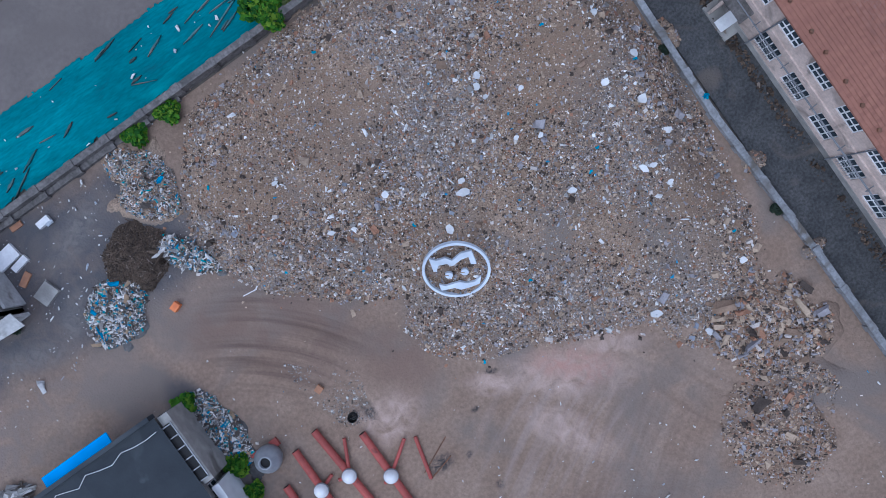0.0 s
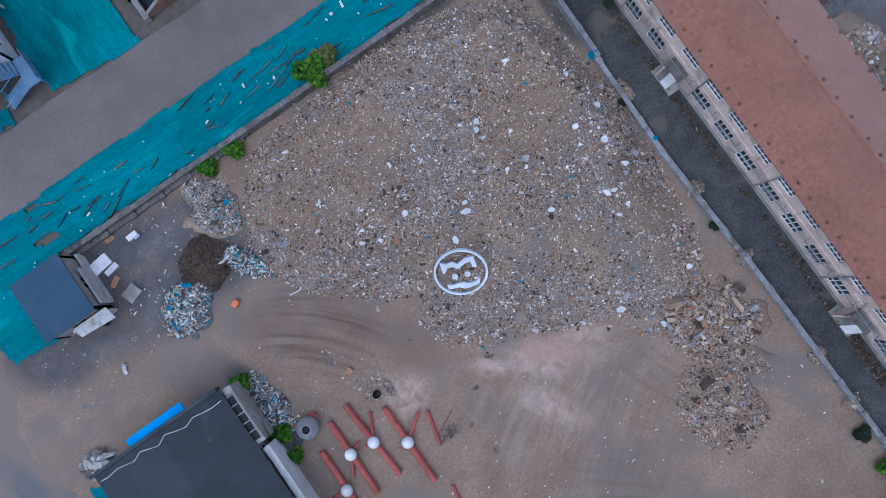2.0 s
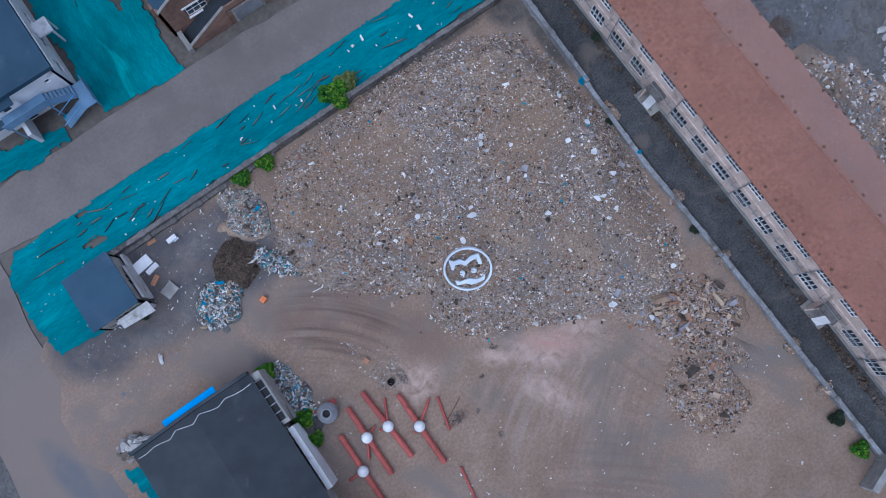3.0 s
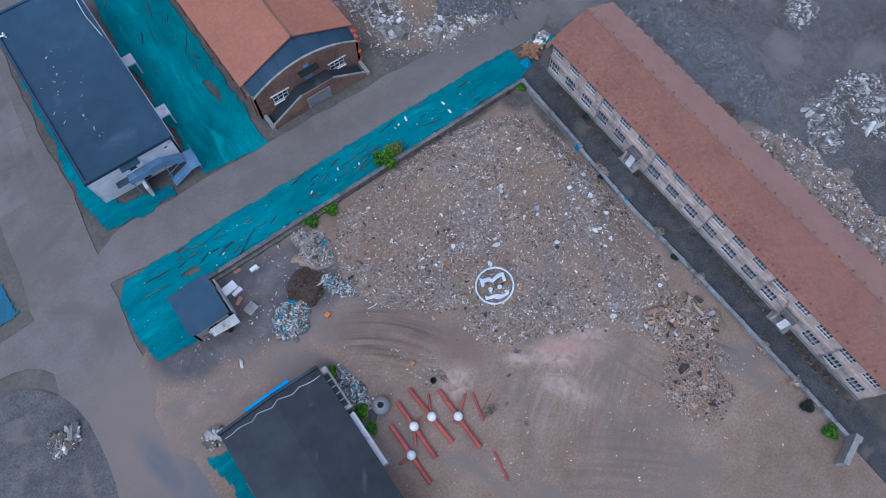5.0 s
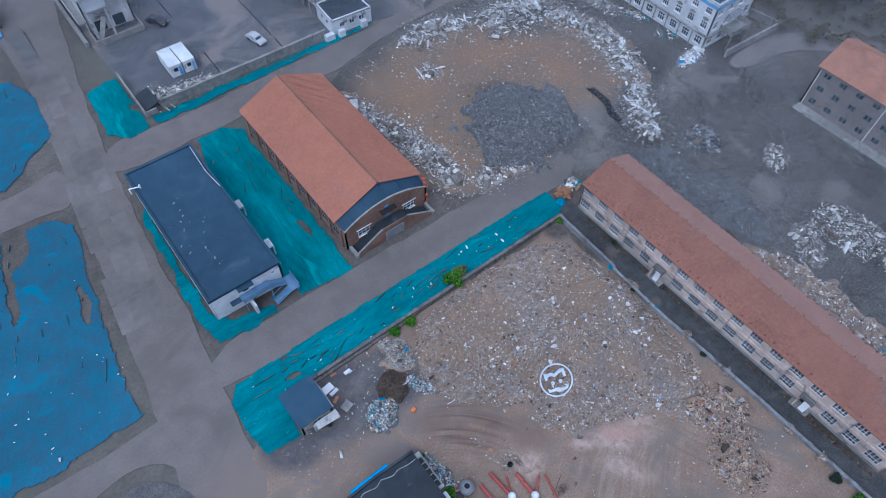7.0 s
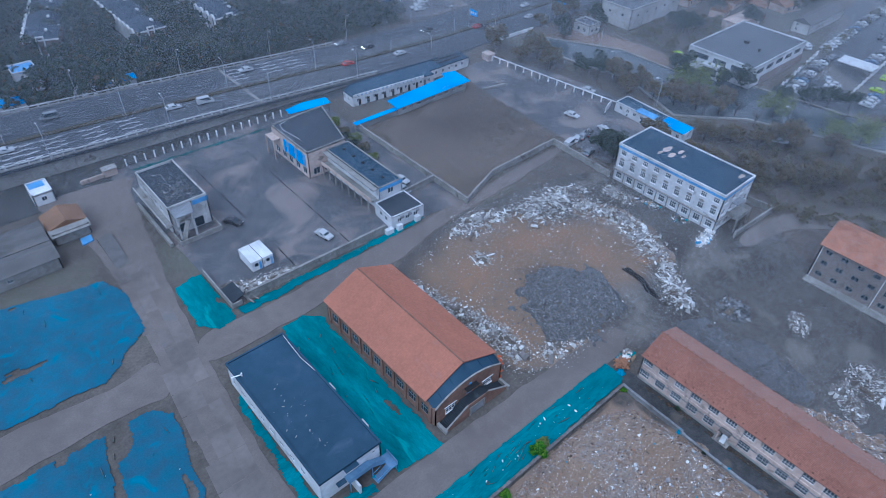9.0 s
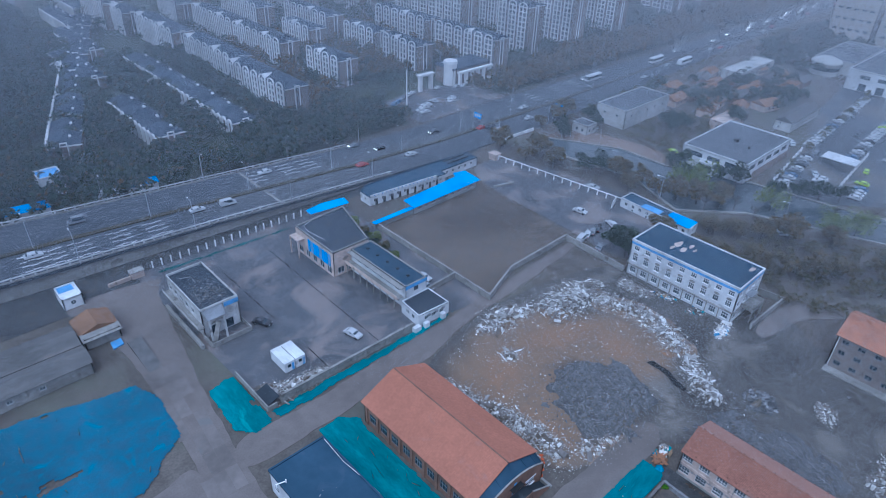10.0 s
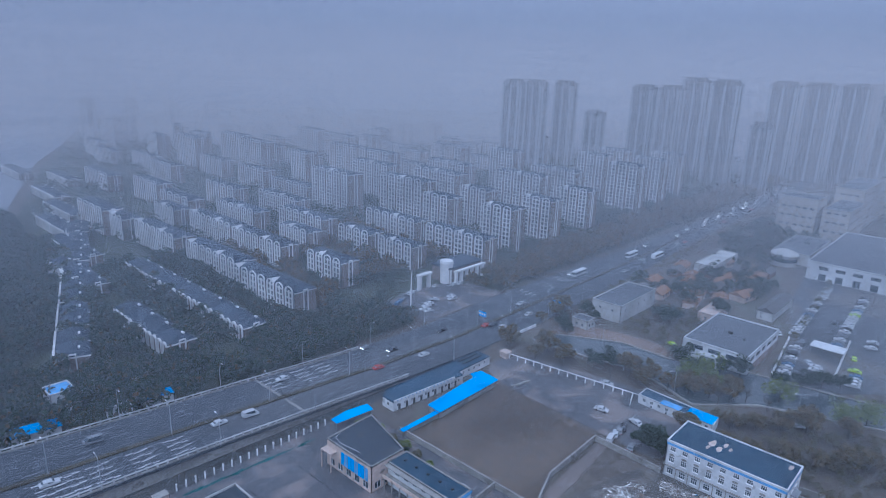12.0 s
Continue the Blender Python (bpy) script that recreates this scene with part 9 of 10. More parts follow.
# ---- cars ----
def car_meshes(length, width, height, van):
    """Body, glass and wheel meshes of a car that points along +x."""
    l, w = length / 2, width / 2
    if van:
        prof = [(-l, 0.35), (-l, 1.0), (-l + 0.1, height - 0.1), (-l + 0.3, height), (l - 1.3, height), (l - 0.55, 1.05), (l - 0.05, 0.9), (l, 0.4)]
        cab = [(-l + 0.35, 1.05, height - 0.18), (l - 1.35, 1.05, height - 0.18)]
    else:
        prof = [(-l, 0.4), (-l, 0.85), (-l + 0.55, 0.98), (-l + 1.15, height - 0.03), (-l + 1.6, height), (l - 1.95, height), (l - 1.2, 0.98), (l - 0.15, 0.8), (l, 0.45)]
        cab = []
    n = len(prof)
    body = Geo()
    ring = [(x, (w if z < 1.02 else w * 0.84), z) for x, z in prof]
    v = [(x, -y, z) for x, y, z in ring] + [(x, y, z) for x, y, z in ring]
    body.add(v, [tuple(range(n)), tuple(range(2 * n - 1, n - 1, -1))] + [(i, n + i, n + (i + 1) % n, (i + 1) % n) for i in range(n)])
    glass = Geo()
    e, zt = 0.015, height - 0.12
    if van:
        a, b = -l + 0.45, l - 1.25
    else:
        a, b = -l + 1.0, l - 1.55
    for s in (-1, 1):
        glass.add([(a - 0.1, s * (w * 0.93 + e), 1.02), (b + 0.2, s * (w * 0.93 + e), 1.02), (b - 0.25, s * (w * 0.845 + e), zt), (a + 0.2, s * (w * 0.845 + e), zt)], [(0, 1, 2, 3) if s < 0 else (3, 2, 1, 0)])
    f0, f1 = (prof[-3], prof[-4]) if not van else (prof[-3], prof[-4])
    fx0, fz0, fx1, fz1 = f0[0], f0[1], f1[0], f1[1]
    glass.add([(fx0 - 0.03, -w * 0.78, fz0 + 0.06), (fx0 - 0.03, w * 0.78, fz0 + 0.06), (fx1 + 0.05, w * 0.74, fz1 - 0.05), (fx1 + 0.05, -w * 0.74, fz1 - 0.05)], [(0, 1, 2, 3)])
    if not van:
        glass.add([(-l + 0.58, -w * 0.76, 1.03), (-l + 0.58, w * 0.76, 1.03), (-l + 1.1, w * 0.72, height - 0.08), (-l + 1.1, -w * 0.72, height - 0.08)], [(3, 2, 1, 0)])
    wheel = Geo().tube((0, -0.1, 0), (0, 0.1, 0), 0.33, seg=10)
    return body, glass, wheel, l, w


CAR_PAINT = {"white": (0.52, 0.53, 0.55), "grey": (0.22, 0.23, 0.25), "black": (0.03, 0.03, 0.035), "red": (0.4, 0.05, 0.04), "blue": (0.07, 0.15, 0.27), "green": (0.42, 0.6, 0.05), "silver": (0.45, 0.47, 0.5)}
CAR_MATS = {k: mat("car_paint_" + k, c, tuple(v * 0.9 for v in c), 1.0, 0.25, 0.0, spec=0.5, big=0.0, coat=0.4) for k, c in CAR_PAINT.items()}
M["headlight"] = glow("headlight_on", (1.0, 0.95, 0.85), 6.0)
M["taillight"] = mat("red_lamp", (0.4, 0.02, 0.02), (0.35, 0.02, 0.02), 3, 0.3, 0.0)
CAR_KINDS = {}


def car(colour, van=False, lit=False, far=False):
    body, glass, wheel, l, w = car_meshes(4.9 if van else 4.6, 1.85, 2.0 if van else 1.48, van)
    c = thing("van" if van else "car", f"{colour} {'van' if van else 'car'} " + ("driving on the main road with its lamps lit" if lit else "standing on tarmac"), "van" if van else "car", "cars")
    part("body", body, CAR_MATS[colour], c)
    part("window_glass", glass, M["glass"], c)
    for x in (-l + 0.85, l - 0.85) if not far else ():
        for y in (-w + 0.08, w - 0.08):
            part("wheel", CAR_KINDS.setdefault("wheel", wheel.mesh("wheel", M["rubber"])), None, c, at=pose(x, y, 0.33))
    for y in (-w + 0.3, w - 0.3) if lit or not far else ():
        part("headlight", Geo().box(l - 0.06, l + 0.02, y - 0.17, y + 0.17, 0.6, 0.76), M["headlight"] if lit else M["whitetrim"], c)
        if far:
            continue
        part("tail_lamp", Geo().box(-l - 0.02, -l + 0.06, y - 0.17, y + 0.17, 0.65, 0.82), M["taillight"], c)
    return c


def put_car(colour, x, y, z=0.0, turn=0.0, van=False, lit=False, tilt=0.0):
    key = (colour, van, lit, math.hypot(x, y) > 150)
    m = pose(x, y, z, 0, tilt, turn)
    if key not in CAR_KINDS:
        CAR_KINDS[key] = car(*key)
        CAR_KINDS[key].matrix_basis = m
    else:
        copy_thing(CAR_KINDS[key], m)


def road_car(colour, x, s, turn=0, van=False, lit=False):
    p = road_at(x, s)
    a = math.degrees(math.atan2(road_at(x + 3, s).y - road_at(x - 3, s).y, 6))
    tilt = -math.degrees(math.atan2(road_at(x + 2, s).z - road_at(x - 2, s).z, 4))
    put_car(colour, p.x, p.y, p.z + 0.02, turn + a, van, lit, tilt if turn == 0 else -tilt)


put_car("white", 2.8, 90, 0.03, -78), put_car("black", -11.0, 107.5, 0.03, -60), put_car("white", 30.6, 96.5, 0.03, -80), put_car("silver", 28.2, 93.0, 0.03, -80)
put_car("white", 92.6, 91.4, 0.03, -80), put_car("white", 79.2, 80.8, 0.03, 12, True), put_car("silver", 82.8, 81.2, 0.03, 20), put_car("grey", 85.4, 81.2, 0.03, 20), put_car("black", 88.0, 81.3, 0.03, 22), put_car("white", 93.4, 79.9, 0.03, 70), put_car("grey", 79.8, 74.4, 0.03, 10)
put_car("white", 128.5, 43, 0.03, -60), put_car("white", 109.8, 99, 0.03, -80)
for c, x, s, t, v, l in (("white", -44, 0.3, 0, False, False), ("grey", -30, 0.72, 180, True, False), ("white", -1, 0.33, 0, False, False), ("white", 8, 0.3, 0, True, False), ("white", 28, 0.8, 180, False, False), ("red", 58, 0.38, 0, False, False), ("white", 78, 0.3, 0, False, False), ("black", 72, 0.66, 180, False, True), ("grey", 66, 0.93, 180, False, True),
                         ("black", 100, 0.7, 180, False, True), ("white", 122, 0.22, 0, False, False), ("red", 118, 0.4, 0, False, False), ("black", 121, 0.36, 0, False, False), ("white", 142, 0.25, 0, False, False), ("white", 150, 0.55, 180, False, False), ("white", 205, 0.8, 180, False, True), ("white", 232, 0.2, 0, False, False), ("silver", 260, 0.3, 0, False, False),
                         ("white", 290, 0.75, 180, True, True), ("white", 310, 0.25, 0, False, False), ("red", 318, 0.15, 0, False, False), ("white", 330, 0.6, 180, False, True), ("white", 352, 0.7, 180, False, True), ("white", -62, 0.7, 180, False, False), ("silver", -70, 0.2, 0, False, False)):
    road_car(c, x, s, t, v, l)
r = np.random.default_rng(5)
for k in range(34):
    road_car(["white", "silver", "black", "white", "grey"][k % 5], 372 + 7.2 * k + float(r.uniform(0, 4)), 0.55 + 0.1 * (k % 4), 180, False, True)
for k in range(16):
    road_car(["white", "red", "grey", "silver"][k % 4], 380 + 15 * k + float(r.uniform(0, 6)), 0.12 + 0.08 * (k % 4), 0)
# plaza before the gate
for x, y, t, c in ((112, 190, 160, "white"), (115.5, 192, 160, "white"), (118.5, 193.5, 150, "white"), (124, 195.5, 120, "silver"), (131, 190.5, 175, "white"), (133, 193, 175, "white"), (114, 205, 20, "grey"), (117, 207, 20, "black"), (120.5, 208, 20, "white"), (123.5, 209, 20, "white"), (138, 207.5, 10, "white"), (146, 203, 10, "silver"), (150, 202, 10, "white"), (112, 187.4, 170, "white"), (108, 203, 30, "blue"), (111, 204, 30, "blue")):
    put_car(c, x, y, 0.12, t)
patch("ground_plaza", [(104, 180), (156, 180.5), (156, 206), (128, 213), (104, 208)], 0.09, M["courtyard"], "wet paved plaza before the estate gate", amp=0)
# car park rows
spots = []
for k in range(5):
    spots += [(163.5 + 7.5 * k, 57.0 + 0.9 * k, 100), (166.3 + 7.5 * k, 57.3 + 0.9 * k, 100)]
for k in range(20):
    spots.append((208 + 4.2 * k, 65 + 0.25 * k, 98))
for k in range(22):
    spots.append((205 + 3.7 * k, 49 + 0.18 * k, 98))
spots += [(169, 46.5, 20), (176.5, 49.5, 100), (179.5, 49.8, 100), (182, 53, 30), (172.5, 36.5, 98), (175.4, 36.8, 98), (178.3, 37.0, 98), (181.4, 37.2, 98), (186.5, 38.5, 98), (199, 41, 10), (236, 56, 5), (202, 60, 0), (216, 38.5, 98), (219.5, 38.7, 98), (223, 39, 98), (158.8, 97, 60), (203, 70.5, 60), (205.5, 71.5, 60), (226, 31, 98), (230, 31.2, 98)]
for k, (x, y, a) in enumerate(spots):
    put_car("green" if k in (43, 60, 61, 67, 70) else ["white", "white", "silver", "white", "grey", "white", "black", "blue"][(k * 5 + k // 7) % 8], x, y, 0.04, a)
charger = Geo().box(-0.35, 0.35, -0.3, 0.3, 0, 1.7).mesh("charger", M["whitetrim"])
for k in range(11):
    tagged(part("charging_post", charger, None, at=pose(161.0 + 3.9 * k, 60.0 + 0.5 * k, 0.02)), "white charging post beside the car park", "charging post", "charging posts")
for k in range(12):
    tagged(part("charging_post", charger, None, at=pose(172.0 + 3.9 * k, 42.5 + 0.3 * k, 0.02)), "white charging post beside the car park", "charging post", "charging posts")
canopy2 = thing("car_park_canopy", "white canopy in the car park", "canopy")
part("roof", Geo().box(194, 201, 44.0, 56, 2.8, 3.1), M["white"], canopy2)
for x, y in ((194.5, 44.5), (200.5, 44.5), (194.5, 55.5), (200.5, 55.5)):
    part("post", Geo().box(x - 0.1, x + 0.1, y - 0.1, y + 0.1, 0, 2.8), M["greymetal"], canopy2)
def bus(x, s, turn):
    b = thing("bus", "white city bus with dark windows on the main road", "bus", "buses")
    p = road_at(x, s)
    b.matrix_basis = pose(p.x, p.y, p.z + 0.02, 0, 0, turn)
    part("body", Geo().box(-5.5, 5.5, -1.25, 1.25, 0.4, 3.0), M["white"], b)
    part("window_band", Geo().box(-5.2, 5.3, -1.28, -1.255, 1.5, 2.5).box(-5.2, 5.3, 1.255, 1.28, 1.5, 2.5).box(5.505, 5.53, -1.1, 1.1, 1.3, 2.6), M["glass"], b)
    for xx in (-3.6, 3.4):
        for yy in (-1.05, 1.05):
            part("wheel", Geo().tube((xx, yy - 0.15, 0.5), (xx, yy + 0.15, 0.5), 0.5, seg=10), M["rubber"], b)
bus(208, 0.7, 180), bus(262, 0.6, 180), bus(272, 0.15, 0)

# ---- street lamps, signs, mast ----
def lamp(x, y, z, h=9.0, arm=1.6, turn=0.0):
    l = thing("street_lamp", "grey street lamp with a bent arm", "street lamp", "street lamps", pose(x, y, z, 0, 0, turn))
    if "lamp" not in CAR_KINDS:
        CAR_KINDS["lamp"] = (Geo().tube((0, 0, 0), (0, 0, h), 0.1, 0.06, 7).mesh("pole", M["steel"]), Geo().tube((0, 0, h), (arm, 0, h + 0.5), 0.05, 0.04, 6).mesh("arm", M["steel"]), Geo().box(arm - 0.1, arm + 0.7, -0.15, 0.15, h + 0.42, h + 0.56).mesh("head", M["whitetrim"]))
    for nm, me in zip(("pole", "arm", "head"), CAR_KINDS["lamp"]):
        part(nm, me, None, l)


for k in range(15):
    p = road_at(-80 + 30 * k, 1.0)
    lamp(p.x, p.y + 0.3, p.z, turn=-90)
    q = road_at(-66 + 30 * k, 0.0)
    lamp(q.x, q.y - 0.3, q.z if k < 5 else 0.1, turn=90)
    m_ = road_at(-73 + 30 * k, 0.445)
    if k < 12:
        lamp(m_.x, m_.y, m_.z + 0.3, turn=90)
for x, y in ((133.0, 44.5), (124, 100), (119, 79), (140, 14), (137, 116)):
    lamp(x, y, 0, turn=140)
for x, s, w in ((116, 0.5, 4.6), (150, 0.06, 4.6)):
    p = road_at(x, s)
    sg = thing("road_sign", "blue road sign with plain white bars on a grey post", "road sign", "road signs", pose(p.x, p.y, p.z))
    part("post", Geo().tube((0, 0, 0), (0, 0, 6.6), 0.12, seg=8).tube((0, 0, 6.2), (0, -2.2, 6.2), 0.08, seg=6), M["steel"], sg)
    part("panel", Geo().box(-0.06, 0.06, -4.4, -0.6, 4.9, 7.1), M["bluesheet"], sg, "blue sign panel")
    for k in range(3):
        part("sign_bar", Geo().box(-0.075, -0.062, -4.0 + 1.2 * k, -3.2 + 1.2 * k, 5.6, 6.4), M["whitetrim"], sg)
mast = thing("mast", "tall white mast on the plaza", "mast", at=pose(106.5, 193, 0.1))
part("pole", Geo().tube((0, 0, 0), (0, 0, 18), 0.35, 0.22, 10), M["whitetrim"], mast)
part("base", Geo().lathe([(1.2, 0), (1.1, 0.4), (0.4, 0.6)], 12), M["concrete"], mast)

# ---- estate gate ----
gate = thing("estate_gate", "pale estate gatehouse with columns and an arched hall", "gatehouse")
M["beige"] = mat("beige_render", (0.25, 0.205, 0.18), (0.2, 0.165, 0.148), 0.5, 0.9, 0.1, 5.0, object_random=0.12)
M["estate_white"] = mat("estate_white_frame", (0.74, 0.73, 0.73), (0.66, 0.655, 0.66), 0.5, 0.8, 0.05)
M["estate_glass"] = mat("estate_window_glass", (0.05, 0.06, 0.075), (0.075, 0.085, 0.1), 0.3, 0.5, 0.0, spec=0.6)
M["estate_roof"] = mat("estate_slate_roof", (0.04, 0.055, 0.078), (0.055, 0.07, 0.095), 0.4, 0.9, 0.1, 4.0, object_random=0.15)
part("hall", Geo().box(146, 170, 206, 218, 0, 7.5), M["beige"], gate)
part("hall_roof", Geo().box(145.4, 170.6, 205.4, 218.6, 7.5, 8.2), M["estate_roof"], gate)
part("tower", Geo().lathe([(3.2, 0), (3.2, 10), (3.6, 10.2), (3.2, 11.5), (0, 12)], 12, (147, 209, 0)), M["estate_white"], gate)
for k in range(6):
    part("column", Geo().box(148 + 4 * k, 149.3 + 4 * k, 203.2, 204.5, 0, 6.0), M["estate_white"], gate)
part("beam", Geo().box(147.5, 170.5, 203, 204.7, 6.0, 6.9), M["estate_white"], gate)
for x in (128, 134.5):
    part("gate_pier", Geo().box(x, x + 1.6, 209, 210.6, 0, 7), M["estate_white"], gate)
part("gate_beam", Geo().box(127.5, 136.6, 208.6, 211, 7, 7.8), M["estate_white"], gate)

# ---- apartment blocks ----
def apartment(length, depth, storeys, bays, label, far=False):
    """A block along +y with its framed front facing -x; each bay has a white grid with an arched head."""
    h = storeys * 2.55
    a = thing("apartment_block", label, "apartment block", "apartment blocks")
    part("body", Geo().box(0, depth, 0, length, 0, h), M["beige"], a, "beige rendered walls")
    zr = h + 2.0
    part("roof", Geo().add([(-0.5, -0.5, h), (depth + 0.5, -0.5, h), (depth + 0.5, length + 0.5, h), (-0.5, length + 0.5, h), (depth / 2, 2.5, zr), (depth / 2, length - 2.5, zr)], [(0, 1, 4), (1, 2, 5, 4), (2, 3, 5), (3, 0, 4, 5), (0, 3, 2, 1)]), M["estate_roof"], a, "slate-grey hipped roof")
    pitch = length / bays
    w = pitch * 0.7
    frame, glass = Geo(), Geo().box(-0.35, -0.02, -w / 2, w / 2, 1.0, h).mesh("window_strip", M["estate_glass"])
    for y in (-w / 2, 0, w / 2):
        frame.box(-0.8, -0.36, y - 0.27, y + 0.27, 0.6, h + 0.5)
    for k in range(1, storeys + 1):
        frame.box(-0.7, -0.36, -w / 2, w / 2, k * 2.55 - 0.55, k * 2.55)
    for i in range(8):
        t0, t1 = math.pi * i / 8, math.pi * (i + 1) / 8
        frame.beam((-0.5, -w / 2 * math.cos(t0), h + 0.2 + 1.7 * math.sin(t0)), (-0.5, -w / 2 * math.cos(t1), h + 0.2 + 1.7 * math.sin(t1)), 0.5, 0.42)
    frame = frame.mesh("bay_frame", M["estate_white"])
    dark_row = Geo()
    for k in range(storeys):
        dark_row.box(-0.08, -0.01, -0.6, 0.6, k * 2.55 + 0.9, k * 2.55 + 2.1)
    dark_row = dark_row.mesh("window_column", M["estate_glass"])
    for b in range(bays):
        y = pitch * (b + 0.5)
        f = part("bay", frame, None, a, "white bay frame with an arched head", at=pose(0, y, 0))
        if not far or b % 2 == 0:
            part("window_strip", glass, None, f)
        if far:
            continue
        tagged(part("window_column", dark_row, None, a, at=pose(0, pitch * b + 0.02 + pitch * 0.06, 0)), kind="stuff")
        if b % 2 == 0:
            part("dormer", Geo().add([(0.2, y - 1.4, h), (0.2, y + 1.4, h), (0.2, y, h + 2.2), (depth / 2, y, h + 1.8), (depth / 2, y - 1.4, h), (depth / 2, y + 1.4, h)], [(0, 2, 1), (0, 4, 3, 2), (2, 3, 5, 1)]), M["estate_white"] if b % 4 else M["estate_roof"], a)
    # the end wall: one framed bay and small windows
    part("end_bay", Geo().box(depth * 0.5 - 1.2, depth * 0.5 - 0.9, -0.5, 0, 0.5, h + 0.6).box(depth * 0.5 + 0.9, depth * 0.5 + 1.2, -0.5, 0, 0.5, h + 0.6).box(depth * 0.5 - 0.9, depth * 0.5 + 0.9, -0.45, 0, h - 0.2, h + 0.6), M["estate_white"], a)
    g = Geo()
    for k in range(storeys):
        g.box(depth * 0.5 - 0.8, depth * 0.5 + 0.8, -0.06, -0.01, k * 2.55 + 0.8, k * 2.55 + 2.2)
    tagged(part("window_column", g, M["estate_glass"], a), kind="stuff")
    part("parapet", Geo().box(-0.3, depth + 0.3, -0.35, -0.05, h - 0.5, h + 0.1), M["estate_white"], a)
    return a


ap5 = apartment(27, 10.5, 5, 4, "beige five-storey block with white framed bays")
ap5l = apartment(48, 10.5, 5, 7, "long beige five-storey block with white framed bays")
ap6 = apartment(44, 11, 6, 6, "long beige six-storey block with white framed bays")
ap11 = apartment(22, 13, 10, 3, "tall beige block with white framed bays")
ap11l = apartment(42, 13, 11, 5, "long tall beige block with white framed bays")
ap14 = apartment(26, 14, 14, 3, "tall beige tower block with white framed bays")
far_kinds = [apartment(48, 10.5, 5, 5, "long beige block fading in mist", True), apartment(40, 11, 6, 4, "long beige block fading in mist", True), apartment(22, 13, 10, 3, "tall beige block fading in mist", True), apartment(40, 13, 11, 4, "long tall beige block fading in mist", True)]
plan = {
    id(ap5l): (ap5l, [(63.2, 217), (66, 268), (97, 277), (64, 325), (98, 328)]),
    id(ap5): (ap5, [(102.3, 235.5), (146.5, 232.5), (146, 266), (60, 380), (92, 384), (122, 290)]),
    id(ap6): (ap6, [(179, 211), (140, 300), (178, 262), (120, 340), (158, 352)]),
    id(ap11): (ap11, [(212, 218), (250, 217), (297, 219), (206, 262), (243, 262)]),
    id(ap11l): (ap11l, [(222, 300), (262, 306), (305, 262), (200, 350), (345, 258), (248, 362), (300, 330)]),
    id(ap14): (ap14, [(366, 218), (412, 221), (456, 226), (395, 262), (440, 268), (350, 320)]),
}
plan.update({id(a): (a, []) for a in far_kinds})
r = np.random.default_rng(12)
for k in range(11):
    for j in range(8):
        x, y = 60 + 46 * k + 9 * (j % 2), 402 + 60 * j + float(r.uniform(-8, 8))
        if x < 60 + 0.33 * (y - 400) or (k + 2 * j) % 9 == 4:
            continue
        key = far_kinds[int(r.integers(0, 4)) if x > 170 else int(r.integers(0, 2))]
        plan[id(key)][1].append((x + float(r.uniform(-6, 6)), y))
for src, spots_ in plan.values():
    src.matrix_basis = pose(*spots_[0], 0)
    for x, y in spots_[1:]:
        copy_thing(src, pose(x, y, 0))


def villa(length, label):
    """A row of low houses along +y with slate roofs, white eaves and arched dormers."""
    v = thing("villa_row", label, "house row", "house rows")
    part("body", Geo().box(0, 9.5, 0, length, 0, 5.4), M["beige"], v)
    n = max(1, round(length / 13))
    for k in range(n):
        y0, y1 = length * k / n, length * (k + 1) / n
        part("roof", Geo().add([(-0.7, y0 - 0.2, 5.3), (10.2, y0 - 0.2, 5.3), (10.2, y1 - 0.6, 5.3), (-0.7, y1 - 0.6, 5.3), (4.75, y0 + 2.6, 7.6), (4.75, y1 - 3, 7.6)], [(0, 1, 4), (1, 2, 5, 4), (2, 3, 5), (3, 0, 4, 5), (0, 3, 2, 1)]), M["estate_roof"], v, "slate-grey hipped roof")
        part("eave", Geo().box(-0.9, 10.4, y0 - 0.4, y0 - 0.2, 5.0, 5.5).box(-0.9, -0.7, y0 - 0.2, y1 - 0.6, 5.0, 5.4), M["estate_white"], v, "white eave")
        for j in range(3):
            y = y0 + (y1 - y0) * (j + 0.5) / 3
            g = Geo()
            for i in range(6):
                t0, t1 = math.pi * i / 6, math.pi * (i + 1) / 6
                g.beam((-0.9, y - 1.4 * math.cos(t0), 5.0 + 1.3 * math.sin(t0)), (-0.9, y - 1.4 * math.cos(t1), 5.0 + 1.3 * math.sin(t1)), 0.7, 0.3)
            g.box(-1.2, -0.6, y - 1.5, y - 1.2, 0, 5.0).box(-1.2, -0.6, y + 1.2, y + 1.5, 0, 5.0)
            part("arched_bay", g, M["estate_white"], v, "white arched bay")
            part("window", Geo().box(-0.06, -0.01, y - 1.0, y + 1.0, 1.0, 4.6), M["estate_glass"], v)
        part("roof_tank", Geo().box(6.5, 7.3, y0 + 3, y0 + 4.6, 7.0, 7.5), M["whitetrim"], v, "white roof tank")
    part("end_arch", Geo().box(3.4, 3.8, -0.5, 0, 0, 6.2).box(5.6, 6.0, -0.5, 0, 0, 6.2).box(3.4, 6.0, -0.5, 0, 6.2, 6.6), M["estate_white"], v)
    return v


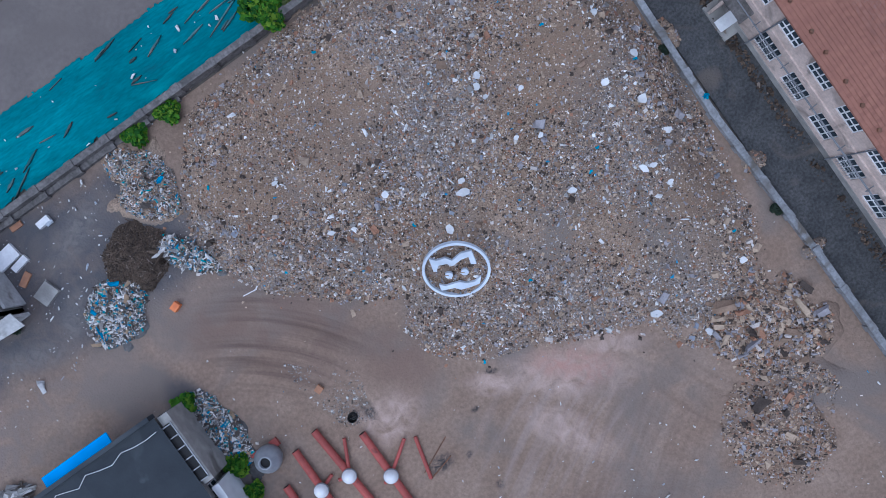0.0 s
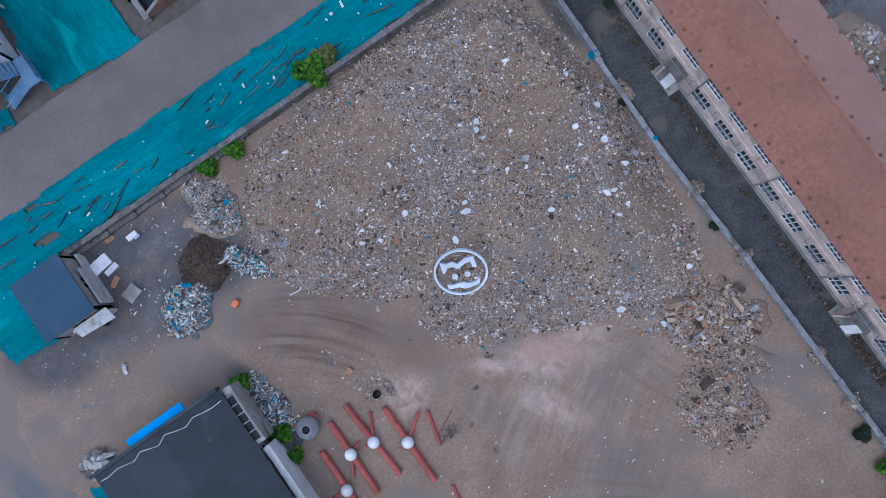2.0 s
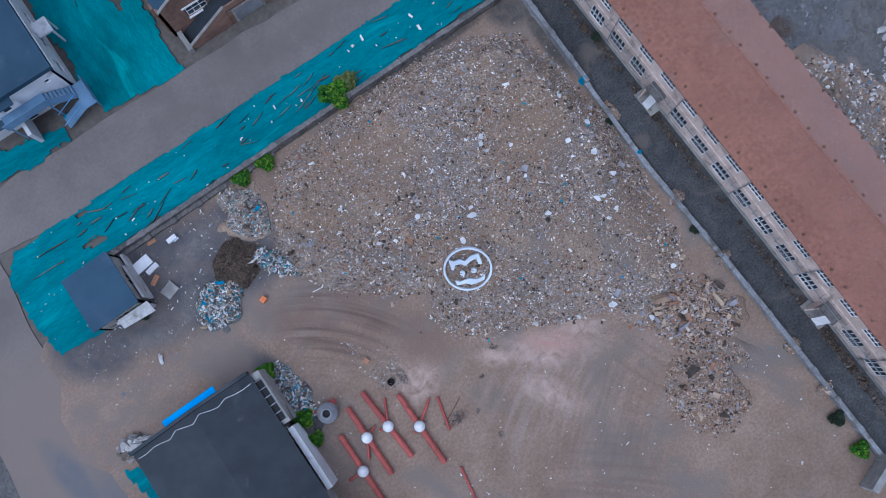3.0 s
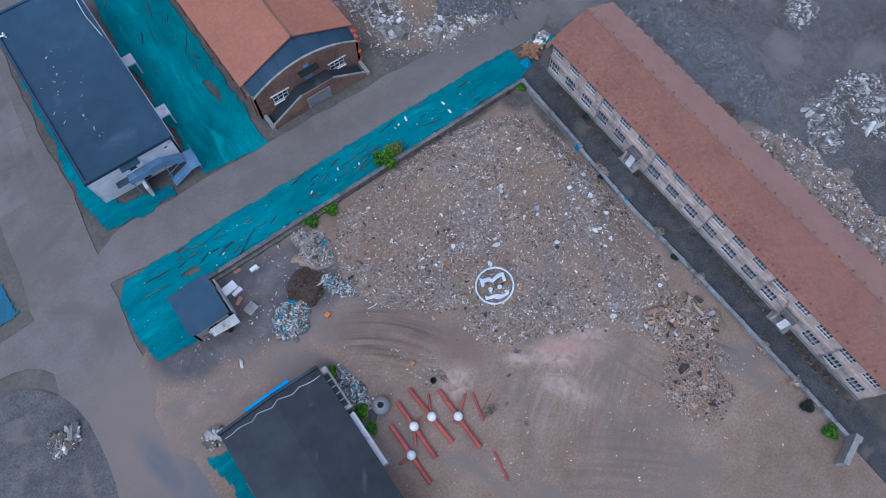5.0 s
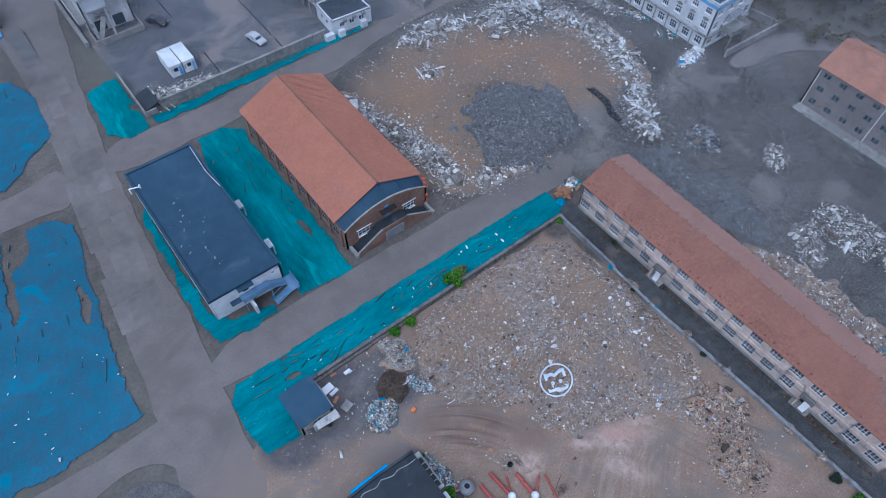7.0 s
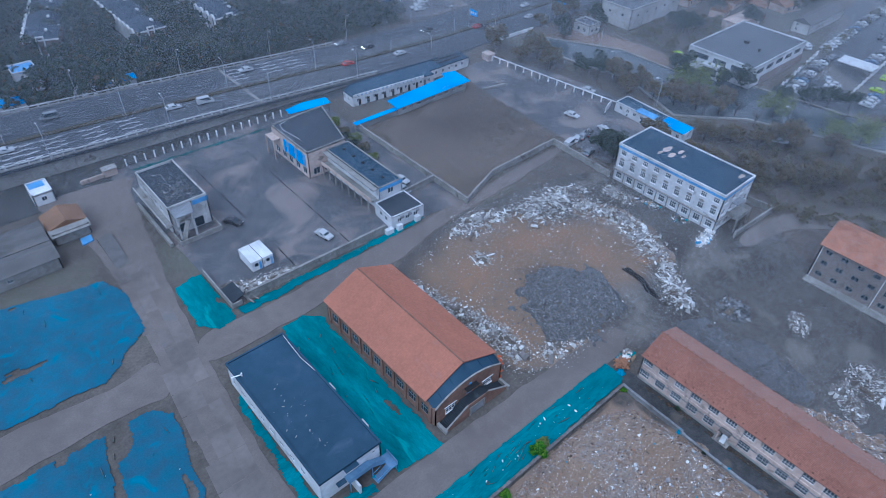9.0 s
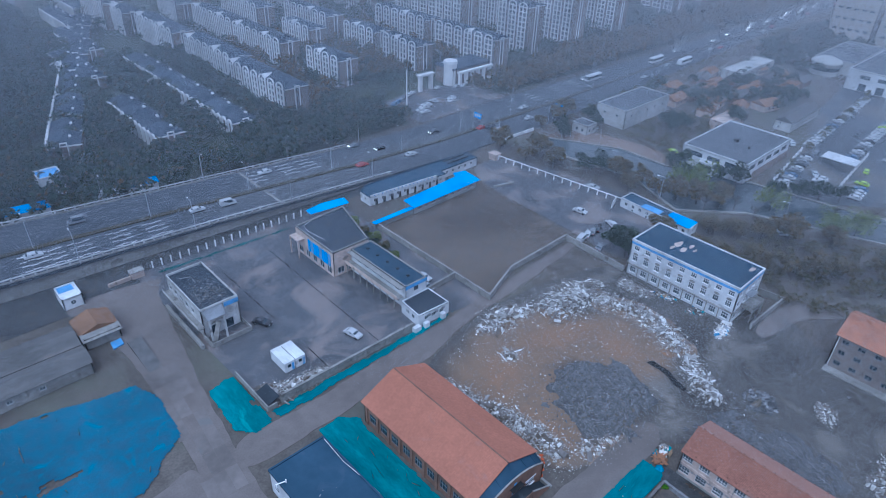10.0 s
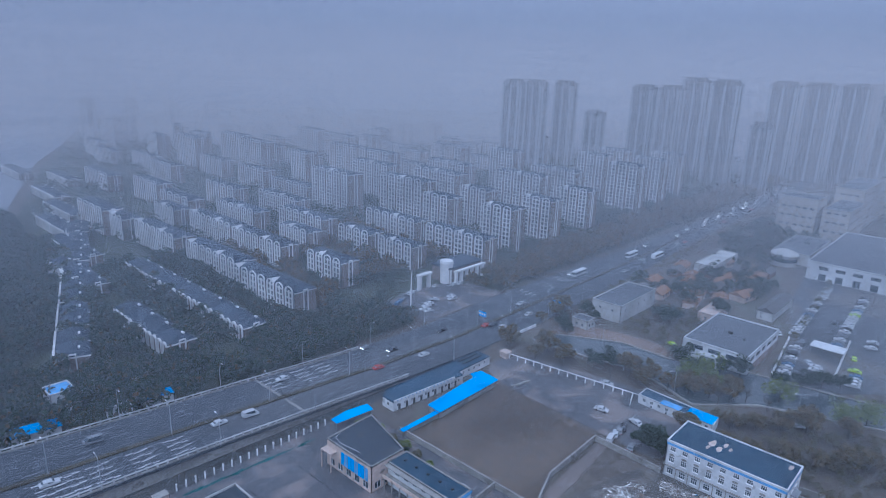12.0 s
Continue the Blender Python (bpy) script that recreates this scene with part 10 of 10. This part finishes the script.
v1 = villa(50, "row of low houses with slate roofs and white arches")
v2 = villa(110, "long row of low houses with slate roofs and white arches")
v3 = villa(26, "short row of low houses with slate roofs and white eaves")
v1.matrix_basis = pose(11.0, 218.5, 0)
v2.matrix_basis = pose(38.5, 214, 0)
v3.matrix_basis = pose(-21, 233, 0, 0, 0, -19)
for k in range(1, 7):
    copy_thing(v3, pose(-21 + 9.6 * k, 233 + 27.5 * k, 0, 0, 0, -19))
for x, y in ((12, 300), (26, 345), (36, 400), (52, 440), (62, 500), (90, 560), (70, 610)):
    copy_thing(v1, pose(x, y, 0))

# ---- far towers, standing in the mist ----
M["tower"] = mat("grey_brown_tower_wall", (0.16, 0.145, 0.14), (0.13, 0.12, 0.116), 0.05, 0.9, 0.0, object_random=0.1)
M["towerglass"] = mat("grey_tower_glass", (0.07, 0.08, 0.095), (0.06, 0.07, 0.085), 0.05, 0.5, 0.0)
M["towerwhite"] = mat("white_tower_strip", (0.45, 0.46, 0.48), (0.42, 0.43, 0.45), 0.05, 0.9, 0.0)


def tower(h, w, label):
    t = thing("tower_block", label, "tower block", "tower blocks")
    part("body", Geo().box(0, 14, 0, w, 0, h), M["tower"], t)
    part("crown", Geo().box(3, 11, 3, w - 3, h, h + 3.5).box(0.5, 13.5, 0.5, w - 0.5, h, h + 1.2), M["tower"], t)
    strip = Geo().box(-0.8, -0.02, -1.0, 1.0, 0, h - 2).mesh("strip", M["towerwhite"])
    for k in range(3):
        part("white_strip", strip, None, t, at=pose(0, w * (0.06 + 0.44 * k), 0))
    for x in (1.0, 10.5):
        part("end_strip", Geo().box(x, x + 2.4, -0.7, -0.02, 0, h - 2), M["towerwhite"], t)
    win, end = Geo(), Geo()
    for k in range(int(h // 3)):
        win.box(-0.12, -0.02, -1.9, 1.9, 3 * k + 0.9, 3 * k + 2.4)
        end.box(5.0, 9.0, -0.12, -0.02, 3 * k + 0.9, 3 * k + 2.4)
    win = win.mesh("window_column", M["towerglass"])
    for k in range(4):
        tagged(part("window_column", win, None, t, at=pose(0, w * (0.17 + 0.22 * k), 0)), kind="stuff")
    tagged(part("window_column", end, M["towerglass"], t), kind="stuff")
    return t


tw = [tower(87, 22, "tall grey tower block with white strips fading in mist"), tower(95, 26, "tall grey tower block with white strips fading in mist"), tower(60, 18, "grey tower block with white strips fading in mist"), tower(46, 12, "grey tower block barely seen in mist")]
spots_t = [(0, 484, 422), (0, 510, 412), (0, 540, 394), (2, 521, 347), (0, 552, 309), (0, 581, 293), (1, 628, 285), (1, 573, 233), (2, 544, 191), (1, 636, 199), (1, 663, 173), (1, 688, 147), (1, 720, 190), (0, 705, 118), (1, 742, 140), (3, 211, 859), (3, 247, 824), (3, 279, 789), (3, 313, 750), (2, 700, 240)]
used = set()
for k, x, y in spots_t:
    m = pose(x - 7, y - 10, 0)
    if k in used:
        copy_thing(tw[k], m)
    else:
        used.add(k)
        tw[k].matrix_basis = m

# the low city beyond, joined because nobody could count it
r = np.random.default_rng(77)
low_city = Geo()
while len(low_city.f) < 6 * 1300:
    x, y = float(r.uniform(40, 1100)), float(r.uniform(200, 1100))
    if math.hypot(x - 200, y - 200) > 930 or x < 70 + 0.45 * (y - 420) or (y < 900 - 0.25 * x and x < 560) or (x < 640 and y < 520):
        continue
    low_city.block(pose(x, y, 0, 0, 0, float(r.uniform(-6, 6))), float(r.uniform(8, 16)), float(r.uniform(14, 40)), 2 * float(r.uniform(5, 17)))
tagged(part("distant_houses", low_city, mat("distant_pale_walls", (0.3, 0.31, 0.33), (0.25, 0.26, 0.28), 0.05, 0.9, 0.0, island=0.15)), "low pale houses dissolving in mist", "houses", kind="stuff")

# ---- east side: white block, grey hall, old houses, big sheds ----
def block(name, label, category, x0, x1, y0, y1, h, wall_mat, roof_mat, rows, rim=0.4, skip=()):
    return poly_building(name, label, category, [(x0, y0), (x1, y0), (x1, y1), (x0, y1)], h, wall_mat, roof_mat, rows, rim, simple=True, skip=skip)


M["stainwhite"] = mat("peeling_white_render", (0.52, 0.515, 0.51), (0.45, 0.445, 0.44), 0.5, 0.9, 0.1, 5.0, stain=(0.3, 0.27, 0.25), stain_scale=0.35, stain_at=0.6)
M["greyroof"] = mat("grey_felt_roof", (0.11, 0.118, 0.135), (0.13, 0.138, 0.155), 0.2, 0.85, 0.08, 4.0)
M["slabwall"] = mat("pale_yellow_render", (0.46, 0.42, 0.38), (0.4, 0.365, 0.33), 0.3, 0.9, 0.05)
block("white_warehouse", "plain white warehouse with stained walls", "warehouse", 163.5, 197, 122.5, 136.5, 7.6, M["stainwhite"], M["greyroof"], [(4.5, 0.9, 1.0, 6.0, 1, 0)])
block("gate_office", "small white gate office", "hut", 146.5, 153, 128.5, 136, 3.6, M["stainwhite"], M["greyroof"], [(1.0, 1.2, 1.0, 2.8, 1, 0)])
gh = block("grey_roofed_hall", "white two-storey hall with a large grey flat roof", "hall", 153.5, 190, 66.8, 91.0, 7.0, M["white"], M["greyroof"], [(4.2, 1.7, 4.6, 6.6, 3, 0)], 0.5)
part("entrance", Geo().box(150.4, 153.4, 76.5, 83.5, 0, 4.2), M["white"], gh, "white entrance block")
part("entrance_glass", Geo().box(150.3, 150.38, 77.5, 82.5, 1, 3.6), M["glass"], gh)
part("roof_unit", Geo().box(171, 172.2, 79, 80.4, 7.0, 7.9).box(168, 168.8, 73, 73.6, 7.0, 8.0), M["dark"], gh)
part("ground_floor_band", Geo().box(160, 190.1, 66.4, 66.75, 0, 2.8), M["beige"], gh)
r = np.random.default_rng(9)
for k in range(26):
    x, y = 206 + 12.5 * (k % 7) + float(r.uniform(-2, 2)), 96 + 12 * (k // 7) + float(r.uniform(-3, 3))
    if 226 < x < 236 and y > 130:
        continue
    hs = thing("old_house", "low old house with a brown tiled roof", "house", "old houses", pose(x, y, 0, 0, 0, float(r.uniform(-12, 12))))
    l, w = float(r.uniform(8, 12)), float(r.uniform(5.5, 7.5))
    part("wall", Geo().box(0, l, 0, w, 0, 2.9), M["palewall"] if k % 3 else M["brick"], hs)
    part("roof", Geo().add([(-0.4, -0.4, 2.8), (l + 0.4, -0.4, 2.8), (l + 0.4, w + 0.4, 2.8), (-0.4, w + 0.4, 2.8), (-0.4, w / 2, 4.6), (l + 0.4, w / 2, 4.6)], [(0, 1, 5, 4), (4, 5, 2, 3), (1, 2, 5), (0, 4, 3), (0, 3, 2, 1)]), M["brownroof"] if k % 3 else M["greysheet"], hs)
    for j in range(3):
        part("window", Geo().box(l * (0.2 + 0.28 * j), l * (0.2 + 0.28 * j) + 1.1, -0.04, -0.005, 1.0, 2.2), M["glass"], hs)
block("long_white_shed", "long low white shed with a pale roof", "shed", 262, 300, 120, 130, 5.0, M["stainwhite"], M["stainwhite"], [(2.0, 1.2, 1.6, 5.0, 1, 0)])
block("pale_annex", "low pale annex with a flat roof", "shed", 194, 212, 94, 101, 3.6, M["palewall"], M["palewall"], [(1.0, 1.4, 1.0, 3.2, 1, 0)])
sh = thing("gabled_shed", "long white gabled shed with small windows", "shed")
for side in "swen":
    ps, ln = wall_pose(side, 216, 246, 76, 83)
    facade(sh, ps, ln, 4.0, [(0.8, 1.0, 1.2, [2 + 2.6 * k for k in range(int((ln - 2) // 2.6))], 1, 0), (2.6, 0.9, 1.2, [2 + 2.6 * k for k in range(int((ln - 2) // 2.6))], 1, 0)], M["stainwhite"], sill=False)
part("roof", Geo().add([(215.6, 75.6, 4), (246.4, 75.6, 4), (246.4, 83.4, 4), (215.6, 83.4, 4), (215.6, 79.5, 6), (246.4, 79.5, 6)], [(0, 1, 5, 4), (4, 5, 2, 3), (1, 2, 5), (0, 4, 3), (0, 3, 2, 1)]), M["greysheet"], sh)
bigh = block("market_hall", "large pale market hall with a grey roof", "hall", 300, 392, 36, 84, 9.5, M["white"], M["greyroof"], [(6.0, 1.8, 4.5, 8.0, 2, 0), (0.2, 3.6, 3.4, 8.0, 1, 0)], 0.5)
part("curved_roof", Geo().add([(310 + 60 * i / 10, y, 9.6 + 3.5 * math.sin(math.pi * i / 10)) for y in (40, 80) for i in range(11)], [(i, i + 1, 12 + i, 11 + i) for i in range(10)]), M["greyroof"], bigh)
block("market_wing", "pale flat-roofed market wing", "hall", 322, 372, 88, 108, 6.5, M["stainwhite"], M["greyroof"], [(4.0, 1.6, 3.0, 7.0, 2, 0)])
rd = thing("rotunda", "pale round entrance building", "rotunda", at=pose(318, 100, 0))
part("drum", Geo().lathe([(7, 0), (7, 5.6), (7.7, 6.0), (7.2, 6.8), (4, 8.4), (0, 9.2)], 28), M["stainwhite"], rd, smooth=True)
part("window_band", Geo().lathe([(7.06, 2.4), (7.06, 4.4)], 28), M["glass"], rd)
for k, (x0, x1, y0, y1, h) in enumerate([(392, 440, 84, 100, 22), (440, 512, 86, 104, 30), (396, 420, 104, 128, 26), (520, 580, 70, 92, 30), (460, 540, 30, 46, 26)]):
    block("far_slab_block", "pale slab block with rows of windows fading in mist", "slab block", x0, x1, y0, y1, h, M["slabwall"], M["greyroof"], [(3.0 * j + 1.2, 1.4, 2.6, 4.4, 0, 0) for j in range(0, int(h // 3), 2)], 0.6, (1, 2))
poly_building("woodland_house", "white flat-roofed house among the trees", "house", [(-31, 206), (-24, 206), (-24, 213), (-31, 213)], 6.5, M["white"], M["bluepaint"], [(3.4, 1.4, 1.4, 2.4, 1, 0)], 0.4)
for x, y, w, d in ((-10, 192, 9, 4), (-20, 193.5, 7, 4), (-44, 196, 12, 5), (-60, 199, 12, 6)):
    c2 = thing("blue_shed_roof", "low shed with a bright blue sheet roof among trees", "shed", "blue sheds", pose(x, y, 0, 0, 0, -9))
    part("wall", Geo().box(0, w, 0, d, 0, 2.6), M["white"], c2)
    part("roof", Geo().box(-0.3, w + 0.3, -0.3, d + 0.3, 2.6, 2.75), M["bluesheet"] if w != 7 else M["white"], c2)
